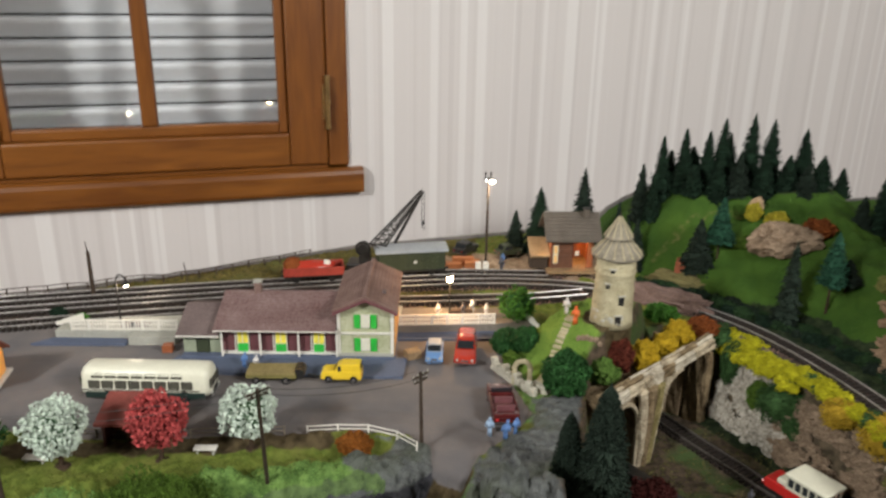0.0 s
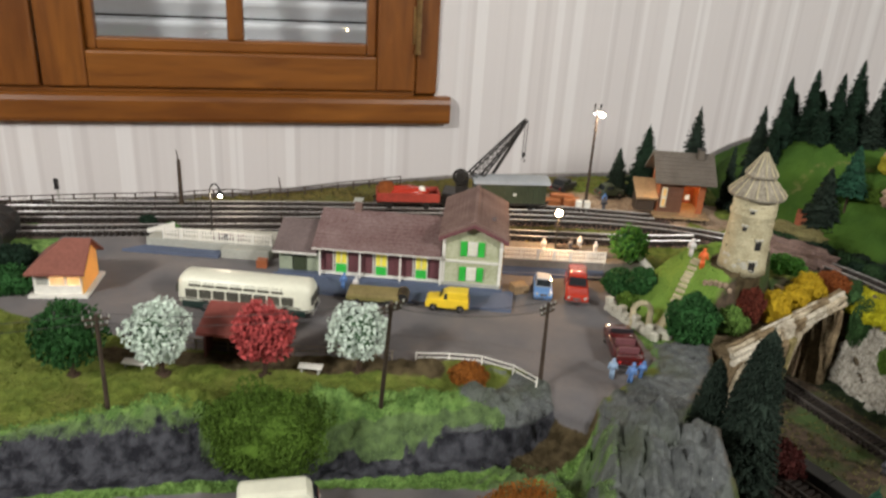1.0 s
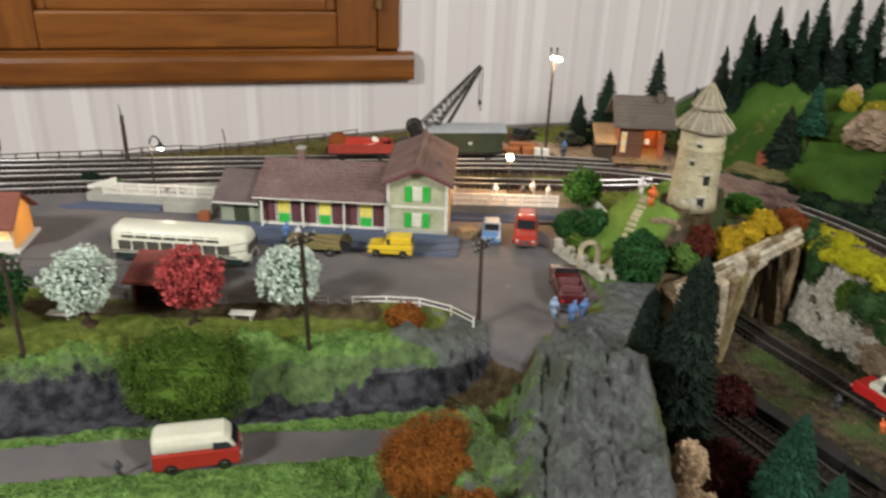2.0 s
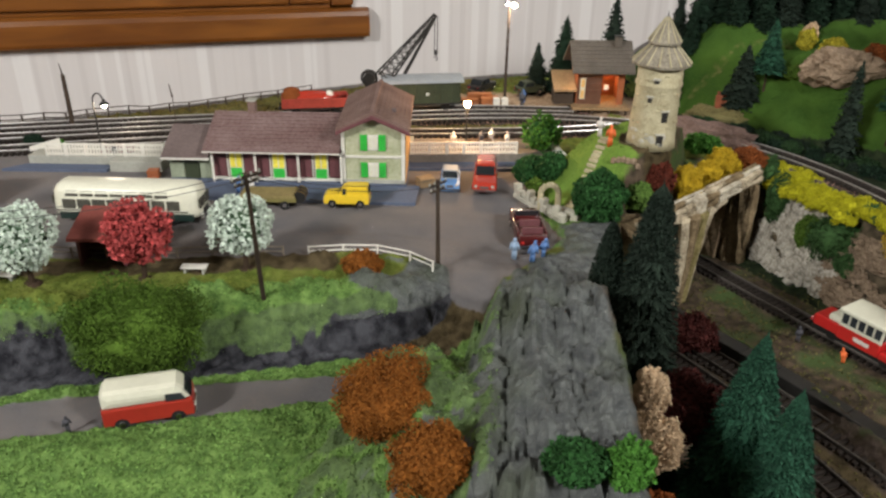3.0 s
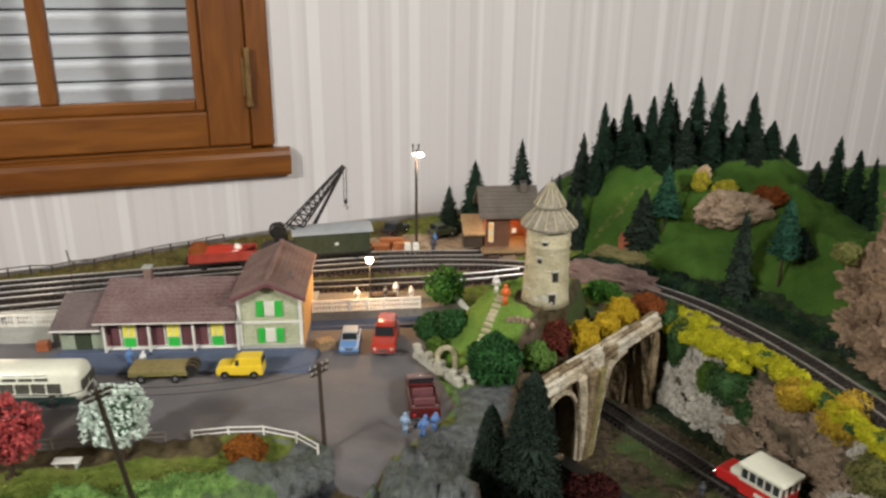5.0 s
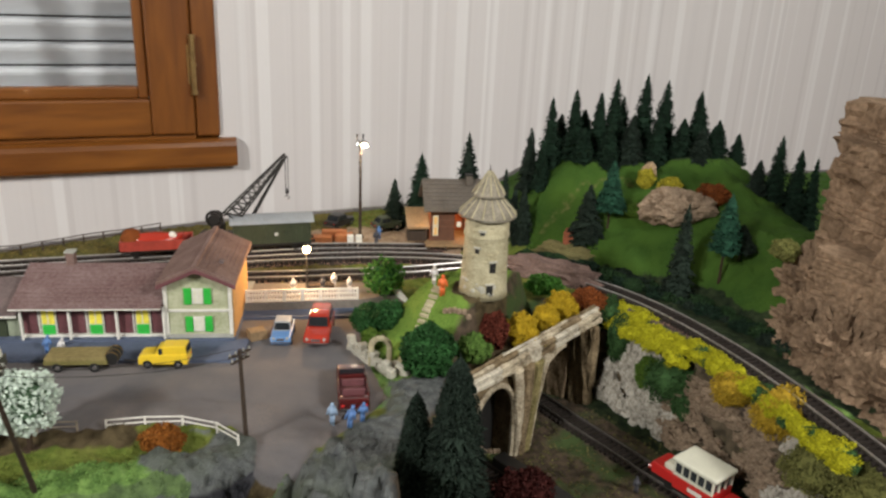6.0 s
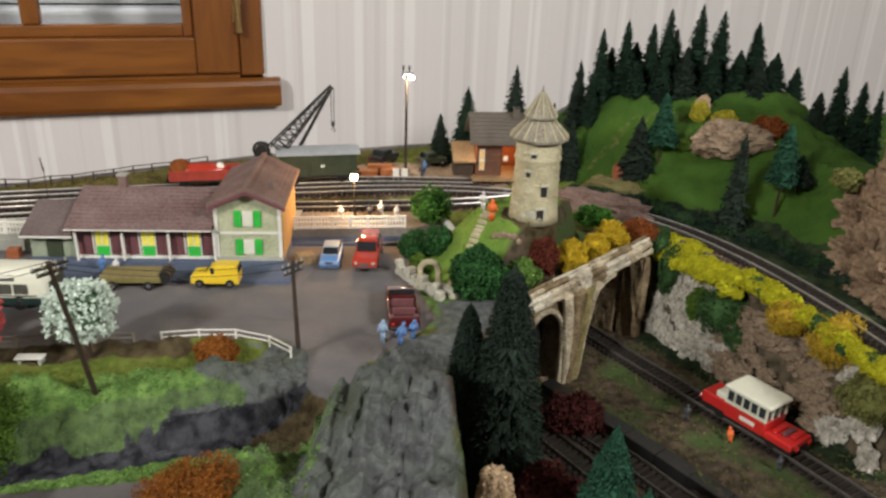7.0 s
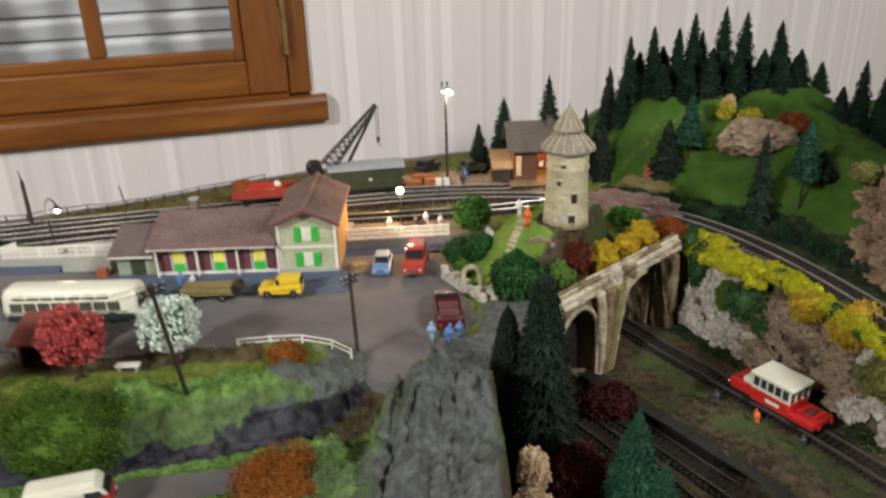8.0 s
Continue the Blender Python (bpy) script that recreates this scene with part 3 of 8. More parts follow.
def height(x, y):
    """The ground's height, and how far each kind of cover applies."""
    n_mid, n_fine, n_crisp = lumpy(x, y, 28, 4), lumpy(x, y, 110, 3, 5.0), lumpy(x, y, 270, 2, 3.0)
    pits = hollows(x, y, 120, 2.0) * (n_mid + 0.4 * n_fine > 0.0)
    clefts = cracks(x + 0.006 * n_mid, y, 30, 11, 7.0)
    bank = sdf(BANK, x, y)
    level = -0.020 * (1 - smooth01(0.50, 0.61, y))
    level += 0.015 * smooth01(0.004, 0.026, -(y - (0.498 + 0.31 * np.minimum(x, 0.0))) - 0.020) * (x < 0.1)
    level -= 0.05 * smooth01(0.39, 0.26, y + 0.1 * np.minimum(x, 0)) * smooth01(0.12, 0.0, x)
    face = 1 - 0.45 * smooth01(-0.002, 0.017, bank) - 0.55 * smooth01(0.015, 0.025, bank + 0.005 * n_mid)
    crest = np.where(bank < 0, smooth01(0.045, 0.004, -bank), 1.0) * smooth01(-0.36, -0.22, x)
    z = level * (1 - face) + face * crest * (0.013 + 0.014 * n_mid * (1 - 0.8 * smooth01(-0.06, 0.0, x)) + 0.004 * np.abs(n_fine)) * (0.45 + 0.55 * smooth01(0.030, -0.020, x))
    start = np.interp(x, [-0.4, -0.25, -0.175, -0.14, 0.0], [-0.004, -0.002, 0.004, 0.0095, 0.006]) + 0.012 * n_mid + 0.005 * n_fine
    w_rock = smooth01(start, start + 0.008, bank) * (1 - smooth01(0.032, 0.042, bank)) * (y < 0.605)
    # the end of the bank is bare stone
    w_rock = np.maximum(w_rock, smooth01(-0.045, -0.015, x + 0.03 * n_mid) * smooth01(0.04, 0.015, -bank) * (bank < 0.03) * (x < 0.05) * (y < 0.605))
    w_moss = smooth01(start - 0.006, start + 0.004, bank) * (1 - smooth01(start + 0.006, start + 0.016, bank)) * (y < 0.605) * (x < 0.0) * (0.55 + 0.45 * smooth01(-0.20, -0.15, x))
    z += 0.007 * n_mid * w_rock * (1 - 0.7 * smooth01(-0.05, 0.0, x)) + w_rock * (0.0016 * n_fine + 0.0010 * n_crisp - 0.0040 * pits)
    # charcoal rock, darker towards the bank's foot: shade put into the colour
    w_char_shade = w_rock * np.maximum(0.30 + 0.70 * smooth01(-0.01, -0.08, x), smooth01(0.010, 0.020, bank))
    # grey rock ridge
    rock = sdf(ROCK, x, y)
    far = y + 0.016 * lumpy(x * 3.0, y * 0.3, 26, 3, 15.0)
    top = np.interp(far, [0.2, 0.36, 0.44, 0.485, 0.50, 0.528, 0.58, 0.65, 0.70], [0.036, 0.040, 0.046, 0.054, 0.051, 0.012, 0.008, 0.008, 0.006])
    top += 0.007 * smooth01(0.115, 0.095, x) * smooth01(0.070, 0.080, x) * smooth01(0.43, 0.475, far) * smooth01(0.520, 0.500, far)
    streak = lumpy(x * 2.6, y * 0.8, 30, 4, 9.0)
    f_in = 1 - smooth01(-0.024, 0.010, rock + 0.010 * streak)
    skirt = (1 - smooth01(0.0, 0.085, rock)) * smooth01(0.13, 0.05, x) * smooth01(0.530, 0.440, far)
    z = np.maximum(z, z * (1 - f_in) + f_in * (top + 0.0085 * streak * smooth01(0.012, 0.030, top) + 0.0014 * n_fine + 0.0007 * n_crisp - (0.0042 * clefts + 0.0012 * pits) * (top > 0.02)))
    z = np.maximum(z, level + skirt * 0.042 * (1 + 0.3 * n_mid) + 0.0022 * n_fine)
    w_rock = np.maximum(w_rock, f_in * (1 - 0.0 * x))
    w_rock = np.maximum(w_rock, 0.7 * skirt * smooth01(0.10, 0.40, streak))
    slope = smooth01(-0.060, -0.022, rock + 0.026 * n_mid) * (1 - smooth01(0.05, 0.08, rock)) * smooth01(0.076, 0.052, x) * smooth01(0.54, 0.49, y)
    w_moss = np.maximum(w_moss, slope * smooth01(-0.25, 0.05, n_fine + 0.5 * n_mid))
    # the castle mound
    r = np.hypot((x - 0.205) / 0.105, (y - 0.775) / 0.092)
    z += 0.052 * (1 - smooth01(0.38, 1.0, r)) * (1 - f_in)
    w_lawn = 1 - smooth01(0.9, 1.05, r)
    # wooded hill
    wood_d = sdf(FOREST, x, y)
    steep = 0.075 - 0.042 * smooth01(1.02, 1.08, y) * smooth01(0.42, 0.34, x)
    z += ((0.096 + 0.005 * n_mid) * (1 - np.exp(-np.maximum(-wood_d, 0) / steep)) + 0.018 * smooth01(0.97, 1.06, y) * smooth01(0.29, 0.37, x)) * (1 - 0.8 * smooth01(0.515, 0.66, x)) * (1 - 0.5 * smooth01(1.10, 1.25, y))
    w_lawn = np.maximum(w_lawn, smooth01(-0.012, 0.004, -wood_d))
    w_scrub_shade = smooth01(-0.055, -0.045, -wood_d) * (1 - smooth01(0.004, 0.016, -wood_d + 0.012 * n_mid)) * smooth01(0.27, 0.32, x)
    # worn paths over the lawn; the wood's floor, its shade put into the colour
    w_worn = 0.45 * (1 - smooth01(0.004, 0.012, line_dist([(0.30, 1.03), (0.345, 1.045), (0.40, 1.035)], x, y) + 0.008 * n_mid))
    w_scrub_shade = np.maximum(w_scrub_shade, smooth01(1.055, 1.085, y + 0.02 * n_mid) * smooth01(0.33, 0.36, x) * smooth01(0.56, 0.52, x))
    # cutting
    low = sdf(LOW, x, y)
    width = 0.012 + 0.012 * smooth01(0.31, 0.37, x)
    cut = smooth01(-0.002, width, low)
    z = -0.092 + 0.004 * n_mid * (1 - cut) + (z + 0.092) * cut
    w_low = 1 - smooth01(0.0, 0.03, low)
    w_low *= 1 - 0.8 * (1 - smooth01(0.006, 0.016, line_dist([(0.322, 0.825), (0.341, 0.792), (0.386, 0.742), (0.405, 0.715)], x, y) + 0.006 * n_mid))
    w_rock = np.where(low < 0.012, w_rock * smooth01(-0.004, 0.002, low), w_rock)
    w_scrub_shade = np.maximum(w_scrub_shade, smooth01(-0.030, -0.022, low + 0.006 * n_mid) * (low < 0.004) * (x > 0.29) * (y > 0.60))
    w_face = smooth01(-0.004, 0.004, low) * (1 - smooth01(0.020, 0.030, low)) * (x > 0.31)
    z += 0.006 * n_mid * w_face
    # track beds
    w_bed = np.zeros(x.shape)
    for path, zt in ((TRACK_A, 0.0), (TRACK_B, 0.0), (TRACK_C, 0.0), (TRACK_D, -0.092), (TRACK_E, -0.092), (TRACK_F, -0.092)):
        d = line_dist(path, x, y)
        ok = np.abs(z - zt) < 0.05
        k = (1 - smooth01(0.013, 0.021, d)) * ok
        z = z * (1 - k) + (zt + 0.001) * k
        w_bed = np.maximum(w_bed, (1 - smooth01(0.014, 0.022, d)) * ok * (1.0 if zt == 0.0 else 0.55))
    plaza = sdf(PLAZA, x, y)
    road = line_dist(ROAD, x, y)
    w_road = np.maximum(1 - smooth01(-0.003, 0.004, plaza), (1 - smooth01(0.014, 0.019, road)) * (bank > 0.02))
    flat = w_road * (1 - f_in)
    z = z * (1 - flat) + flat * np.where(road < 0.03, level * (bank > 0.0), z * 0.2)
    w_road = np.maximum(w_road, 1 - smooth01(0.010, 0.016, back_edge(x) - y))
    w_yard = 1 - smooth01(-0.01, 0.01, sdf(YARD, x, y) + 0.02 * n_mid)
    grass = np.clip(1 - np.maximum.reduce([w_rock, w_road, w_bed, w_low]), 0, 1)
    z += grass * (0.0016 * n_fine + 0.0025 * n_mid)
    w_dry = smooth01(0.035, 0.095, y - (0.505 + 0.33 * np.minimum(x, 0))) * (y < 0.64) * (1 - w_lawn)
    w_dry = np.maximum(w_dry, (y > 0.84) * (1 - w_lawn) * (wood_d > 0.0) * 1.0)
    w_straw = (y > 0.80) * (1 - w_lawn) * (wood_d > 0.0) * (x < 0.06) * 1.0
    w_mound = 1 - smooth01(0.9, 1.05, r)
    path = line_dist([(0.060, 0.572), (0.042, 0.540), (0.024, 0.520)], x, y)
    w_dirt_shade = (1 - smooth01(0.008, 0.020, path + 0.008 * n_mid)) * (bank > 0.012) * (1 - f_in)
    w_dirt_shade = np.maximum(w_dirt_shade, (1 - smooth01(0.0, 0.030, line_dist([(0.195, 0.690), (0.236, 0.640), (0.285, 0.575), (0.33, 0.49)], x, y) - 0.004)) * (low < 0))
    # brown strip under the trees: their shadows put into the earth colour
    w_dirt_shade = np.maximum(w_dirt_shade, (1 - smooth01(0.006, 0.018, line_dist([(-0.31, 0.568), (-0.20, 0.582), (-0.10, 0.594), (-0.06, 0.599)], x, y) + 0.006 * n_mid)) * 0.75)
    w_dirt_shade = np.maximum(w_dirt_shade, 0.8 * (1 - smooth01(0.024, 0.034, np.hypot(x - 0.1985, y - 0.7585) + 0.008 * n_mid)))
    z += 0.014 * (1 - smooth01(0.002, 0.012, line_dist([(0.245, 0.690), (0.266, 0.655), (0.305, 0.590), (0.345, 0.50)], x, y) + 0.004 * n_mid)) * (low < -0.01)
    return z, dict(rock=w_rock, road=w_road, bed=w_bed, low=w_low, lawn=w_lawn, yard=w_yard, face=w_face, dry=w_dry, mound=w_mound, dirt=w_dirt_shade, worn=w_worn, scrub_shade=w_scrub_shade * (1 - w_road), char_shade=w_char_shade, straw=w_straw, moss=w_moss * (1 - w_road))


def ground_material():
    m = bpy.data.materials.new("layout_ground")
    m.use_nodes = True
    nodes, links = m.node_tree.nodes, m.node_tree.links
    b = nodes["Principled BSDF"]
    b.inputs["Roughness"].default_value = 0.88
    b.inputs["Specular IOR Level"].default_value = 0.15
    co = nodes.new("ShaderNodeTexCoord")

    def tex(scale, detail=5):
        n = nodes.new("ShaderNodeTexNoise")
        n.inputs["Scale"].default_value, n.inputs["Detail"].default_value = scale, detail
        links.new(co.outputs["Object"], n.inputs["Vector"])
        return n.outputs["Fac"]

    fine, mid, wide = tex(620), tex(120), tex(22)

    def blend(a, c, fac, lo=None, hi=None):
        if lo is not None:
            r = nodes.new("ShaderNodeMapRange")
            r.inputs["From Min"].default_value, r.inputs["From Max"].default_value = lo, hi
            links.new(fac, r.inputs["Value"])
            fac = r.outputs[0]
        x = nodes.new("ShaderNodeMix")
        x.data_type = "RGBA"
        links.new(fac, x.inputs[0])
        for sock, v in ((x.inputs[6], a), (x.inputs[7], c)):
            if isinstance(v, tuple):
                sock.default_value = (*v, 1)
            else:
                links.new(v, sock)
        return x.outputs[2]

    def weight(name):
        """The painted cover, with a ragged edge."""
        a = nodes.new("ShaderNodeAttribute")
        a.attribute_name = name
        s = nodes.new("ShaderNodeMath")
        s.operation = "MULTIPLY_ADD"
        links.new(mid, s.inputs[0])
        s.inputs[1].default_value = 0.55
        links.new(a.outputs["Fac"], s.inputs[2])
        r = nodes.new("ShaderNodeMapRange")
        r.inputs["From Min"].default_value, r.inputs["From Max"].default_value = 0.68, 0.88
        links.new(s.outputs[0], r.inputs["Value"])
        return r.outputs[0]

    lush = blend(blend((0.055, 0.110, 0.026), (0.165, 0.270, 0.070), mid, 0.40, 0.60), (0.115, 0.200, 0.052), fine, 0.4, 0.7)
    dry = blend(blend((0.080, 0.112, 0.018), (0.145, 0.180, 0.034), mid, 0.38, 0.62), (0.150, 0.150, 0.038), wide, 0.45, 0.70)
    moss = blend(blend((0.052, 0.080, 0.033), (0.110, 0.168, 0.060), mid, 0.36, 0.64), (0.105, 0.150, 0.075), fine, 0.5, 0.85)
    lawn = blend((0.027, 0.068, 0.010), (0.051, 0.108, 0.015), wide, 0.35, 0.65)
    lawn = blend(lawn, (0.052, 0.102, 0.018), fine, 0.45, 0.8)
    rock = blend(blend((0.060, 0.064, 0.066), (0.120, 0.128, 0.124), mid, 0.34, 0.64), (0.165, 0.172, 0.166), fine, 0.55, 0.85)
    rock = blend(rock, (0.070, 0.082, 0.058), wide, 0.50, 0.72)
    char_shade = blend(blend((0.013, 0.013, 0.017), (0.056, 0.057, 0.066), mid, 0.38, 0.62), (0.095, 0.095, 0.105), fine, 0.60, 0.90)
    road = blend(blend((0.112, 0.107, 0.112), (0.185, 0.160, 0.148), wide, 0.35, 0.66), (0.135, 0.128, 0.132), fine, 0.35, 0.75)
    bed = blend(blend((0.022, 0.018, 0.016), (0.075, 0.055, 0.046), mid, 0.36, 0.64), (0.12, 0.09, 0.08), fine, 0.52, 0.85)
    low = blend(blend((0.032, 0.026, 0.017), (0.098, 0.070, 0.048), mid, 0.36, 0.64), (0.052, 0.080, 0.026), wide, 0.48, 0.62)
    yard = blend((0.25, 0.17, 0.11), (0.36, 0.27, 0.19), mid, 0.35, 0.65)
    face = blend((0.05, 0.04, 0.025), (0.13, 0.10, 0.065), mid, 0.36, 0.64)
    # earth brown, which also draws the tree shadows along the fence
    dirt = blend((0.038, 0.028, 0.013), (0.088, 0.066, 0.034), mid, 0.36, 0.64)
    # dark scrub, with the shade beneath it put into the colour
    scrub_shade = blend(blend((0.008, 0.014, 0.007), (0.030, 0.044, 0.019), mid, 0.36, 0.64), (0.040, 0.062, 0.022), wide, 0.55, 0.75)
    worn = blend((0.110, 0.115, 0.035), (0.17, 0.15, 0.060), mid, 0.36, 0.64)
    mound = blend(blend((0.103, 0.185, 0.030), (0.18, 0.285, 0.050), wide, 0.35, 0.65), (0.18, 0.27, 0.05), fine, 0.45, 0.8)
    straw = blend(blend((0.060, 0.055, 0.018), (0.150, 0.115, 0.036), mid, 0.36, 0.64), (0.10, 0.10, 0.030), wide, 0.48, 0.66)
    c = blend(blend(lush, dry, weight("dry")), straw, weight("straw"))
    for cover, name in ((lawn, "lawn"), (worn, "worn"), (mound, "mound"), (yard, "yard"), (rock, "rock"), (char_shade, "char_shade"), (moss, "moss"), (low, "low"), (scrub_shade, "scrub_shade"), (face, "face"), (dirt, "dirt"), (bed, "bed"), (road, "road")):
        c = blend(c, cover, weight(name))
    links.new(c, b.inputs["Base Color"])
    total = nodes.new("ShaderNodeMath")
    total.operation = "MULTIPLY_ADD"
    links.new(mid, total.inputs[0])
    total.inputs[1].default_value = 2.0
    links.new(fine, total.inputs[2])
    a = nodes.new("ShaderNodeAttribute")
    a.attribute_name = "road"
    rough = nodes.new("ShaderNodeMapRange")
    rough.inputs["To Min"].default_value, rough.inputs["To Max"].default_value = 0.75, 0.10
    links.new(a.outputs["Fac"], rough.inputs["Value"])
    bp = nodes.new("ShaderNodeBump")
    bp.inputs["Distance"].default_value = 0.0011
    links.new(rough.outputs[0], bp.inputs["Strength"])
    links.new(total.outputs[0], bp.inputs["Height"])
    links.new(bp.outputs[0], b.inputs["Normal"])
    return m


gx = np.concatenate([np.arange(-0.86, -0.42, 0.005), np.arange(-0.42, 0.19, 0.0019), np.arange(0.19, 0.90, 0.004)])
gy0 = 0.05
gT = np.concatenate([np.linspace(0, 0.27, 30, endpoint=False), np.linspace(0.27, 0.56, 150, endpoint=False), np.linspace(0.56, 1, 130)])
rows_n = len(gT)
gX = np.repeat(gx[None], rows_n, 0)
gY = gy0 + gT[:, None] * (back_edge(gx)[None] - gy0)
gZ, COVER = height(gX, gY)


def ground_mesh():
    n0, n1 = gX.shape
    verts = np.stack([gX, gY, gZ], -1).reshape(-1, 3)
    i = np.arange(n0 * n1).reshape(n0, n1)
    quads = np.stack([i[:-1, :-1], i[:-1, 1:], i[1:, 1:], i[1:, :-1]], -1).reshape(-1, 4)
    me = bpy.data.meshes.new("ground")
    me.from_pydata(verts.tolist(), [], quads.tolist())
    for key, w in COVER.items():
        me.attributes.new(key, "FLOAT", "POINT").data.foreach_set("value", w.reshape(-1).astype(np.float32))
    me.materials.append(ground_material())
    stone = (COVER["rock"][:-1, :-1] > 0.5) & (COVER["road"][:-1, :-1] < 0.3)
    me.polygons.foreach_set("use_smooth", (~stone).reshape(-1).tolist())
    tagged(new("ground", me), "model landscape of flocked grass, grey rock and asphalt", "ground", "", "structure")


ground_mesh()


def grid_place(x, y):
    """Row and column of the ground's grid, in fractions."""
    e = float(back_edge(x))
    j = float(np.interp(x, gx, np.arange(len(gx))))
    i = float(np.interp((y - gy0) / (e - gy0), gT, np.arange(rows_n)))
    return min(i, rows_n - 1.001), min(j, len(gx) - 1.001)


def ground_z(x, y):
    """Height of the finished ground at a place."""
    i, j = grid_place(x, y)
    a, b, fi, fj = int(i), int(j), i - int(i), j - int(j)
    return float((gZ[a, b] * (1 - fj) + gZ[a, b + 1] * fj) * (1 - fi) + (gZ[a + 1, b] * (1 - fj) + gZ[a + 1, b + 1] * fj) * fi)


def base_board():
    """The edge board and the trestle top under the landscape."""
    xs = np.linspace(-0.86, 0.896, 60)
    v, f = [], []
    for x in xs:
        e = float(back_edge(x))
        z = ground_z(x, e - 0.002)
        v += [(x, e - 0.001, z - 0.002), (x, e + 0.012, z - 0.002), (x, e + 0.012, -0.17), (x, e - 0.001, -0.17)]
    for k in range(len(xs) - 1):
        for a in range(4):
            b = (a + 1) % 4
            f.append((4 * k + a, 4 * k + b, 4 * k + 4 + b, 4 * k + 4 + a))
    ob = mesh_part("board_edge", v, f, BOARD)
    tagged(ob, "grey painted edge board behind the model landscape", "edge board", "", "structure")
    bm = BM()
    prism(bm, [(-0.86, 0.05), (0.896, 0.05), (0.896, 1.44), (0.35, 1.30), (-0.11, 1.10), (-0.86, 0.72)], -0.20, -0.172, Matrix(((1, 0, 0, 0), (0, 0, 1, 0), (0, 1, 0, 0), (0, 0, 0, 1))))
    for x, y in ((-0.8, 0.1), (0.85, 0.1), (-0.8, 0.68), (0.85, 1.35)):
        box(bm, (x, y, (FLOOR_Z - 0.2) / 2), (0.06, 0.06, -0.2 - FLOOR_Z))
    tagged(part("table", bm, TAN_WOOD), "wooden trestle table that carries the layout", "table")


base_board()


# ---- tracks ----
def curve_points(pts, step=0.006):
    """Evenly spaced places along a smooth line through pts."""
    p = [Vector((*q, 0)) for q in pts]
    p = [2 * p[0] - p[1]] + p + [2 * p[-1] - p[-2]]
    fine = []
    for k in range(1, len(p) - 2):
        for s in range(24):
            t = s / 24
            a, b, c, d = p[k - 1], p[k], p[k + 1], p[k + 2]
            fine.append(0.5 * ((2 * b) + (c - a) * t + (2 * a - 5 * b + 4 * c - d) * t * t + (3 * b - a - 3 * c + d) * t ** 3))
    fine.append(p[-2])
    out, left = [fine[0]], step
    for a, b in zip(fine, fine[1:]):
        while (b - a).length >= left:
            a = a + (b - a).normalized() * left
            out.append(a)
            left = step
        left -= (b - a).length
    return out


def sweep(pts, off, half, z0, z1):
    """A bar that runs beside the line pts."""
    v, f = [], []
    for k, p in enumerate(pts):
        t = (pts[min(k + 1, len(pts) - 1)] - pts[max(k - 1, 0)]).normalized()
        s = Vector((-t.y, t.x, 0))
        for o, z in ((off - half, z0), (off - half * 0.6, z1), (off + half * 0.6, z1), (off + half, z0)):
            v.append((p.x + s.x * o, p.y + s.y * o, z))
    for k in range(len(pts) - 1):
        for a in range(3):
            f.append((4 * k + a, 4 * k + a + 4, 4 * k + a + 5, 4 * k + a + 1))
    return v, f


def track(path, z, label, head=STEEL):
    t = thing("railway_track", (0, 0, 0), 0, label, "railway track", "tracks", "structure")
    pts = curve_points(path)
    v, f = [], []
    for k in range(len(pts) - 1):
        d = (pts[k + 1] - pts[k]).normalized()
        s = Vector((-d.y, d.x, 0))
        n = len(v)
        for o, w in ((-1, -1), (1, -1), (1, 1), (-1, 1)):
            q = pts[k] + s * 0.0135 * o + d * 0.00135 * w
            v += [(q.x, q.y, z), (q.x, q.y, z + 0.0024)]
        f += [(n + 1, n + 3, n + 5, n + 7), (n, n + 2, n + 3, n + 1), (n + 2, n + 4, n + 5, n + 3), (n + 4, n + 6, n + 7, n + 5), (n + 6, n, n + 1, n + 7)]
    tagged(mesh_part("sleepers", v, f, TIE, t), kind="stuff")
    for o in (-0.0083, 0.0083):
        v, f = sweep(pts, o, 0.0009, z + 0.0022, z + 0.0042)
        rail = mesh_part("rail", v, f, RUST, t)
        v, f = sweep(pts, o, 0.0009, z + 0.0042, z + 0.0050)
        mesh_part("rail_head", v, f, head, rail, "polished rail top" if head is STEEL else "rail top darkened for the cutting's shade")


for path, z, label, head in ((TRACK_A, 0.001, "curving model railway track on brown ballast", STEEL), (TRACK_B, 0.001, "model railway track beside the platform", STEEL), (TRACK_C, 0.001, "model siding track before the back fence", STEEL),
                       (TRACK_D, -0.091, "model railway track in the cutting under the bridge", STEEL_SHADED), (TRACK_E, -0.091, "dark model railway track in the cutting", STEEL_SHADED), (TRACK_F, -0.091, "dark model railway track at the foot of the rock", STEEL_SHADED)):
    track(path, z, label, head)

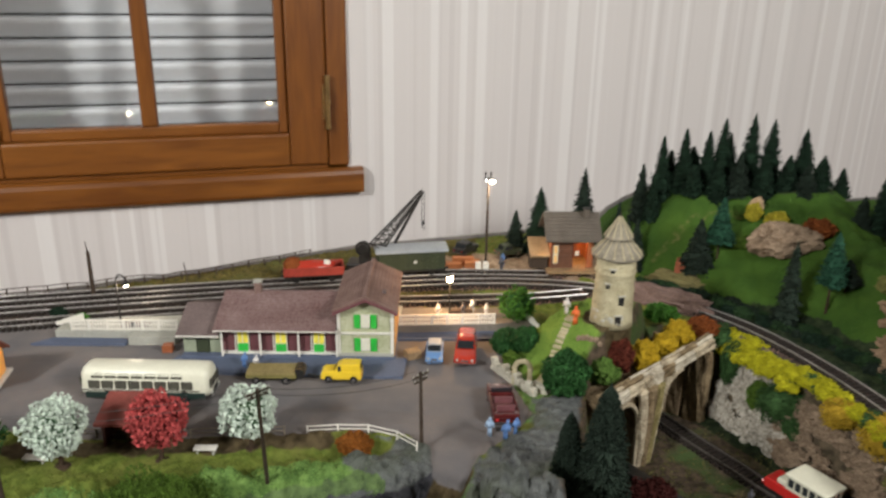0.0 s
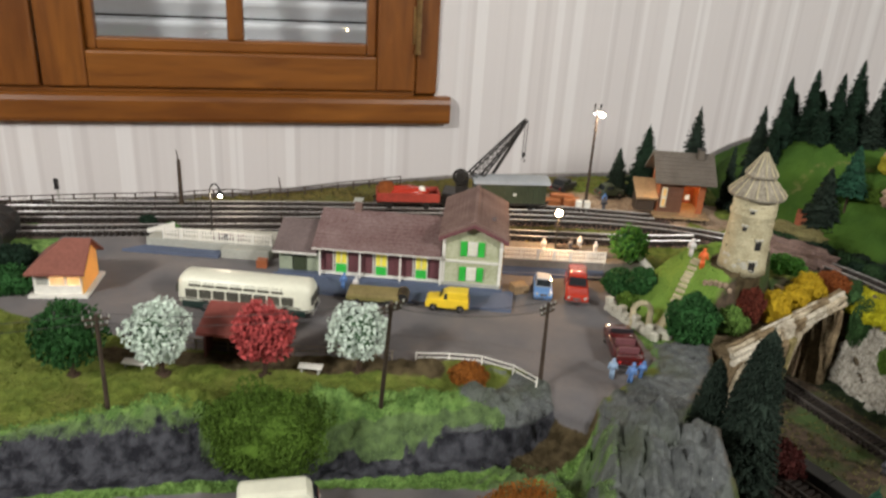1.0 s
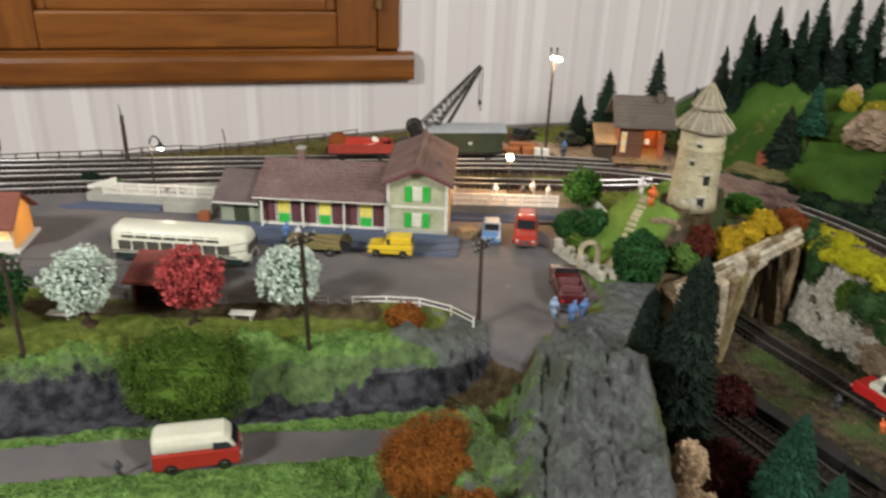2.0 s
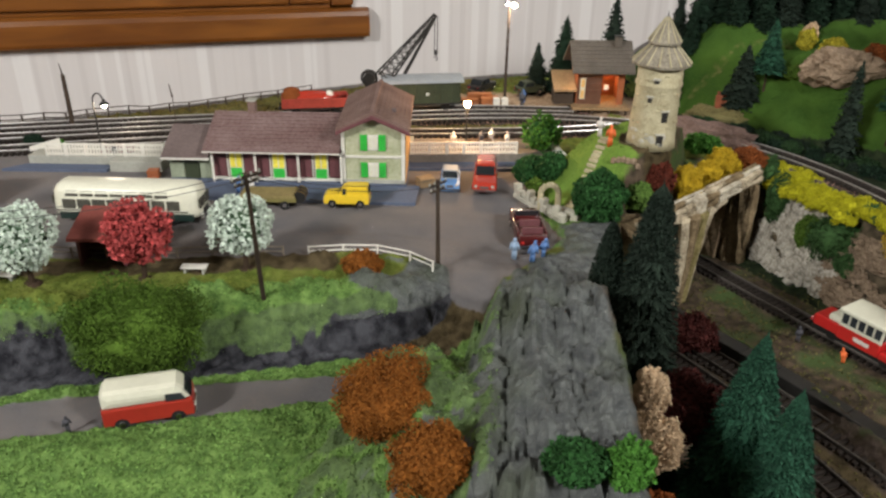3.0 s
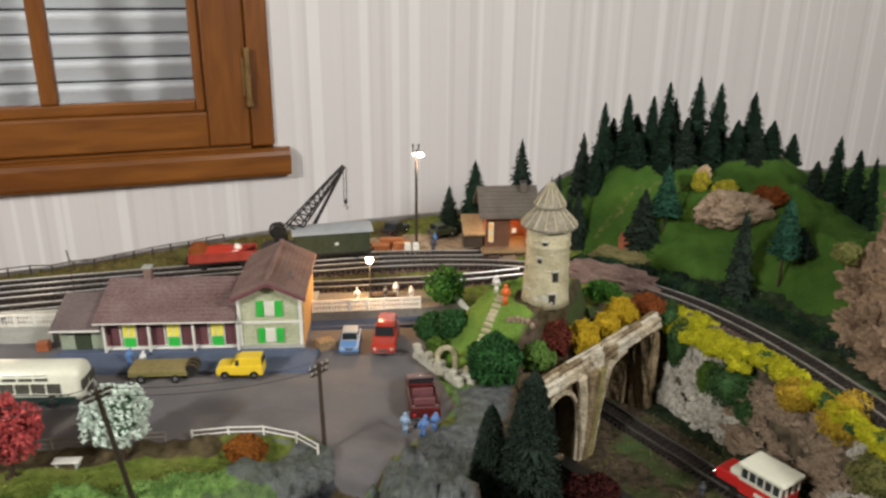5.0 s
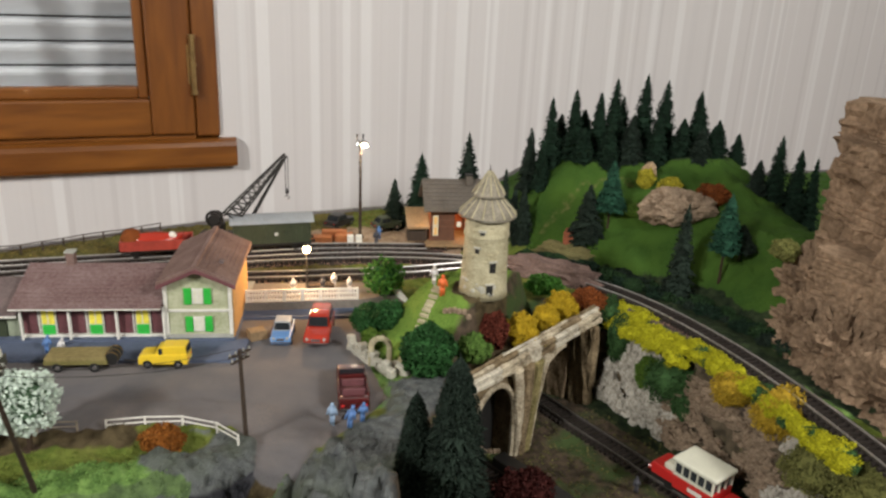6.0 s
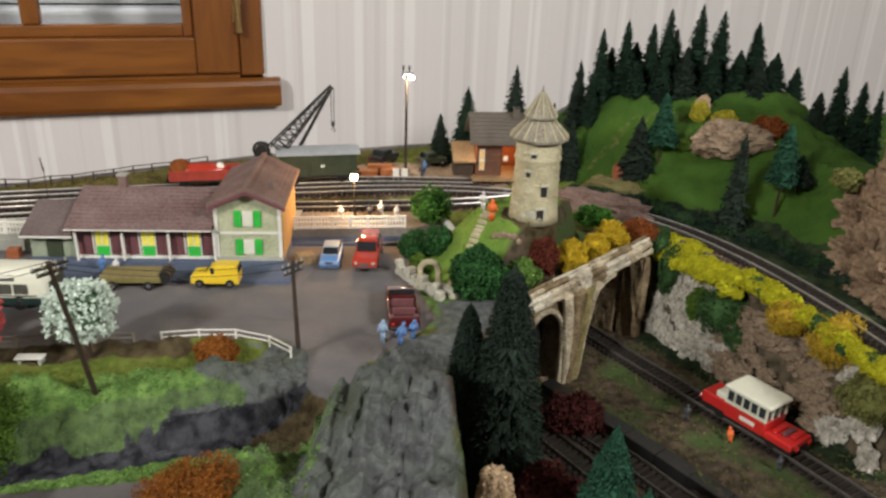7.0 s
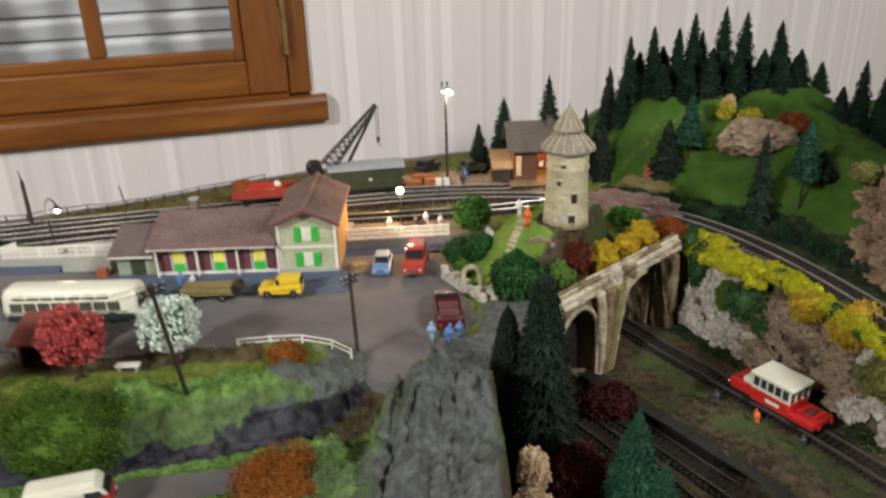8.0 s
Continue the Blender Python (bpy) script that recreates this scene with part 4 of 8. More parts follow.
# ---- the station ----
def station():
    st = thing("station_building", (-0.0735, 0.749, 0.0), 3.6, "model railway station, cream gable house and maroon wing under brown roofs", "building")

    def b(name, c, s, material, parent=st, label="", bevel=0.0):
        bm = BM()
        box(bm, c, s, bevel=bevel)
        return part(name, bm, material, parent, label)

    def pr(name, profile, y0, y1, material, parent=st, label="", m=None):
        bm = BM()
        prism(bm, profile, y0, y1, m)
        return part(name, bm, material, parent, label)

    along = Matrix(((0, 1, 0, 0), (1, 0, 0, 0), (0, 0, 1, 0), (0, 0, 0, 1)))      # outline in y, z; drawn out along x
    b("plinth", (-0.05, 0.036, 0.002), (0.216, 0.080, 0.005), BLUE_KERB)
    # gable house
    pr("house_wall", [(0, 0.0045), (0.056, 0.0045), (0.056, 0.0555), (0.0285, 0.0690), (0, 0.0555)], 0.0, 0.088, CREAM_WALL, label="pale yellow-green rendered gable house")
    b("side_wall", (0.0566, 0.044, 0.0295), (0.0012, 0.088, 0.050), OCHRE, label="ochre rendered side wall")
    for sx in (-1, 1):
        x0, ex = 0.0285, 0.0285 + sx * 0.0325
        slab_ = pr("house_roof", [(x0, 0.0702), (x0, 0.0735), (ex, 0.0585), (ex, 0.0552)], -0.008, 0.098, TILE_BROWN, label="weathered brown tiled roof slope")
        for k in range(9):
            t = (k + 0.4) / 9
            bm = BM()
            box(bm, (x0 + sx * 0.0325 * t, 0.045, 0.0735 - 0.0150 * t), (0.0009, 0.1056, 0.0005))
            part("tile_course", bm, TILE_BROWN, slab_)
        pr("bargeboard", [(x0, 0.0668), (x0, 0.0704), (ex, 0.0554), (ex, 0.0520)], -0.0085, -0.0070, MAROON_PAINT)
    b("roof_hatch", (0.0460, 0.020, 0.0672), (0.0040, 0.0045, 0.0030), TILE_GREY)
    b("ridge_cap", (0.0285, 0.045, 0.0737), (0.004, 0.107, 0.0016), TILE_BROWN, bevel=0.0005)
    b("string_course", (0.028, -0.0006, 0.0300), (0.0575, 0.0016, 0.0020), WHITE)
    for x in (0.0012, 0.0548):
        b("quoin", (x, -0.0006, 0.0285), (0.0030, 0.0016, 0.048), WHITE)
    b("plinth_band", (0.028, -0.0006, 0.0062), (0.0565, 0.0018, 0.0032), CONCRETE)
    for z0, z1 in ((0.0365, 0.0500), (0.0110, 0.0240)):
        w = b("window", (0.028, -0.0004, (z0 + z1) / 2), (0.0095, 0.0014, z1 - z0), WHITE, label="white framed window with open green shutters")
        for x in (0.0258, 0.0302):
            for zz in (0.3, 0.7):
                b("pane", (x, -0.0012, z0 + (z1 - z0) * zz), (0.0034, 0.0006, (z1 - z0) * 0.34), CREAM, w)
        for x in (0.0198, 0.0362):
            s = b("shutter", (x, -0.0012, (z0 + z1) / 2), (0.0062, 0.0012, z1 - z0 + 0.001), GREEN_PAINT, w, "bright green louvred shutter")
            for k in range(5):
                b("louvre", (x, -0.0020, z0 + (z1 - z0) * (k + 0.5) / 5), (0.0048, 0.0005, 0.0013), GREEN_PAINT, s)
    # long wing
    b("wing_wall", (-0.059, 0.0325, 0.0185), (0.118, 0.055, 0.029), MAROON_PAINT, label="maroon panelled wing wall")
    roof = pr("wing_roof", [(-0.008, 0.0335), (-0.008, 0.0360), (0.046, 0.0560), (0.088, 0.0400), (0.088, 0.0375), (0.046, 0.0535)], -0.123, -0.0015, TILE_RED, label="worn brown-red wing roof", m=along)
    for k in range(11):
        t = (k + 0.5) / 11
        b("tile_course", (-0.0622, -0.008 + 0.054 * t, 0.0362 + 0.0199 * t), (0.1205, 0.0011, 0.0007), TILE_RED, roof)
    b("fascia", (-0.0622, -0.0084, 0.0343), (0.1215, 0.0010, 0.0010), WHITE)
    for k in range(4):
        b("post", (-0.1165 + 0.0385 * k, -0.0025, 0.019), (0.0018, 0.0018, 0.029), WHITE)
    b("sill_strip", (-0.059, 0.003, 0.0058), (0.118, 0.003, 0.0022), WHITE)
    for g in range(3):
        x0 = -0.1160 + 0.0385 * g
        for x in (x0 + 0.0065, x0 + 0.0320):
            s = b("shutter", (x, 0.0040, 0.0195), (0.0090, 0.0016, 0.0235), MAROON_PAINT, label="dark maroon folding shutter")
            b("panel", (x, 0.0030, 0.0195), (0.0066, 0.0008, 0.0200), MAROON_PAINT, s)
            b("edge_strip", (x + 0.0050, 0.0036, 0.0195), (0.0009, 0.0016, 0.0235), WHITE, s)
        d = b("door", (x0 + 0.0192, 0.0044, 0.0195), (0.0125, 0.0018, 0.0250), WHITE, label="door with lit yellow glass over a green panel")
        b("pane", (x0 + 0.0192, 0.0032, 0.0235), (0.0100, 0.0012, 0.0140), YELLOW_PANE, d)
        b("glazing_bar", (x0 + 0.0192, 0.0025, 0.0235), (0.0008, 0.0006, 0.0140), WHITE, d)
        b("lower_panel", (x0 + 0.0192, 0.0030, 0.0112), (0.0100, 0.0014, 0.0085), GREEN_PAINT, d)
    # chimneys
    for x, y, z in ((-0.088, 0.046, 0.0600),):
        c = b("chimney", (x, y, z), (0.0070, 0.0070, 0.0120), TILE_BROWN)
        b("chimney_cap", (x, y, z + 0.0068), (0.0086, 0.0086, 0.0016), CONCRETE, c)
    # low annex
    b("annex_wall", (-0.138, 0.029, 0.0145), (0.0395, 0.048, 0.020), GREEN_WALL, label="grey-green low annex")
    pr("annex_roof", [(-0.004, 0.0255), (-0.004, 0.0280), (0.040, 0.0445), (0.074, 0.0320), (0.074, 0.0295), (0.040, 0.0420)], -0.1620, -0.1195, TILE_GREY, label="low grey-brown annex roof", m=along)
    b("fascia", (-0.1405, -0.0044, 0.0262), (0.0430, 0.0010, 0.0016), WHITE)
    b("annex_door", (-0.1375, 0.0044, 0.0130), (0.0125, 0.0016, 0.0165), WAGON_GREEN)
    for x in (-0.1490, -0.1260):
        b("panel", (x, 0.0046, 0.0130), (0.0085, 0.0012, 0.0145), GREEN_WALL)


station()


def paving(name, outline, z0, z1, material, label):
    bm = BM()
    prism(bm, outline, z0, z1, Matrix(((1, 0, 0, 0), (0, 0, 1, 0), (0, 1, 0, 0), (0, 0, 0, 1))))
    return tagged(part(name, bm, material), label, "pavement", "", "structure")


paving("pavement", [(-0.245, 0.706), (-0.13, 0.708), (-0.02, 0.712), (-0.004, 0.7135), (-0.004, 0.7515), (-0.0145, 0.751), (-0.073, 0.747), (-0.235, 0.739)], -0.004, 0.0030, BLUE_KERB, "blue-grey pavement before the station")
paving("pavement", [(-0.398, 0.7525), (-0.3005, 0.7600), (-0.3005, 0.7735), (-0.381, 0.7685)], -0.004, 0.0028, BLUE_KERB, "blue-grey ramp before the platform")
paving("platform", [(-0.380, 0.769), (-0.2505, 0.778), (-0.2505, 0.822), (-0.380, 0.797)], -0.004, 0.0105, CONCRETE, "pale concrete platform with white fence")
paving("platform", [(-0.2500, 0.822), (-0.02, 0.840), (-0.0205, 0.868), (-0.2500, 0.836)], -0.004, 0.0105, CONCRETE, "pale concrete platform behind the station")
paving("platform", [(-0.020, 0.812), (0.086, 0.826), (0.130, 0.842), (0.120, 0.872), (0.088, 0.872), (-0.020, 0.862)], -0.004, 0.0105, PLATFORM, "worn grey-brown platform with white fence and passengers' bench")
paving("pavement", [(-0.020, 0.797), (0.082, 0.806), (0.086, 0.8255), (-0.020, 0.8115)], -0.004, 0.0026, BLUE_KERB, "blue-grey strip under the platform wall")
paving("platform_wall", [(-0.298, 0.7625), (-0.250, 0.766), (-0.250, 0.7775), (-0.298, 0.7742)], -0.004, 0.0100, CONCRETE, "pale grey-green platform end wall")


def lattice_fence(a, b, z, height, label, step=0.0028):
    """White pickets between posts with a thick top rail."""
    a, b = Vector((*a, z)), Vector((*b, z))
    f = thing("picket_fence", a, math.degrees(math.atan2(b.y - a.y, b.x - a.x)), label, "fence", "platform fences")
    n = (b - a).length
    for zz, t in ((height, 0.0016), (0.0018, 0.0012), (height * 0.62, 0.0009)):
        bm = BM()
        box(bm, (n / 2, 0, zz), (n, 0.0014, t))
        part("rail", bm, WHITE, f)
    bm = BM()
    box(bm, (0, 0, height / 2), (0.0013, 0.0008, height))
    first = part("picket", bm, WHITE, f)
    for k in range(1, int(n / step) + 1):
        p = new("picket", first.data)
        p.parent = f
        p.location = (k * step, 0, 0)
    for k in range(7):
        bm = BM()
        box(bm, (n * k / 6, 0, height / 2 + 0.0006), (0.0020, 0.0020, height + 0.0012))
        part("post", bm, WHITE, f)


lattice_fence((-0.362, 0.7715), (-0.252, 0.7795), 0.0105, 0.0115, "white lattice fence along the platform edge")
lattice_fence((-0.018, 0.8135), (0.085, 0.8270), 0.0105, 0.0115, "white lattice fence on the lit platform")
for x, y, lab in ((0.127, 0.8340, "white sloping platform end rail"), (-0.374, 0.7900, "white sloping platform end rail")):
    bm = BM()
    prism(bm, [(-0.014, 0.0), (0.014, 0.0), (0.014, 0.004), (-0.014, 0.011)], -0.0007, 0.0007)
    o = tagged(part("end_rail", bm, WHITE), lab, "rail")
    o.matrix_world = pose(x, y, 0.009, 0, 0, -60 if x > 0 else 200)


def plank_fence(pts, z_at, height, rails, material, label, spacing=0.013, thick=0.0011, group=""):
    """Posts and rails along a line."""
    f = thing("rail_fence", (pts[0][0], pts[0][1], 0), 0, label, "fence", group)
    o = Vector((pts[0][0], pts[0][1], 0))
    line = curve_points(pts, spacing)
    line = [Vector((p.x, p.y, z_at(p.x, p.y))) - o for p in line]
    for p in line:
        bm = BM()
        box(bm, p + Vector((0, 0, height / 2)), (thick * 1.4, thick * 1.4, height))
        part("post", bm, material, f)
    for k in range(rails):
        zz = height * (0.95 - k * 0.45)
        for p, q in zip(line, line[1:]):
            bm = BM()
            rod(bm, p + Vector((0, 0, zz)), q + Vector((0, 0, zz)), thick * 0.65, n=5)
            part("rail", bm, material, f)


plank_fence([(-0.30, 0.590), (-0.20, 0.594), (-0.138, 0.602), (-0.078, 0.6085)], ground_z, 0.0085, 2, FENCE_SHADED, "low rail fence behind the blossom trees, coloured grey-brown for their shade", 0.026, 0.0008)
plank_fence([(-0.074, 0.609), (-0.052, 0.6105), (-0.030, 0.611), (-0.004, 0.606), (0.014, 0.596), (0.022, 0.584)], ground_z, 0.0085, 2, WHITE, "low white rail fence round the grass bank", 0.026, 0.0009)
plank_fence([(-0.80, 0.745), (-0.609, 0.822), (-0.501, 0.868), (-0.384, 0.917), (-0.30, 0.955), (-0.22, 1.015), (-0.16, 1.055)], lambda x, y: ground_z(x, y), 0.0115, 2, TIMBER, "dark wooden rail fence at the back edge", 0.022, 0.0010)


# ---- lamps on the layout ----
def bulb(name, c, r, material, parent, label):
    bm = BM()
    bmesh.ops.create_uvsphere(bm, u_segments=12, v_segments=8, radius=r, matrix=Matrix.Translation(c))
    return part(name, bm, material, parent, label, True)


BULB_WARM = glow("warm_bulb", (1.0, 0.68, 0.34), 140)
BULB_WHITE = glow("white_bulb", (1.0, 0.88, 0.68), 120)


def goose_lamp(at):
    t = thing("street_lamp", at, 0, "black goose-neck platform lamp, lit", "lamp")
    bm = BM()
    rod(bm, (0, 0, 0), (0, 0, 0.003), 0.0028, 0.0018)
    rod(bm, (0, 0, 0), (0.0, 0, 0.045), 0.0012, 0.0009)
    prev = Vector((0, 0, 0.045))
    for k in range(1, 8):
        w = math.pi * k / 7
        p = Vector((0.0055 - 0.0055 * math.cos(w), 0, 0.045 + 0.0095 * math.sin(w)))
        rod(bm, prev, p, 0.0008)
        prev = p
    part("pole", bm, BLACK, t)
    bm = BM()
    lathe(bm, [(0.0012, 0.004), (0.0018, 0.002), (0.0048, -0.001), (0.0044, -0.001)], 12, at=prev)
    part("shade", bm, BLACK, t)
    bulb("bulb", prev + Vector((0, 0, -0.0018)), 0.0023, BULB_WHITE, t, "glowing white bulb")
    lamp("goose_lamp_light", "POINT", Matrix.Translation(Vector(at) + prev + Vector((0, 0, -0.0065))), 0.05, (1.0, 0.82, 0.6), 0.002)


goose_lamp((-0.322, 0.798, 0.0105))


def globe_lamp(at):
    t = thing("street_lamp", at, 0, "black platform lamp with a bright warm globe", "lamp")
    bm = BM()
    rod(bm, (0, 0, 0), (0, 0, 0.003), 0.0026, 0.0016)
    rod(bm, (0, 0, 0), (0, 0, 0.0385), 0.0009, 0.0007)
    rod(bm, (0, 0, 0.0380), (0, 0, 0.0395), 0.0022, 0.0022)
    part("pole", bm, BLACK, t)
    bulb("globe", (0, 0, 0.0427), 0.0034, BULB_WARM, t, "glowing warm globe")
    bm = BM()
    rod(bm, (0, 0, 0.0455), (0, 0, 0.0477), 0.0018, 0.0004)
    part("cap", bm, BLACK, t)
    lamp("globe_lamp_light", "POINT", Matrix.Translation(Vector(at) + Vector((0, -0.006, 0.0427))), 0.36, (1.0, 0.58, 0.26), 0.002)


globe_lamp((0.0345, 0.8475, 0.0105))


def flood_mast(at):
    t = thing("floodlight_mast", at, 0, "tall dark mast with two white floodlights", "lamp")
    bm = BM()
    rod(bm, (0, 0, 0), (0, 0, 0.118), 0.0019, 0.0013)
    rod(bm, (0, 0, 0), (0, 0, 0.004), 0.0045, 0.003)
    for k in range(10):
        rod(bm, (0, 0, 0.01 + 0.0105 * k), (0, 0, 0.0115 + 0.0105 * k), 0.0022, 0.0022)
    part("pole", bm, TIMBER, t)
    bm = BM()
    rod(bm, (-0.0055, 0, 0.117), (0.0055, 0, 0.117), 0.0009)
    for x in (-0.004, 0.003):
        rod(bm, (x, 0, 0.117), (x, 0, 0.128), 0.0007)
        box(bm, (x, 0, 0.126), (0.0022, 0.0022, 0.004))
    part("crossarm", bm, BLACK, t)
    for x, y in ((0.0055, -0.003), (-0.001, 0.004)):
        bm = BM()
        lathe(bm, [(0.0016, 0.0050), (0.0024, 0.0036), (0.0052, 0.0), (0.0049, 0.0)], 14)
        s = part("shade", bm, CHROME, t)
        s.matrix_local = pose(x, y, 0.1160, -28 if y < 0 else 28, 18, 0)
        bulb("bulb", (0, 0, 0.0004), 0.0034, BULB_WHITE, s, "glowing white lamp")
    lamp("flood_light", "POINT", Matrix.Translation(Vector(at) + Vector((0.006, -0.008, 0.109))), 0.15, (1.0, 0.80, 0.55), 0.003)


flood_mast((0.075, 1.042, 0.002))


# ---- poles and wires ----
# foot on the ground and top of each
POLES = [((-0.262, 0.487), (-0.262, 0.487, 0.082)), ((-0.086, 0.530), (-0.071, 0.476, 0.120)), ((0.024, 0.596), (0.023, 0.594, 0.073))]


def telegraph_pole(foot, top, k):
    z = ground_z(*foot) - 0.002
    base, tip = Vector((*foot, z)), Vector(top)
    h = (tip - base).length
    t = thing("telegraph_pole", base, 0, "dark wooden telegraph pole with insulators, leaning out from the bank" if k == 1 else "dark wooden telegraph pole with insulators beside the road", "pole", "telegraph poles")
    t.matrix_world = Matrix.Translation(base) @ Vector((0, 0, 1)).rotation_difference(tip - base).to_matrix().to_4x4() @ Matrix.Rotation(radians(25 + 12 * k), 4, "Z")
    bm = BM()
    rod(bm, (0, 0, 0), (0, 0, h), 0.0017, 0.0012)
    part("pole", bm, TIMBER, t)
    for zz, w in ((h - 0.003, 0.0085), (h - 0.0075, 0.0070)):
        bm = BM()
        box(bm, (0, 0, zz), (w * 2, 0.0014, 0.0014))
        c = part("crossarm", bm, TIMBER, t)
        for s in (-1, -0.4, 0.4, 1):
            bm = BM()
            rod(bm, (s * w * 0.9, 0, zz), (s * w * 0.9, 0, zz + 0.0026), 0.0007, 0.0005, 6)
            part("insulator", bm, CONCRETE, c)
    return t.matrix_world @ Vector((0, 0, h - 0.002))


tops = [Vector((-0.47, 0.40, 0.085))] + [telegraph_pole(foot, top, k) for k, (foot, top) in enumerate(POLES)]
for a, b in zip(tops, tops[1:]):
    for s in (-1, 1):
        bm = BM()
        side = Vector((-(b - a).y, (b - a).x, 0)).normalized() * 0.006 * s
        pts = [a.lerp(b, k / 10) + side + Vector((0, 0, -0.006 * (1 - (2 * k / 10 - 1) ** 2))) for k in range(11)]
        rings = []
        for p in pts:
            rings.append([bm.verts.new(p + Vector((0, 0, 0.00022 * dz)) + side.normalized() * 0.00022 * ds) for ds, dz in ((1, 0), (0, 1), (-1, 0), (0, -1))])
        for p, q in zip(rings, rings[1:]):
            for i in range(4):
                bm.faces.new((p[i], p[(i + 1) % 4], q[(i + 1) % 4], q[i]))
        tagged(part("telegraph_wire", bm, BLACK), "thin dark wire strung between telegraph poles", "wire", "telegraph wires")


def signal_post(x, y, h, r, heads, label):
    z = ground_z(x, y) - 0.001
    t = thing("mast", (x, y, z), 0, label, "mast")
    bm = BM()
    rod(bm, (0, 0, 0), (0, 0, h), r, r * 0.75)
    part("pole", bm, TIMBER if not heads else CONCRETE, t)
    if heads:
        bm = BM()
        box(bm, (0, -0.001, h - 0.002), (0.0052, 0.003, 0.013), bevel=0.0008)
        part("signal_head", bm, BLACK, t)
    else:
        bm = BM()
        rod(bm, (0, 0, h * 0.98), (-0.0018, 0, h * 1.0 + 0.012), 0.0009, 0.0005)
        part("top_spike", bm, TIMBER, t)


signal_post(-0.396, 0.884, 0.058, 0.0028, False, "dark wooden catenary mast before the fence")
signal_post(-0.541, 0.872, 0.022, 0.0011, True, "small colour-light signal with black head")
signal_post(-0.262, 0.842, 0.052, 0.0006, False, "thin signal rod beside the platform")

# ---- vehicles ----
def wheel(parent, x, y, r, w):
    bm = BM()
    rod(bm, (x, y - w / 2, r), (x, y + w / 2, r), r, n=14)
    t = part("wheel", bm, RUBBER, parent)
    s = -1 if y < 0 else 1
    bm = BM()
    rod(bm, (x, y + s * w * 0.35, r), (x, y + s * w * 0.62, r), r * 0.55, r * 0.45, n=12)
    part("rim", bm, CHROME, t)


def bevelled(bm, profile, y0, y1, bevel):
    vs = prism(bm, profile, y0, y1)
    es = list({e for v in vs for e in v.link_edges if abs(e.verts[0].co.y - e.verts[1].co.y) < 1e-7})
    bmesh.ops.bevel(bm, geom=es, offset=bevel, segments=2, affect="EDGES", profile=0.6)


def car(name, at, turn, label, L, W, low, cabin, paint, roof=None, wheel_r=0.0036, windows=True, group="cars", category="car", rack=False, soft=0.055, cab_only=False, taper=0.0):
    """A car from its side outline: low and cabin are (x, z) as shares of length and in metres; the front is at +x."""
    c = thing(name, at, turn, label, category, group)
    bm = BM()
    bevelled(bm, [((x - 0.5) * L, z) for x, z in low], -W / 2, W / 2, W * soft)
    body = part("body", bm, paint, c, smooth=soft > 0.1)
    bm = BM()
    k = 0.44
    bevelled(bm, [((x - 0.5) * L, z) for x, z in cabin], -W * k, W * k, W * soft)
    top = max(z for x, z in cabin)
    bottom = min(z for x, z in cabin)

    def lean_in(bm):
        for v in bm.verts:
            v.co.y *= 1 - taper * (v.co.z - bottom) / (top - bottom)

    lean_in(bm)
    part("cabin", bm, roof or paint, c, smooth=soft > 0.1)
    xs = [x for x, z in cabin if z > bottom + 0.6 * (top - bottom)]
    base = [x for x, z in cabin if z <= bottom + 0.3 * (top - bottom)]
    za, zb = bottom + 0.12 * (top - bottom), bottom + 0.78 * (top - bottom)
    x0, x1, b0, b1 = (min(xs) - 0.5) * L, (max(xs) - 0.5) * L, (min(base) - 0.5) * L, (max(base) - 0.5) * L
    if windows:
        n = 3 if L > 0.04 else 2
        for s in (-1, 1):
            for i in range(n):
                a = x0 + (x1 - x0) * (i + 0.08) / n
                d = x0 + (x1 - x0) * (i + 0.92) / n
                if cab_only and i == 0:
                    continue
                if cab_only and i == 1:
                    a = d - 0.0028
                bm = BM()
                prism(bm, [(a - 0.0002, za), (d, za), (d, zb), (a, zb)], s * W * k - 0.0002, s * W * k + 0.0003)
                lean_in(bm)
                part("side_window", bm, CAR_GLASS, c)
    for e, t in ((b1, x1), (b0, x0)):
        bm = BM()
        s = 1 if e == b1 else -1
        v = [bm.verts.new(p) for p in ((e - s * 0.0002 + (t - e) * 0.15, -W * 0.38, za), (e - s * 0.0002 + (t - e) * 0.15, W * 0.38, za), (e + (t - e) * 0.85, W * 0.36, zb + 0.0006), (e + (t - e) * 0.85, -W * 0.36, zb + 0.0006))]
        bm.faces.new(v)
        bmesh.ops.solidify(bm, geom=bm.faces[:], thickness=-0.0003)
        for q in bm.verts:
            q.co.x += s * 0.0004
        part("windscreen" if e == b1 else "rear_window", bm, CAR_GLASS, c)
    zf = low[0][1]
    for x in (-L * 0.5 - 0.0004, L * 0.5 + 0.0004):
        bm = BM()
        box(bm, (x, 0, zf + 0.0018), (0.0012, W * 0.96, 0.0014), bevel=0.0003)
        part("bumper", bm, CHROME, c)
    for y in (-W * 0.33, W * 0.33):
        bm = BM()
        rod(bm, (L * 0.5 - 0.0006, y, zf + 0.0052), (L * 0.5 + 0.0005, y, zf + 0.0052), 0.0014, 0.0012, 10)
        part("headlight", bm, CONCRETE, c)
        bm = BM()
        box(bm, (-L * 0.5 - 0.0001, y, zf + 0.0050), (0.0006, 0.0018, 0.0012))
        part("tail_light", bm, RED, c)
    bm = BM()
    box(bm, (L * 0.5 + 0.0001, 0, zf + 0.0045), (0.0006, W * 0.36, 0.0022))
    part("grille", bm, CHROME, c)
    for x in (-L * 0.31, L * 0.31):
        for y in (-W * 0.46, W * 0.46):
            wheel(c, x, y, wheel_r, 0.0024)
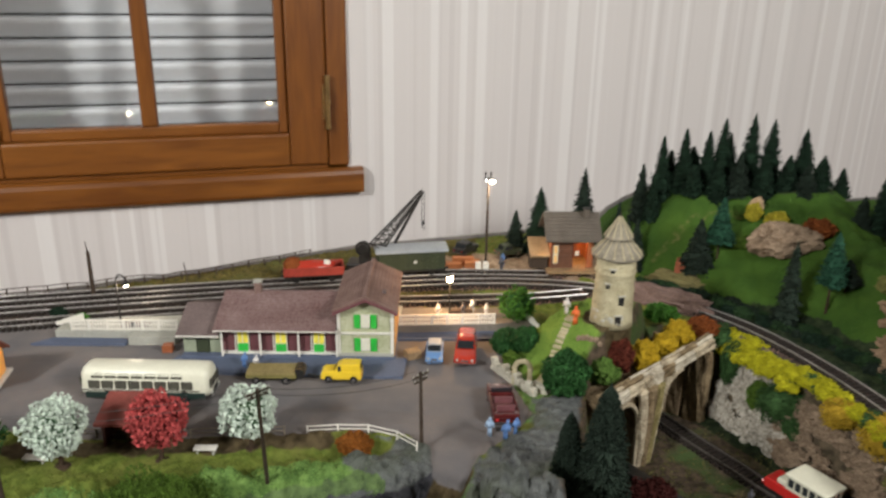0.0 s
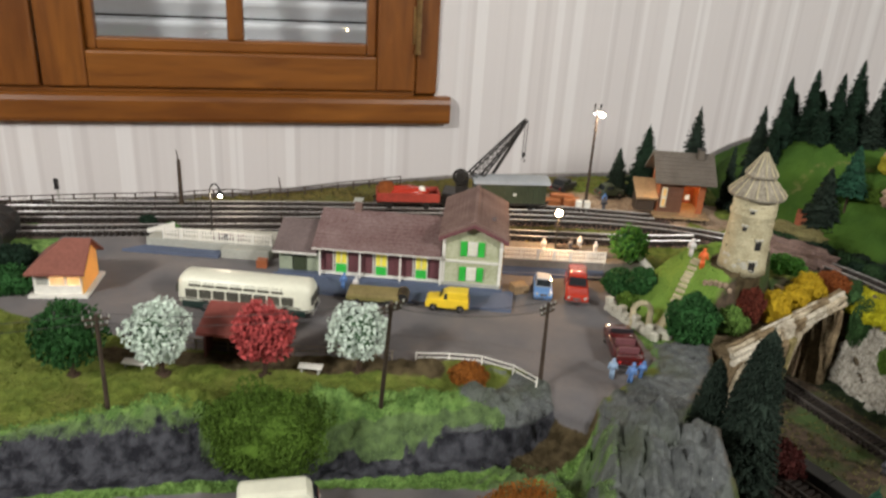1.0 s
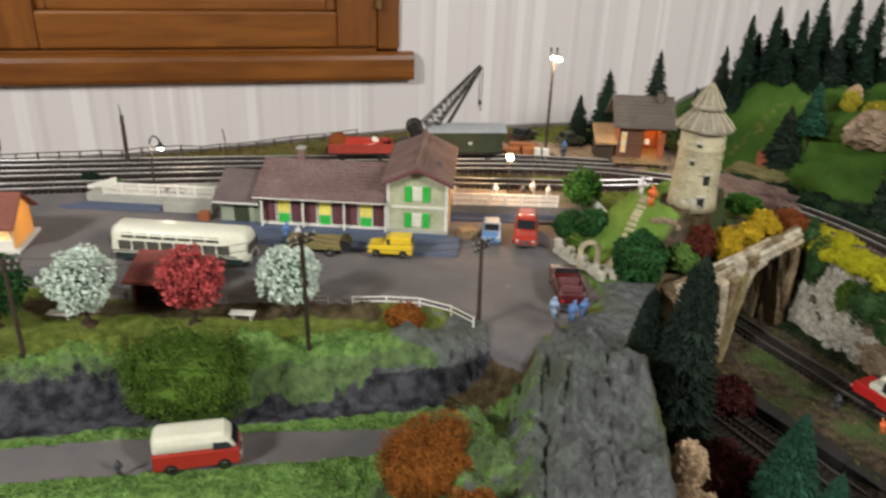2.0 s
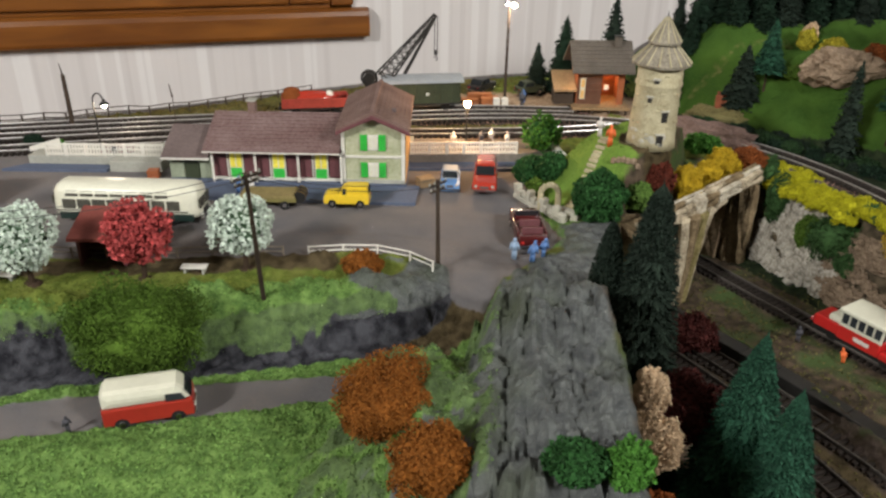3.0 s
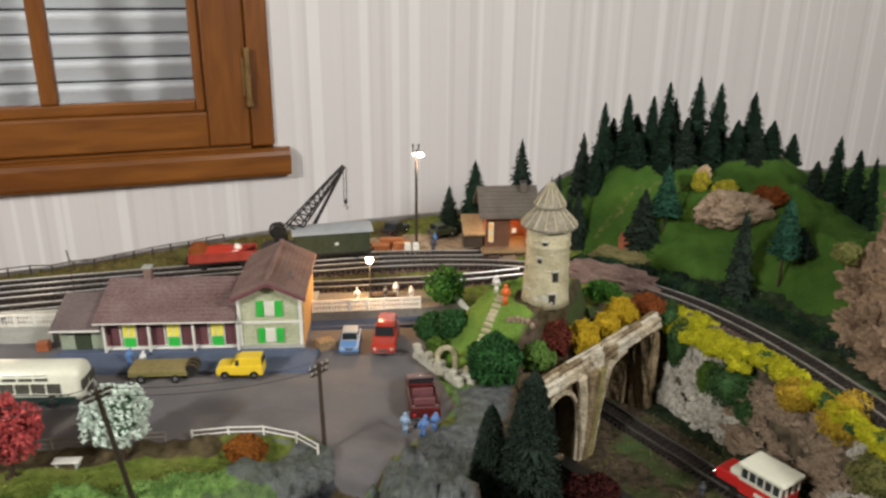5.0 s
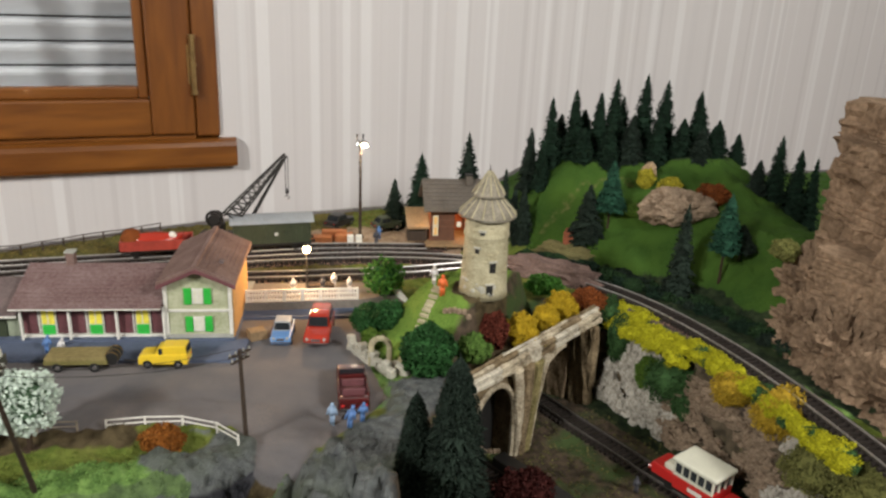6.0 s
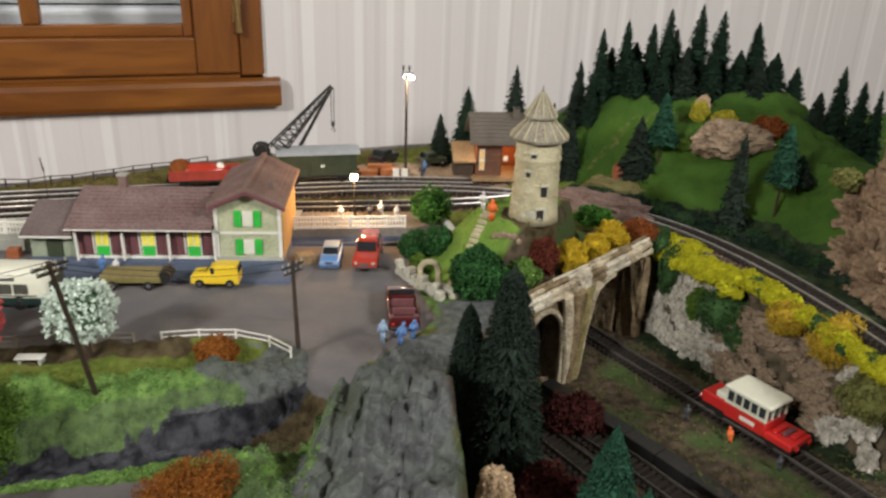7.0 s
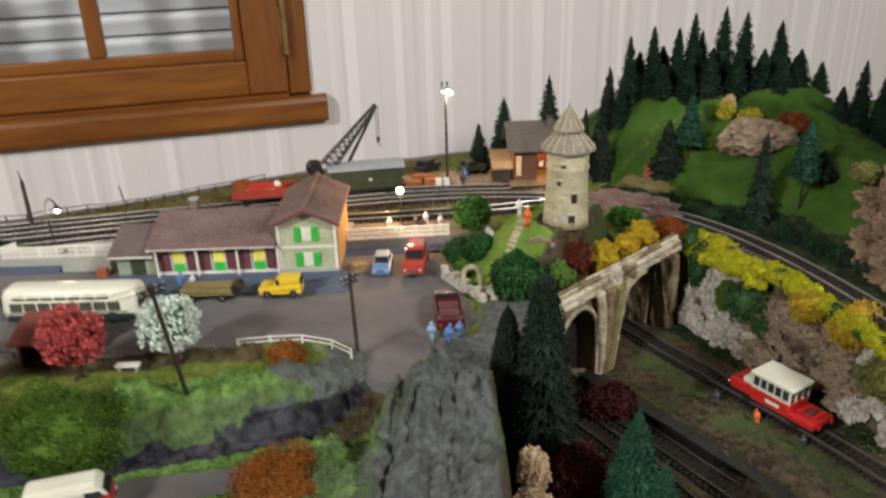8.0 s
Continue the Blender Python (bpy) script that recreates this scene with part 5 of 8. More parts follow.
    if rack:
        for y in (-W * 0.3, W * 0.3):
            bm = BM()
            rod(bm, (-L * 0.3, y, top + 0.0011), (L * 0.1, y, top + 0.0011), 0.0004, n=5)
            part("roof_bar", bm, CHROME, c)
    return c


def open_car(at, turn):
    """An open tourer seen from behind: a tub with seats and a folded hood."""
    L, W = 0.0560, 0.0235
    c = thing("open_car", at, turn, "dark red glossy open car with tan seats, by the rocks", "car", "cars")
    bm = BM()
    box(bm, (0, 0, 0.0060), (L, W, 0.0070), bevel=0.0016)
    part("body", bm, MAROON_CAR, c, smooth=True)
    for name, cc, sz in (("bonnet", (0.0185, 0, 0.0105), (0.0190, W * 0.94, 0.0050)), ("boot", (-0.0245, 0, 0.0105), (0.0070, W * 0.96, 0.0050)), ("door", (-0.0060, W * 0.46, 0.0108), (0.0310, 0.0022, 0.0060)), ("door", (-0.0060, -W * 0.46, 0.0108), (0.0310, 0.0022, 0.0060))):
        bm = BM()
        box(bm, cc, sz, bevel=0.0010)
        part(name, bm, MAROON_CAR, c, smooth=True)
    bm = BM()
    box(bm, (-0.0060, 0, 0.0090), (0.0300, W * 0.84, 0.0016))
    part("cabin_floor", bm, MAROON_PAINT, c)
    for x in (-0.0155, -0.0010):
        bm = BM()
        box(bm, (x, 0, 0.0110), (0.0060, W * 0.72, 0.0030), bevel=0.0008)
        s_ = part("seat", bm, mat("tan_seat", (0.24, 0.15, 0.10), 0.6, 0.2), c)
        bm = BM()
        box(bm, (x - 0.0035, 0, 0.0140), (0.0018, W * 0.72, 0.0060), bevel=0.0006)
        part("seat_back", bm, MAROON_PAINT, s_)
    bm = BM()
    box(bm, (0, 0, 0), (0.0006, W * 0.84, 0.0058), pose(0.0105, 0, 0.0155, 0, -25, 0))
    part("windscreen", bm, CAR_GLASS, c)
    for y in (-W * 0.42, W * 0.42):
        bm = BM()
        rod(bm, (0.0118, y, 0.0120), (0.0092, y, 0.0185), 0.0006, n=5)
        part("screen_post", bm, CHROME, c)
    for x in (-L * 0.505, L * 0.505):
        bm = BM()
        box(bm, (x, 0, 0.0050), (0.0012, W * 0.9, 0.0014), bevel=0.0003)
        part("bumper", bm, CHROME, c)
    for y in (-W * 0.36, W * 0.36):
        bm = BM()
        box(bm, (-L * 0.5 - 0.0002, y, 0.0080), (0.0008, 0.0022, 0.0016))
        part("tail_light", bm, RED, c)
        for x in (-L * 0.32, L * 0.32):
            wheel(c, x, y * 1.25, 0.0038, 0.0024)


SALOON = [(0.0, 0.003), (1.0, 0.003), (1.0, 0.0075), (0.97, 0.0092), (0.66, 0.0102), (0.05, 0.0102), (0.0, 0.009)]
SALOON_TOP = [(0.10, 0.0100), (0.70, 0.0100), (0.58, 0.0168), (0.24, 0.0168)]
ESTATE = [(0.0, 0.003), (0.985, 0.003), (1.0, 0.0062), (0.985, 0.0092), (0.93, 0.0112), (0.66, 0.0122), (0.03, 0.0122), (0.0, 0.0100)]
ESTATE_TOP = [(0.02, 0.0112), (0.70, 0.0112), (0.56, 0.0195), (0.45, 0.0205), (0.08, 0.0200)]
VAN4 = [(0.0, 0.003), (1.0, 0.003), (1.0, 0.0075), (0.985, 0.0098), (0.94, 0.0112), (0.70, 0.0120), (0.0, 0.0120)]
VAN4_TOP = [(0.005, 0.0108), (0.70, 0.0108), (0.60, 0.0166), (0.54, 0.0172), (0.50, 0.0186), (0.03, 0.0188)]
car("delivery_van", (-0.0615, 0.7040, 0.0030), 182, "small yellow delivery van with round bonnet parked before the station", 0.0385, 0.0160, VAN4, VAN4_TOP, YELLOW, category="van", cab_only=True, soft=0.09)
car("estate_car", (0.0555, 0.7650, 0.0026), -91, "glossy orange-red rounded estate car parked facing the road", 0.0570, 0.0222, ESTATE, ESTATE_TOP, ORANGE_RED, soft=0.15, taper=0.12)
car("small_car", (0.0235, 0.7625, 0.0), -88, "small light blue saloon with pale roof", 0.0400, 0.0175, SALOON, SALOON_TOP, BLUE, WAGON_ROOF, soft=0.09, taper=0.10)
open_car((0.0915, 0.663, 0.0), 97)
car("army_car", (0.046, 1.082, 0.003), 60, "dark grey model car beside the yard", 0.0420, 0.0190, SALOON, SALOON_TOP, BLACK)
car("jeep", (0.106, 1.075, 0.003), 30, "dark green open car by the chalet", 0.0360, 0.0170, SALOON, SALOON_TOP, WAGON_GREEN)


def box_van(at, turn):
    """The two-tone panel van on the front road."""
    L, W = 0.0490, 0.0195
    c = thing("panel_van", at, turn, "two-tone panel van, red below and cream above, on the lower road", "van", "cars")
    low = [(-0.5, 0.0035), (0.49, 0.0035), (0.5, 0.0100), (0.485, 0.0145), (-0.5, 0.0145)]
    bm = BM()
    bevelled(bm, [(x * L, z) for x, z in low], -W / 2, W / 2, 0.0012)
    part("body", bm, mat("van_red", (0.33, 0.030, 0.018), 0.35, 0.12, 300, 60, 0.02, coat=0.2), c)
    bm = BM()
    bevelled(bm, [(x * L, z) for x, z in [(-0.5, 0.0145), (0.475, 0.0145), (0.40, 0.0215), (0.33, 0.0245), (-0.46, 0.0250), (-0.5, 0.0225)]], -W / 2 + 0.0004, W / 2 - 0.0004, 0.0040)
    part("roof", bm, CREAM, c, "cream upper body and roof")
    for s in (-1, 1):
        bm = BM()
        prism(bm, [(0.20 * L, 0.0152), (0.42 * L, 0.0152), (0.37 * L, 0.0196), (0.20 * L, 0.0200)], s * (W / 2 - 0.0004) - 0.0003, s * (W / 2 - 0.0004) + 0.0003)
        part("side_window", bm, CAR_GLASS, c)
        for x in (-0.30 * L, 0.31 * L):
            wheel(c, x, s * W * 0.44, 0.0040, 0.0026)
    bm = BM()
    v = [bm.verts.new(p) for p in ((0.474 * L + 0.0004, -W * 0.4, 0.0152), (0.474 * L + 0.0004, W * 0.4, 0.0152), (0.408 * L + 0.0004, W * 0.38, 0.0208), (0.408 * L + 0.0004, -W * 0.38, 0.0208))]
    bm.faces.new(v)
    bmesh.ops.solidify(bm, geom=bm.faces[:], thickness=-0.0003)
    part("windscreen", bm, CAR_GLASS, c)
    for y in (-W * 0.32, W * 0.32):
        bm = BM()
        rod(bm, (0.493 * L, y, 0.0085), (0.493 * L + 0.0012, y, 0.0085), 0.0015, 0.0013, 10)
        part("headlight", bm, CONCRETE, c)
    for x in (-L * 0.505, L * 0.505):
        bm = BM()
        box(bm, (x, 0, 0.0048), (0.0012, W * 0.9, 0.0014), bevel=0.0003)
        part("bumper", bm, CHROME, c)


box_van((-0.1300, 0.4440, -0.0195), 20)


BUS_GLASS = mat("smoky_coach_glass", (0.075, 0.072, 0.058), 0.15, 0.3, 200, 60, 0.0)


def bus():
    L, W, H = 0.120, 0.0285, 0.0325
    c = thing("coach", (-0.2325, 0.6660, 0.0), 2.5, "cream old-fashioned coach with roof windows and dark lower front", "bus")
    bm = BM()
    vs = box(bm, (0, 0, (H + 0.0045) / 2), (L, W, H - 0.0045), bevel=0.0065)
    for v in vs:
        if v.co.z > H * 0.55:
            v.co.y *= 1 - 0.16 * (v.co.z - H * 0.55) / (H * 0.45)
            v.co.x *= 1 - 0.03 * (v.co.z - H * 0.55) / (H * 0.45)
    part("body", bm, CREAM, c, smooth=True)
    for s in (-1, 1):
        n = 8
        for i in range(n):
            x = -L * 0.43 + (i + 0.5) * L * 0.80 / n
            bm = BM()
            box(bm, (x, s * (W / 2 - 0.0003), 0.0170), (L * 0.80 / n - 0.0016, 0.0012, 0.0082), bevel=0.0004)
            part("side_window", bm, BUS_GLASS, c)
            if i < n - 1:
                bm = BM()
                box(bm, (0, 0, 0), (L * 0.80 / n - 0.0014, 0.0012, 0.0047), pose(x + 0.003, s * (W / 2 - 0.0018), 0.0254, s * 22), 0.0003)
                part("roof_window", bm, BUS_GLASS, c)
        bm = BM()
        box(bm, (-0.004, s * (W / 2 + 0.0002), 0.0120), (L * 0.90, 0.0010, 0.0009))
        part("trim_strip", bm, CHROME, c)
        bm = BM()
        box(bm, (0, s * (W / 2 - 0.0003), 0.0070), (L * 0.90, 0.0016, 0.0058))
        part("skirt", bm, mat("coach_dark_green", (0.012, 0.026, 0.022), 0.4, 0.2), c)
        for x in (-L * 0.28, L * 0.30):
            wheel(c, x, s * W * 0.45, 0.0056, 0.0034)
    for y in (-0.0062, 0.0062):
        bm = BM()
        box(bm, (L / 2 - 0.0006, y, 0.0185), (0.0014, 0.0112, 0.0085), bevel=0.0004)
        part("windscreen", bm, BUS_GLASS, c)
        bm = BM()
        rod(bm, (L / 2 - 0.001, y * 1.55, 0.0092), (L / 2 + 0.0006, y * 1.55, 0.0092), 0.0017, 0.0014, 10)
        part("headlight", bm, CONCRETE, c)
        bm = BM()
        box(bm, (-L / 2 + 0.0006, y, 0.0190), (0.0014, 0.0105, 0.0070), bevel=0.0004)
        part("rear_window", bm, BUS_GLASS, c)
    bm = BM()
    box(bm, (L / 2 - 0.0004, 0, 0.0098), (0.0012, 0.0125, 0.0060))
    g = part("grille", bm, BLACK, c)
    for k in range(6):
        bm = BM()
        box(bm, (L / 2 + 0.0003, -0.005 + 0.002 * k, 0.0098), (0.0006, 0.0006, 0.0058))
        part("grille_bar", bm, CHROME, g)
    for x in (-L / 2, L / 2):
        bm = BM()
        box(bm, (x, 0, 0.0055), (0.0016, W * 0.92, 0.0020), bevel=0.0005)
        part("bumper", bm, CHROME, c)


bus()


OLIVE_WOOD = mat("olive_tan_planks", (0.22, 0.175, 0.075), 0.75, 0.3, 400, 60, 0.2)


def trailer():
    t = thing("flat_trailer", (-0.1245, 0.702, 0.0), 4, "olive flat trailer with planks and a dark cask at one end", "trailer")
    bm = BM()
    box(bm, (-0.004, 0, 0.0085), (0.048, 0.0190, 0.0040), bevel=0.0005)
    part("deck", bm, mat("olive_planks", (0.16, 0.14, 0.05), 0.7, 0.25, 400, 60, 0.2), t)
    for y in (-0.0080, -0.0040, 0.0, 0.0040, 0.0080):
        bm = BM()
        box(bm, (-0.004, y, 0.0118), (0.046, 0.0030, 0.0030))
        part("plank", bm, OLIVE_WOOD, t)
    bm = BM()
    rod(bm, (0.0225, -0.0080, 0.0105), (0.0225, 0.0080, 0.0105), 0.0052, n=16)
    c = part("cask", bm, BLACK, t, "dark round cask")
    for y in (-0.006, 0.0, 0.006):
        bm = BM()
        rod(bm, (0.0225, y - 0.0006, 0.0105), (0.0225, y + 0.0006, 0.0105), 0.0055, n=16)
        part("hoop", bm, BRASS, c)
    bm = BM()
    rod(bm, (0.030, 0, 0.006), (0.044, 0, 0.004), 0.0008)
    part("drawbar", bm, BLACK, t)
    for x in (-0.018, 0.010):
        for y in (-0.0085, 0.0085):
            wheel(t, x, y, 0.0040, 0.0022)


trailer()


def railbus():
    L, W = 0.0720, 0.0255
    c = thing("railcar", (0.3745, 0.6548, -0.0866), -55.5, "small red and cream rail inspection car on the cutting track", "railcar")
    c.scale = (1.16, 1.12, 1.14)
    bm = BM()
    box(bm, (0, 0, 0.0050), (L * 0.98, W * 0.80, 0.0045), bevel=0.0006)
    part("chassis", bm, BLACK, c)
    for x0, x1, z1, name in ((-0.50, -0.22, 0.0150, "bonnet"), (-0.22, 0.22, 0.0172, "body"), (0.22, 0.50, 0.0112, "rear_deck")):
        bm = BM()
        box(bm, ((x0 + x1) / 2 * L, 0, (z1 + 0.006) / 2), ((x1 - x0) * L, W * (0.82 if name == "bonnet" else 1.0), z1 - 0.006), bevel=0.0012)
        part(name, bm, RED, c)
    bm = BM()
    box(bm, (-0.30 * L, 0, 0.0168), (0.14 * L, W * 0.70, 0.0058), bevel=0.0020)
    part("engine_cover", bm, CREAM, c, "cream bonnet top")
    bm = BM()
    box(bm, (0.0, 0, 0.0288), (0.50 * L, W * 1.06, 0.0034), bevel=0.0014)
    part("roof", bm, CREAM, c, "pale cream roof")
    bm = BM()
    box(bm, (0, 0, 0.0220), (0.41 * L, W * 0.92, 0.0120))
    part("interior", bm, CAR_GLASS, c)
    for s in (-1, 1):
        for i in range(6):
            x = (-0.21 + 0.084 * i) * L
            bm = BM()
            box(bm, (x, s * W * 0.475, 0.0225), (0.0011, 0.0012, 0.0115))
            part("pillar", bm, CREAM, c)
        bm = BM()
        box(bm, (0, s * W * 0.480, 0.0182), (0.43 * L, 0.0016, 0.0020))
        part("waist_band", bm, CREAM, c)
        bm = BM()
        box(bm, (0.04 * L, s * (W * 0.5 + 0.0003), 0.0118), (0.16 * L, 0.0006, 0.0030))
        part("white_stripe", bm, WHITE, c)
    for x in (-0.212, 0.212):
        for y in (-0.46, -0.155, 0.155, 0.46):
            bm = BM()
            box(bm, (x * L, y * W, 0.0225), (0.0012, 0.0013, 0.0115))
            part("pillar", bm, CREAM, c)
    for k in range(3):
        bm = BM()
        box(bm, ((0.29 + 0.075 * k) * L, 0.002 * (k - 1), 0.0125), (0.045 * L, W * 0.5, 0.0022), bevel=0.0004)
        part("deck_box", bm, MAROON_PAINT if k % 2 else RED, c)
    for x in (-0.515, 0.515):
        for y in (-0.3, 0.3):
            bm = BM()
            rod(bm, (x * L, y * W, 0.0085), (x * L * 1.03, y * W, 0.0085), 0.0018, 0.0022, 10)
            part("buffer", bm, RED, c)
    for x in (-0.28, 0.28):
        for y in (-0.0085, 0.0085):
            bm = BM()
            rod(bm, (x * L, y - 0.001, 0.0046), (x * L, y + 0.001, 0.0046), 0.0048, n=14)
            part("wheel", bm, BLACK, c)


railbus()


def track_pose(path, x, z):
    """Place and bearing on a track at the given x."""
    pts = curve_points(path, 0.004)
    k = min(range(1, len(pts) - 1), key=lambda i: abs(pts[i].x - x))
    d = pts[k + 1] - pts[k - 1]
    return (pts[k].x, pts[k].y, z), math.degrees(math.atan2(d.y, d.x))


def wagon_base(c, L, W):
    bm = BM()
    box(bm, (0, 0, 0.0092), (L, W, 0.0030), bevel=0.0005)
    part("underframe", bm, BLACK, c)
    for x in (-L * 0.30, L * 0.30):
        for y in (-0.0085, 0.0085):
            bm = BM()
            rod(bm, (x, y - 0.001, 0.0052), (x, y + 0.001, 0.0052), 0.0052, n=14)
            part("wheel", bm, BLACK, c)
            bm = BM()
            box(bm, (x, y * 1.3, 0.0068), (0.0052, 0.0014, 0.0044))
            part("axlebox", bm, BLACK, c)
    for x in (-L / 2, L / 2):
        for y in (-0.0078, 0.0078):
            s = 1 if x > 0 else -1
            bm = BM()
            rod(bm, (x, y, 0.0095), (x + s * 0.0042, y, 0.0095), 0.0010, 0.0022, 10)
            part("buffer", bm, BLACK, c)


def covered_wagon():
    at, turn = track_pose(TRACK_C, -0.022, 0.0048)
    L, W = 0.088, 0.0290
    c = thing("covered_wagon", at, turn, "dark olive covered goods wagon with pale grey roof", "railway wagon", "wagons")
    wagon_base(c, L, W)
    bm = BM()
    box(bm, (0, 0, 0.0235), (L * 0.98, W, 0.0260), bevel=0.0006)
    body = part("body", bm, WAGON_GREEN, c)
    for s in (-1, 1):
        for k in range(13):
            x = (-0.46 + 0.92 * k / 12) * L
            bm = BM()
            box(bm, (x, s * (W / 2 + 0.0002), 0.0235), (0.0011, 0.0010, 0.0255))
            part("rib", bm, WAGON_GREEN, body)
        bm = BM()
        box(bm, (0, s * (W / 2 + 0.0006), 0.0230), (L * 0.20, 0.0012, 0.0225))
        d = part("door", bm, WAGON_GREEN, c)
        bm = BM()
        box(bm, (0.004, s * (W / 2 + 0.0014), 0.0220), (0.0040, 0.0006, 0.0030))
        part("data_plate", bm, WHITE, d)
    bm = BM()
    pts = [(-W * 0.56, 0.0362)] + [(W * 0.56 * math.sin(w), 0.0368 + 0.0050 * math.cos(w * 1.15)) for w in np.linspace(-math.pi / 2 * 0.98, math.pi / 2 * 0.98, 9)] + [(W * 0.56, 0.0362)]
    prism(bm, [(u * 1.10, w - 0.0010) for u, w in pts], -L * 0.53, L * 0.53, Matrix(((0, 1, 0, 0), (1, 0, 0, 0), (0, 0, 1, 0), (0, 0, 0, 1))))
    part("roof", bm, WAGON_ROOF, c, "curved pale grey roof")


covered_wagon()


def red_wagon():
    at, turn = track_pose(TRACK_C, -0.142, 0.0048)
    L, W = 0.074, 0.0270
    c = thing("open_wagon", at, turn, "red open wagon with a rounded red load", "railway wagon", "wagons")
    wagon_base(c, L, W)
    for s in (-1, 1):
        bm = BM()
        box(bm, (0, s * W / 2, 0.0155), (L, 0.0014, 0.0105))
        p = part("side_board", bm, WAGON_RED, c)
        for k in range(5):
            bm = BM()
            box(bm, ((k - 2) * L * 0.23, s * (W / 2 + 0.0010), 0.0155), (0.0014, 0.0008, 0.0105))
            part("stake", bm, WAGON_RED, p)
        bm = BM()
        box(bm, (s * L / 2, 0, 0.0155), (0.0014, W, 0.0105))
        part("end_board", bm, WAGON_RED, c)
    bm = BM()
    lump(bm, (-0.004, 0, 0.0190), (0.031, 0.0115, 0.0075), 0.2, 2.0, 3, 4)
    part("load", bm, ORANGE_RED, c, "rounded red load", True)
    bm = BM()
    lump(bm, (-0.026, 0, 0.0200), (0.0110, 0.0115, 0.0115), 0.25, 2.5, 3, 9)
    part("load", bm, LEAF_RUST, c, "", True)
    bm = BM()
    lump(bm, (0.0165, -0.003, 0.0225), (0.0046, 0.0046, 0.0046), 0.15, 2.5, 2, 2)
    part("white_drum", bm, WHITE, c, "", True)


red_wagon()


def crane():
    foot = Vector((-0.078, 0.985, 0.0))
    tip, hub = Vector((-0.010, 1.024, 0.1055)), Vector((-0.081, 0.962, 0.0455))
    c = thing("crane", foot, 0, "dark lattice jib crane with winch wheel and hanging hook", "crane")
    o = foot
    bm = BM()
    box(bm, (0, -0.006, 0.012), (0.050, 0.030, 0.022), bevel=0.001)
    part("base", bm, BLACK, c)
    bm = BM()
    box(bm, (-0.002, -0.012, 0.030), (0.014, 0.014, 0.016), bevel=0.001)
    part("cabin", bm, BLACK, c)
    # lattice jib of two side frames
    for side in (-1, 1):
        off = Vector((0.6, -0.62, 0)).normalized() * 0.0030 * side
        a0, a1 = Vector((-0.060, 0.972, 0.040)) - o + off, tip - o + off * 0.3
        b0, b1 = Vector((-0.072, 0.962, 0.050)) - o + off, tip - o + off * 0.3 + Vector((-0.002, 0, 0.002))
        bm = BM()
        rod(bm, a0, a1, 0.0013, 0.0010, 6)
        rod(bm, b0, b1, 0.0012, 0.0009, 6)
        n = 12
        for k in range(n):
            p, q = a0.lerp(a1, k / n), b0.lerp(b1, (k + 0.5) / n)
            rod(bm, p, q, 0.00055, n=4)
            rod(bm, q, a0.lerp(a1, (k + 1) / n), 0.00055, n=4)
        part("jib_side", bm, BLACK, c)
    bm = BM()
    for k in range(9):
        t = (k + 0.5) / 9
        m = (Vector((-0.060, 0.972, 0.040)) - o).lerp(tip - o, t)
        w = Vector((0.6, -0.62, 0)).normalized() * 0.0045 * (1 - 0.7 * t)
        rod(bm, m - w, m + w, 0.0009, n=4)
    part("jib_brace", bm, BLACK, c)
    bm = BM()
    rod(bm, Vector((-0.048, 0.998, 0.036)) - o, tip - o, 0.0026, 0.0016, 6)
    part("back_strut", bm, BLACK, c)
    h = hub - o
    bm = BM()
    rings = []
    for k in range(24):
        w0 = 2 * math.pi * k / 24
        out = Vector((math.cos(w0), 0, math.sin(w0)))
        rings.append([bm.verts.new(h + out * (0.0085 + 0.0016 * math.cos(a)) + Vector((0, 0.0016 * math.sin(a), 0))) for a in (0.0, 1.05, 2.09, 3.14, 4.19, 5.24)])
    for k in range(24):
        p, q = rings[k], rings[(k + 1) % 24]
        for i in range(6):
            bm.faces.new((p[i], p[(i + 1) % 6], q[(i + 1) % 6], q[i]))
    bmesh.ops.recalc_face_normals(bm, faces=bm.faces[:])
    wheel_ = part("winch_wheel", bm, BLACK, c)
    for k in range(6):
        bm = BM()
        w0 = math.pi * k / 3
        rod(bm, h, h + Vector((math.cos(w0), 0, math.sin(w0))) * 0.0085, 0.0006, n=5)
        part("spoke", bm, BLACK, wheel_)
    bm = BM()
    rod(bm, h + Vector((0, -0.003, 0)), h + Vector((0, 0.014, 0)), 0.0062, n=16)
    part("drum", bm, BLACK, c)
    t = tip - o
    bm = BM()
    for s in (-0.0016, 0.0016):
        rod(bm, t + Vector((s, 0, 0)), t + Vector((s, 0, -0.040)), 0.00045, n=4)
    part("rope", bm, BLACK, c)
    bm = BM()
    lump(bm, t + Vector((0, 0, -0.043)), (0.0024, 0.0016, 0.0036), 0.1, 2, 2, 3)
    for k in range(6):
        w0, w1 = -math.pi / 2 + k * 0.75, -math.pi / 2 + (k + 1) * 0.75
        rod(bm, t + Vector((math.cos(w0) * 0.0024, 0, -0.050 + math.sin(w0) * 0.0024)), t + Vector((math.cos(w1) * 0.0024, 0, -0.050 + math.sin(w1) * 0.0024)), 0.0005, n=5)
    part("hook", bm, BLACK, c)


crane()


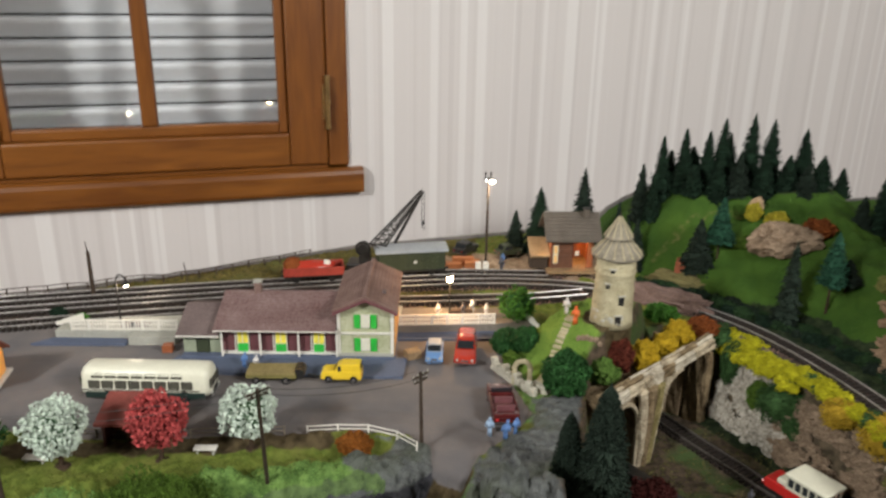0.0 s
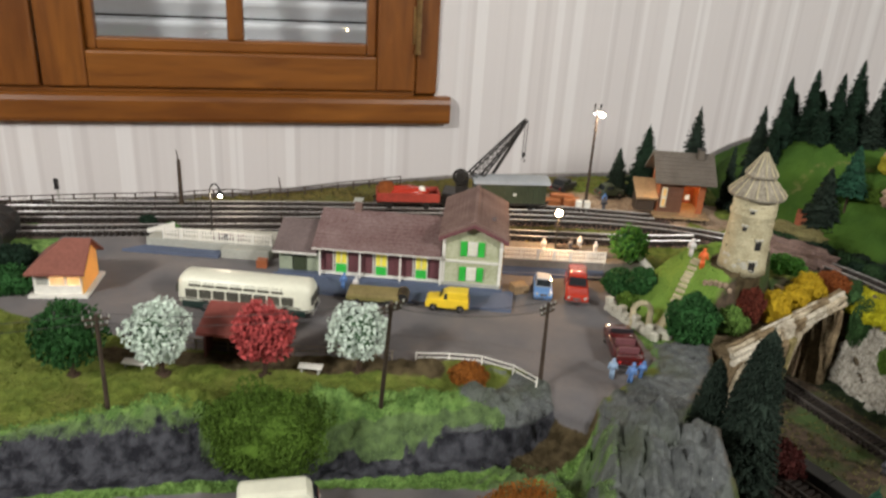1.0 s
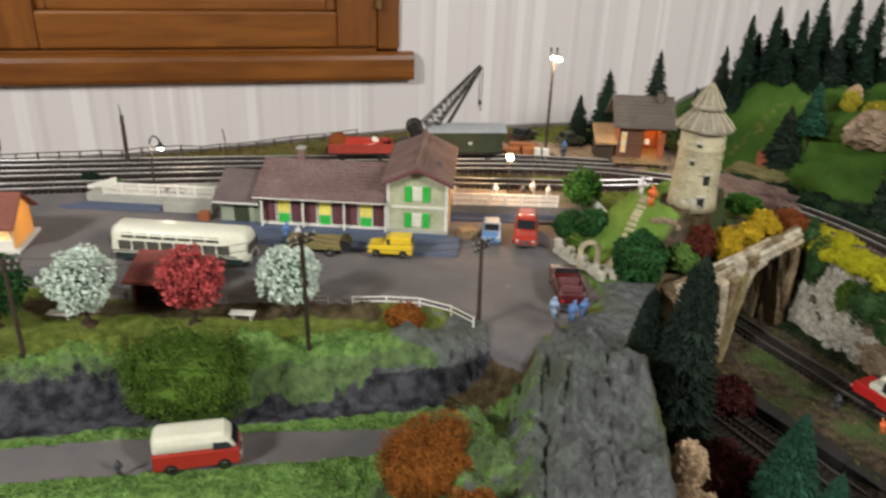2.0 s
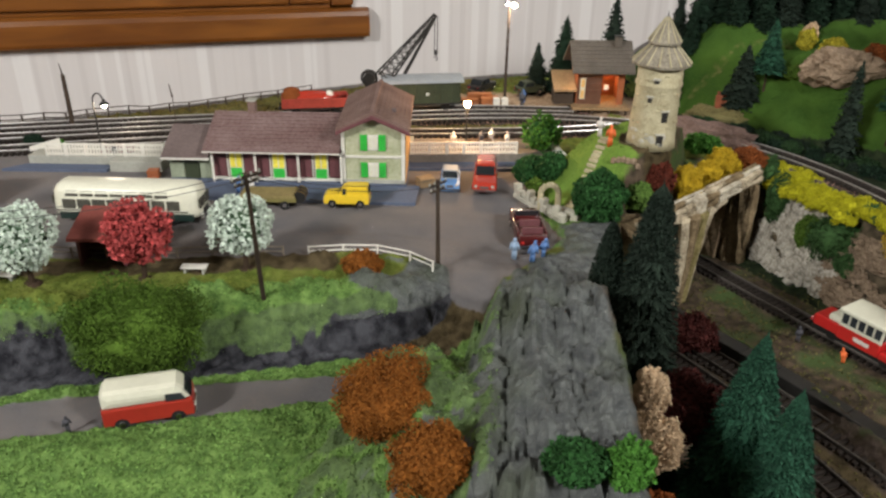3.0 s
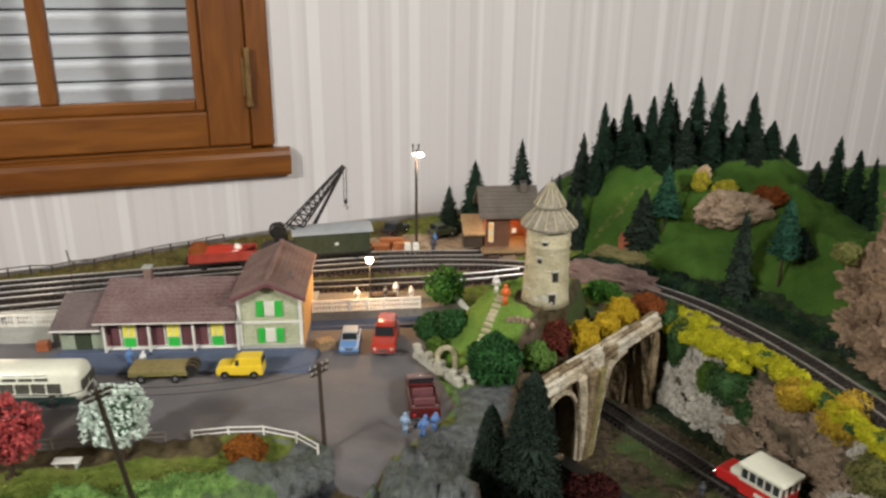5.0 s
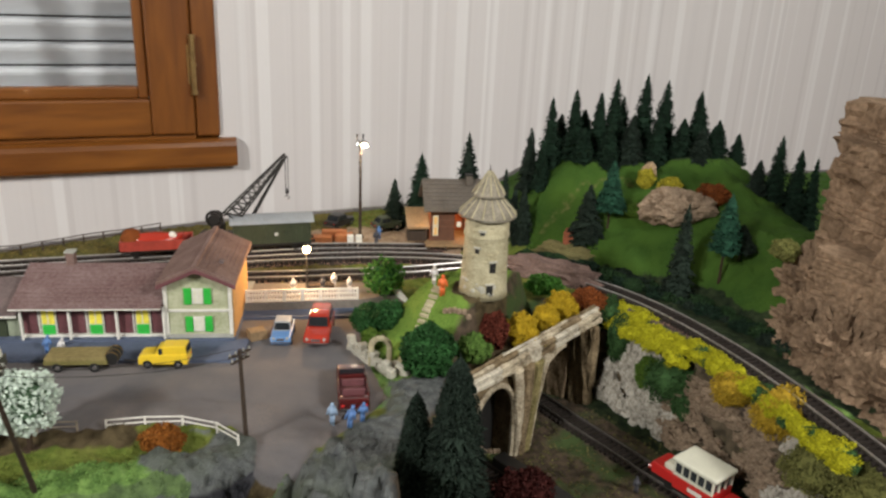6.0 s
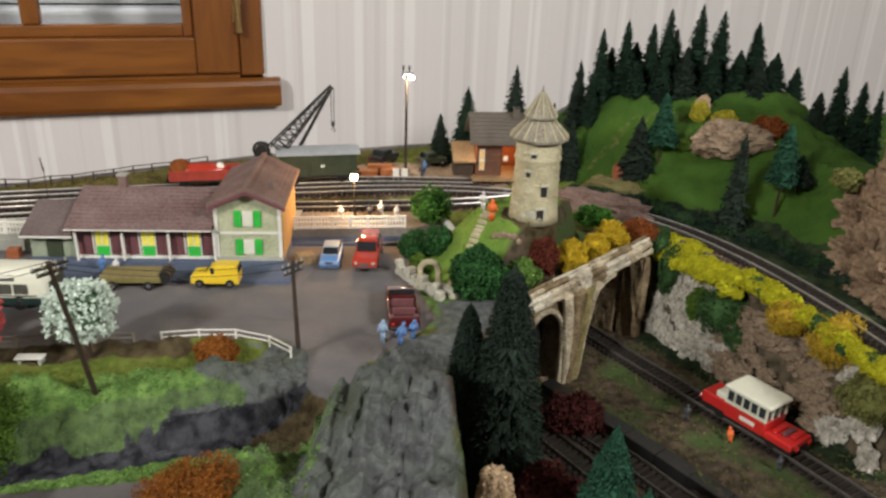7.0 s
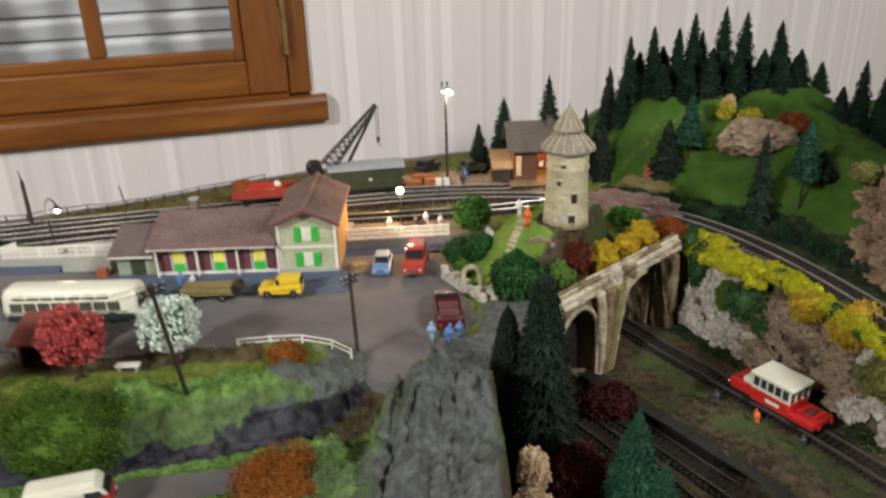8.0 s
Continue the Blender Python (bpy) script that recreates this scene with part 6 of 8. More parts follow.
# ---- small buildings ----
def hut():
    c = thing("ticket_hut", (-0.404, 0.669, 0.0), 14, "small lit yellow kiosk with white counter and brown roof", "hut")
    c.scale = (1, 1.2, 0.93)
    bm = BM()
    box(bm, (0, 0, 0.0012), (0.050, 0.044, 0.0030))
    part("base", bm, WHITE, c)
    for name, cc, s, m_ in (("side_wall", (0.0200, 0.0, 0.0150), (0.0016, 0.036, 0.026), HUT_YELLOW), ("side_wall", (-0.0200, 0.0, 0.0150), (0.0016, 0.036, 0.026), WHITE),
                            ("back_wall", (0, 0.0172, 0.0150), (0.0384, 0.0016, 0.026), HUT_YELLOW), ("counter", (0, -0.0172, 0.0065), (0.0384, 0.0020, 0.0090), WHITE)):
        bm = BM()
        box(bm, cc, s)
        part(name, bm, m_, c)
    bm = BM()
    prism(bm, [(-0.0180, 0.0280), (0.0180, 0.0280), (0.0, 0.0470)], 0.0192, 0.0208, Matrix(((0, 1, 0, 0), (1, 0, 0, 0), (0, 0, 1, 0), (0, 0, 0, 1))))
    part("gable", bm, HUT_YELLOW, c)
    # roof hipped at one end
    bm = BM()
    for dz in (0.0, 0.0025):
        for x, y, z in ((-0.0245, -0.0245, 0.0245), (0.0250, -0.0245, 0.0245), (0.0250, 0.0, 0.0480), (0.0020, 0.0, 0.0480), (-0.0245, 0.0245, 0.0245), (0.0250, 0.0245, 0.0245)):
            bm.verts.new((x, y, z + dz))
    bm.verts.ensure_lookup_table()
    q = bm.verts
    for k in (0, 6):
        for f in ((0, 1, 2, 3), (3, 2, 5, 4), (0, 3, 4)):
            bm.faces.new([q[i + k] for i in f])
    for i, j in ((0, 1), (1, 2), (2, 5), (5, 4), (4, 0)):
        bm.faces.new((q[i], q[j], q[j + 6], q[i + 6]))
    bmesh.ops.recalc_face_normals(bm, faces=bm.faces[:])
    part("roof", bm, HUT_ROOF, c, "brown-red hipped roof")
    for x in (-0.0192, -0.0080, 0.0060, 0.0192):
        bm = BM()
        box(bm, (x, -0.0172, 0.0190), (0.0016, 0.0016, 0.0180))
        part("post", bm, WHITE, c)
    bm = BM()
    box(bm, (-0.0136, -0.0166, 0.0150), (0.0100, 0.0010, 0.0240))
    part("door", bm, CONCRETE, c)
    bm = BM()
    box(bm, (0, -0.0176, 0.0275), (0.0400, 0.0016, 0.0020))
    part("beam", bm, WHITE, c)
    bulb("bulb", (0.004, 0.003, 0.0310), 0.0016, BULB_WARM, c, "small warm bulb")
    lamp("hut_light", "POINT", Matrix.Translation((-0.403, 0.669, 0.0240)), 0.018, (1.0, 0.70, 0.36), 0.003)


hut()


def kiosk():
    c = thing("bus_shelter", (-0.2200, 0.5930, 0.0), 4, "low brown shelter with red-brown roof under the trees", "shelter")
    for x in (-0.0160, 0.0160):
        bm = BM()
        box(bm, (x, 0, 0.0125), (0.0020, 0.024, 0.025))
        part("side_wall", bm, MAROON_PAINT, c)
    bm = BM()
    box(bm, (0, 0.0115, 0.0135), (0.032, 0.0020, 0.027))
    part("back_wall", bm, MAROON_PAINT, c)
    bm = BM()
    box(bm, (0, 0.006, 0.0080), (0.030, 0.0070, 0.0016))
    part("bench_board", bm, TAN_WOOD, c)
    bm = BM()
    prism(bm, [(-0.0180, 0.0225), (-0.0180, 0.0250), (0.0180, 0.0350), (0.0180, 0.0325)], -0.0205, 0.0205, Matrix(((0, 1, 0, 0), (1, 0, 0, 0), (0, 0, 1, 0), (0, 0, 0, 1))))
    part("roof", bm, mat("shelter_red_roof", (0.19, 0.055, 0.045), 0.7, 0.2, 400, 60, 0.15), c)


kiosk()


def chalet():
    c = thing("timber_chalet", (0.186, 1.038, 0.0), 5, "orange timber chalet with grey shingle roof, lit inside, on a deck", "building")
    along = Matrix(((0, 1, 0, 0), (1, 0, 0, 0), (0, 0, 1, 0), (0, 0, 0, 1)))

    def b(name, cc, s, m_, parent=c, label=""):
        bm = BM()
        box(bm, cc, s)
        return part(name, bm, m_, parent, label)

    b("deck", (0.0, -0.006, 0.0075), (0.068, 0.062, 0.0030), TAN_WOOD)
    for x in (-0.03, -0.01, 0.01, 0.03):
        for y in (-0.034, 0.020):
            b("deck_post", (x, y, 0.0030), (0.0030, 0.0030, 0.0080), TIMBER)
    b("back_wall", (0.0, 0.0210, 0.0305), (0.056, 0.0020, 0.043), ORANGE_WALL)
    for x in (-0.0275, 0.0275):
        b("side_wall", (x, 0.0, 0.0305), (0.0020, 0.040, 0.043), ORANGE_WALL)
        bm = BM()
        prism(bm, [(-0.0200, 0.0520), (0.0220, 0.0520), (0.0020, 0.0745)], x - 0.001, x + 0.001, along)
        part("gable", bm, ORANGE_WALL, c)
    b("front_wall", (-0.0130, -0.0200, 0.0305), (0.029, 0.0020, 0.043), CHALET_DARK)
    b("front_wall", (0.0240, -0.0200, 0.0305), (0.0070, 0.0020, 0.043), ORANGE_WALL)
    b("lintel", (0.010, -0.0200, 0.0475), (0.0180, 0.0020, 0.0090), ORANGE_WALL)
    w = b("window", (-0.0215, -0.0215, 0.0280), (0.0062, 0.0014, 0.0250), CREAM, label="pale framed window")
    for z in (0.0215, 0.0345):
        b("pane", (-0.0215, -0.0224, z), (0.0040, 0.0006, 0.0095), HUT_YELLOW, w)
    for z in (0.0250, 0.0330, 0.0410):
        b("log", (-0.0080, -0.0214, z), (0.0180, 0.0014, 0.0034), CHALET_DARK)
    b("sign", (0.0065, -0.0222, 0.0300), (0.0050, 0.0010, 0.0060), WHITE).rotation_euler = (0, 0, 0)
    b("beam", (0.0, -0.0270, 0.0505), (0.062, 0.0024, 0.0030), ORANGE_WALL)
    for y0, z0 in ((-0.0320, 0.0480), (0.0360, 0.0480)):
        bm = BM()
        s = 1 if y0 > 0 else -1
        prism(bm, [(0.0020, 0.0765), (0.0020, 0.0800), (y0, z0 + 0.0030), (y0, z0)], -0.0370, 0.0370, along)
        r = part("roof", bm, SLATE, c, "grey shingle roof slope")
        for k in range(8):
            t = (k + 0.6) / 8
            bm = BM()
            box(bm, (0, 0.0020 + (y0 - 0.0020) * t, 0.0800 + (z0 + 0.0030 - 0.0800) * t + 0.0002), (0.0735, 0.0012, 0.0008))
            part("shingle_course", bm, SLATE, r)
    ch = b("chimney", (0.0190, -0.0050, 0.0800), (0.0070, 0.0070, 0.0120), SLATE)
    b("chimney_cap", (0.0190, -0.0050, 0.0866), (0.0086, 0.0086, 0.0014), BLACK, ch)
    # lean-to
    b("lean_to_wall", (-0.0430, -0.010, 0.0180), (0.0230, 0.020, 0.020), TIMBER)
    bm = BM()
    prism(bm, [(-0.026, 0.0250), (-0.026, 0.0275), (0.008, 0.0430), (0.008, 0.0405)], -0.0560, -0.0290, along)
    part("lean_to_roof", bm, TAN_WOOD, c, "tan lean-to roof")
    bulb("bulb", (0.012, 0.004, 0.0440), 0.0016, BULB_WARM, c, "small warm bulb")
    lamp("chalet_light", "POINT", Matrix.Translation((0.197, 1.035, 0.0380)), 0.030, (1.0, 0.48, 0.16), 0.003)
    # small warm fill added before the chalet, without any lamp part
    lamp("chalet_front_fill", "POINT", Matrix.Translation((0.150, 1.008, 0.0360)), 0.006, (1.0, 0.55, 0.22), 0.003)


chalet()


def tower():
    z0 = 0.0530
    c = thing("round_tower", (0.1985, 0.7585, z0), 0, "pale stone round tower with a two-tier thatched cone roof", "tower")
    random.seed(11)
    bm = BM()
    prof = [(0.0212, -0.004), (0.0205, 0.004), (0.0196, 0.020), (0.0188, 0.040), (0.0186, 0.0485), (0.0196, 0.0500), (0.0196, 0.0520), (0.0186, 0.0535), (0.0184, 0.0680)]
    lathe(bm, prof, 36, 0.018)
    part("wall", bm, STONE_PALE, c, "pale yellow rough stone wall", True)
    for k in range(46):
        w, z = random.uniform(3.2, 6.2), random.uniform(0.002, 0.063)
        r = 0.0204 - 0.0020 * z / 0.066
        bm = BM()
        m_ = Matrix.Rotation(w, 4, "Z") @ Matrix.Translation((r, 0, z))
        box(bm, (0, 0, 0), (0.0012, random.uniform(0.0025, 0.0048), random.uniform(0.0014, 0.0024)), m_, 0.0003)
        part("stone", bm, STONE_PALE, c)
    for k in range(9):
        w, z = random.uniform(3.6, 5.3), random.uniform(0.0, 0.012)
        bm = BM()
        lump(bm, (-0.0006, 0, 0), (0.0010, random.uniform(0.003, 0.006), random.uniform(0.002, 0.004)), 0.3, 2.0, 2, k, Matrix.Rotation(w, 4, "Z") @ Matrix.Translation((0.0202, 0, z)))
        part("whitewash", bm, STONE_WHITE, c, "", True)
    for w, z, sy, sz in ((-1.32, 0.0260, 0.0050, 0.0090), (-1.42, 0.0055, 0.0058, 0.0100), (-2.05, 0.0400, 0.0034, 0.0042), (-1.86, 0.0555, 0.0040, 0.0030)):
        bm = BM()
        box(bm, (0, 0, 0), (0.0022, sy, sz), Matrix.Rotation(w, 4, "Z") @ Matrix.Translation((0.0196 - 0.0016 * z / 0.066, 0, z)))
        o = part("opening", bm, DARK, c, "dark window opening")
        bm = BM()
        box(bm, (0, 0, 0), (0.0030, sy + 0.0024, 0.0016), Matrix.Rotation(w, 4, "Z") @ Matrix.Translation((0.0198 - 0.0016 * z / 0.066, 0, z + sz / 2 + 0.0006)))
        part("lintel", bm, STONE_WHITE, o)
    bm = BM()
    lathe(bm, [(0.0186, 0.0680), (0.0240, 0.0668), (0.0244, 0.0686), (0.0178, 0.0760), (0.0112, 0.0822), (0.0100, 0.0828)], 28, 0.028)
    lower = part("lower_roof", bm, THATCH, c, "grey-brown thatched skirt roof")
    bm = BM()
    lathe(bm, [(0.0092, 0.0805), (0.0092, 0.0875), (0.0092, 0.0885)], 20, 0.01)
    part("turret", bm, STONE_PALE, c)
    bm = BM()
    lathe(bm, [(0.0092, 0.0862), (0.0134, 0.0840), (0.0136, 0.0856), (0.0092, 0.0922), (0.0046, 0.1000), (0.0014, 0.1050)], 22, 0.035)
    upper = part("upper_roof", bm, THATCH, c, "pointed thatched cap")
    for owner, n, r0, z0_, r1, z1 in ((lower, 16, 0.0245, 0.0690, 0.0114, 0.0828), (upper, 11, 0.0137, 0.0860, 0.0016, 0.1047)):
        for k in range(n):
            w = 2 * math.pi * (k + 0.3) / n
            bm = BM()
            rod(bm, (r0 * math.cos(w), r0 * math.sin(w), z0_), (r1 * math.cos(w), r1 * math.sin(w), z1), 0.0008, 0.0005, 5)
            part("rib", bm, STONE_PALE, owner)
    bm = BM()
    rod(bm, (0, 0, 0.104), (0, 0, 0.1098), 0.0007, 0.0002, 6)
    part("finial", bm, TIMBER, c)


tower()


def stone_bridge():
    at = (0.183, 0.676, 0.0)
    c = thing("stone_bridge", at, 46.6, "weathered carved stone arch bridge over the cutting tracks", "bridge")
    L, B = 0.193, -0.0935
    bm = BM()

    def arch(x0, x1, spring, top):
        n = 14
        return [(x0, B)] + [((x0 + x1) / 2 - (x1 - x0) / 2 * math.cos(math.pi * k / n), spring + (top - spring) * math.sin(math.pi * k / n)) for k in range(n + 1)] + [(x1, B)]

    def weathered(name, bm, material, label="", amount=0.0012):
        """Roughens a part so that no edge runs true."""
        for v in bm.verts:
            p = v.co * 210
            v.co += Vector((noise.noise(p), noise.noise(p + Vector((9, 4, 1))), noise.noise(p + Vector((3, 8, 5))))) * amount
        return part(name, bm, material, c, label)

    arches = ((0.004, 0.064, -0.050, -0.012),)
    half = [(0.092, B)] + [(0.140 - 0.048 * math.cos(math.pi * k / 16), -0.050 + 0.041 * math.sin(math.pi * k / 16)) for k in range(9)] + [(0.185, -0.0085), (0.187, B)]
    outline = [(0.0, B)] + arch(*arches[0]) + half + [(L, B), (L, -0.004), (0.0, -0.004)]
    prism(bm, outline, 0.0, 0.020)
    wall = part("spandrel_wall", bm, BRIDGE_STONE, c)
    for pts in (arch(*arches[0]), half[:-2]):
        for p, q in zip(pts, pts[1:]):
            bm = BM()
            rod(bm, (p[0], -0.001, p[1]), (q[0], -0.001, q[1]), 0.0026, 0.0024, 6)
            part("arch_stone", bm, BRIDGE_PALE, wall)
    # flared pier: a mossy shaft between two pale ribs
    for x0, x1, r, m_ in ((0.0675, 0.0560, 0.0036, BRIDGE_PALE), (0.0735, 0.0690, 0.0052, BRIDGE_STONE), (0.0815, 0.0835, 0.0056, BRIDGE_MOSS), (0.0885, 0.1010, 0.0034, BRIDGE_PALE)):
        bm = BM()
        steps = 9
        way = [Vector((x0 + (x1 - x0) * (k / steps) ** 3, -0.003 - 0.004 * (k / steps), B + (-0.002 - B) * k / steps)) for k in range(steps + 1)]
        for k, (p, q) in enumerate(zip(way, way[1:])):
            rod(bm, p, q, r * (1 + 0.05 * k), r * (1 + 0.05 * (k + 1)), 8)
        weathered("pier_rib", bm, m_, "", 0.0010)
    bm = BM()
    box(bm, (L / 2, 0.022, -0.0020), (L + 0.006, 0.046, 0.0060), bevel=0.0010)
    part("deck", bm, BRIDGE_STONE, c)
    # parapet of long, split and bleached courses, with a cap on the pier
    for z, y, r, n in ((0.0052, -0.0035, 0.0034, 5), (0.0098, -0.0010, 0.0026, 6), (-0.0006, -0.0050, 0.0026, 5), (0.0118, 0.0024, 0.0018, 4)):
        for k in range(n):
            a, b_ = k / n * (L + 0.008) - 0.005, (k + 0.98) / n * (L + 0.008) - 0.005
            bm = BM()
            way = [Vector((a + (b_ - a) * i / 4, y + random.uniform(-0.0007, 0.0007), z + random.uniform(-0.0006, 0.0006))) for i in range(5)]
            for p, q in zip(way, way[1:]):
                rod(bm, p, q + (q - p) * 0.02, r * random.uniform(0.85, 1.1), r * random.uniform(0.85, 1.1), 6)
            weathered("parapet_stone", bm, (BRIDGE_PALE, BRIDGE_STONE, BRIDGE_WHITE)[(k + n) % 3], "", 0.0008)
    bm = BM()
    box(bm, (0.0825, -0.0045, 0.0035), (0.0150, 0.0100, 0.0150), bevel=0.0025)
    bmesh.ops.subdivide_edges(bm, edges=bm.edges[:], cuts=2, use_grid_fill=True)
    weathered("pier_cap", bm, BRIDGE_WHITE, "bleached stone cap over the pier", 0.0018)
    # the passage: its lightened far wall and a black sheet painting the dark beyond
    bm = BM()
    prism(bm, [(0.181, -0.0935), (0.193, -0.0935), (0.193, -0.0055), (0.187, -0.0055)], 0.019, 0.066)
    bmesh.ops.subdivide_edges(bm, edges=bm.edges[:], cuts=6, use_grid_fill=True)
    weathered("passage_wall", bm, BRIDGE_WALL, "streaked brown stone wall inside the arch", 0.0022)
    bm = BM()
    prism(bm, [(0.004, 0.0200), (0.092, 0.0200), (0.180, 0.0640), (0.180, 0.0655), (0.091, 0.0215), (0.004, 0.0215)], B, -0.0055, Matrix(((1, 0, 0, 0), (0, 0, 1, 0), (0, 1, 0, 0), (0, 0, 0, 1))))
    part("tunnel_dark_sheet", bm, DARK, c)
    bm = BM()
    box(bm, (L - 0.004, 0.004, -0.050), (0.012, 0.024, 0.088), bevel=0.003)
    bmesh.ops.subdivide_edges(bm, edges=bm.edges[:], cuts=5, use_grid_fill=True)
    weathered("abutment", bm, BRIDGE_STONE, "", 0.0030)


stone_bridge()


def old_steps():
    c = thing("stone_ruin", (0.105, 0.708, 0.0), 0, "pale stone ruin with a small arch and parapet beside the lawn", "ruin")
    random.seed(5)
    # parapet that runs down from the lawn
    for k in range(11):
        t = k / 10
        for row in range(2 if k % 3 else 3):
            bm = BM()
            box(bm, (0, 0, 0), (random.uniform(0.0050, 0.0070), random.uniform(0.0055, 0.0072), 0.0046), pose(-0.020 + 0.036 * t + random.uniform(-0.0008, 0.0008), 0.034 - 0.052 * t, 0.0022 + 0.0045 * row, random.uniform(-5, 5), random.uniform(-5, 5), -52 + random.uniform(-14, 14)), 0.0006)
            part("stone", bm, STONE_WHITE, c)
    for s in (-1, 1):
        bm = BM()
        box(bm, (0.006 + 0.0075 * s, 0.006, 0.008), (0.0045, 0.008, 0.018), bevel=0.001)
        part("pier", bm, STONE_PALE, c)
    for k in range(8):
        w0, w1 = math.pi * k / 8, math.pi * (k + 1) / 8
        bm = BM()
        rod(bm, (0.006 + 0.0078 * math.cos(w0), 0.006, 0.016 + 0.0085 * math.sin(w0)), (0.006 + 0.0078 * math.cos(w1), 0.006, 0.016 + 0.0085 * math.sin(w1)), 0.0026, n=6)
        part("arch_stone", bm, STONE_PALE, c)
    for k in range(7):
        t = k / 6
        for row in range(2):
            bm = BM()
            box(bm, (0, 0, 0), (0.0050, 0.0056, 0.0044), pose(0.018 + 0.010 * t, -0.004 - 0.012 * t, 0.0022 + 0.0042 * row, random.uniform(-5, 5), random.uniform(-5, 5), -40 + random.uniform(-16, 16)), 0.0006)
            part("stone", bm, STONE_WHITE, c)
    # stair up the mound
    for k in range(20):
        t = k / 19
        x, y = 0.018 + 0.036 * t, 0.000 + 0.050 * t
        bm = BM()
        box(bm, (0, 0, 0), (0.0036, 0.0085, 0.0030), pose(x, y, ground_z(0.105 + x, 0.708 + y) + 0.0010, 0, 0, 54), 0.0005)
        part("step", bm, STONE_PALE, c)


old_steps()


def low_wall(pts, label):
    c = thing("stone_wall", (*pts[0], 0), 0, label, "wall")
    line = curve_points(pts, 0.0042)
    for k, p in enumerate(line):
        bm = BM()
        z = ground_z(p.x, p.y)
        lump(bm, (p.x - pts[0][0], p.y - pts[0][1], z + 0.001), (0.0030, 0.0030, 0.0034), 0.2, 2.0, 1, k)
        part("stone", bm, BOULDER, c)


low_wall([(0.165, 0.735), (0.185, 0.727), (0.215, 0.728), (0.240, 0.745), (0.245, 0.765)], "low brown stone ring wall at the tower's foot")


# ---- small goods and figurines ----
def bench(x, y, turn):
    z = ground_z(x, y)
    c = thing("garden_bench", (x, y, z), turn, "small white park bench on the grass", "bench", "park benches")
    for k in range(3):
        bm = BM()
        box(bm, (0, -0.0026 + 0.0026 * k, 0.0052), (0.0185, 0.0022, 0.0011), bevel=0.0003)
        part("seat_slat", bm, WHITE, c)
    for sx in (-0.0065, 0.0065):
        bm = BM()
        box(bm, (sx, 0.001, 0.0024), (0.0014, 0.0075, 0.0050))
        part("leg", bm, CONCRETE, c)


bench(-0.281, 0.557, 2)
bench(-0.1505, 0.578, 4)
FIG = {"blue": mat("figurine_blue", (0.09, 0.19, 0.42), 0.6, 0.15), "orange": mat("figurine_orange", (0.70, 0.14, 0.03), 0.6, 0.15), "white": mat("figurine_white", (0.62, 0.60, 0.58), 0.6, 0.15),
       "dark": mat("figurine_dark", (0.05, 0.05, 0.06), 0.6, 0.2), "pale": mat("figurine_sky", (0.30, 0.42, 0.58), 0.6, 0.15)}


def figurine(x, y, z, tone, label, h=0.0195, bend=0.0):
    """A small painted doll, one plain mesh."""
    k = h / 0.0200
    bm = BM()
    side = 1 if int(x * 10000) % 2 else -1
    for s in (-1, 1):
        rod(bm, (s * 0.0014, 0.0006 * s * side, 0.0), (s * 0.0010, 0, 0.0092), 0.0011, 0.0014, 6)
        rod(bm, (s * 0.0028, 0, 0.0152), (s * 0.0036, -0.0016 * side * s, 0.0092), 0.0010, 0.0008, 6)
    rod(bm, (0, 0, 0.0086), (0, 0, 0.0158), 0.0022, 0.0029, 8)
    rod(bm, (0, 0, 0.0155), (0, 0, 0.0170), 0.0010, 0.0009, 6)
    lump(bm, (0, 0, 0.0183), (0.0016, 0.0017, 0.0019), 0.05, 2, 2, 1)
    for v in bm.verts:
        v.co = Vector((v.co.x * k, (v.co.y + bend * max(0.0, v.co.z - 0.008)) * k, v.co.z * k * (1 - 0.25 * abs(bend))))
    o = tagged(part("figurine", bm, FIG[tone], None, "", True), label, "figurine", "figurines")
    o.matrix_world = pose(x, y, z, 0, 0, (x * 7000) % 90 - 45)


for x, y, tone, label, bend in ((0.0800, 0.6215, "pale", "light blue model figurine standing on the road", 0), (0.0930, 0.6130, "blue", "blue model figurine crouching by the car", 0.5), (0.1015, 0.6200, "blue", "blue model figurine beside the dark red car", -0.2)):
    figurine(x, y, ground_z(x, y), tone, label, 0.0180, bend)
for x, y, tone, label in ((0.022, 0.840, "white", "white model figurine on the platform"), (0.050, 0.846, "dark", "dark model figurine on the platform"), (0.076, 0.846, "white", "white model figurine near the fence"), (0.060, 0.856, "white", "pale model figurine waiting on the platform")):
    figurine(x, y, 0.0105, tone, label, 0.0160)
figurine(0.1625, 0.7500, ground_z(0.1625, 0.7500), "orange", "orange model figurine on the mound path")
figurine(0.1560, 0.7720, ground_z(0.1560, 0.7720), "white", "pale model figurine near the tower", 0.018)
figurine(-0.162, 0.7200, 0.003, "blue", "blue model figurine by the station doors", 0.016, 0.4)
figurine(-0.150, 0.7190, 0.003, "white", "pale model figurine by the station doors", 0.014, 0.3)
figurine(0.096, 1.018, ground_z(0.096, 1.018), "dark", "dark model figurine in the yard")
figurine(0.098, 1.040, ground_z(0.098, 1.040), "blue", "violet-blue model figurine in the yard", 0.017)
figurine(0.353, 0.640, -0.0905, "orange", "orange model figurine beside the cutting track", 0.013, 0.8)
figurine(0.326, 0.668, -0.0905, "dark", "grey model figurine beside the cutting track", 0.015, 0.2)
figurine(0.378, 0.606, -0.0905, "dark", "dark model figurine beside the cutting track", 0.013, 0.4)
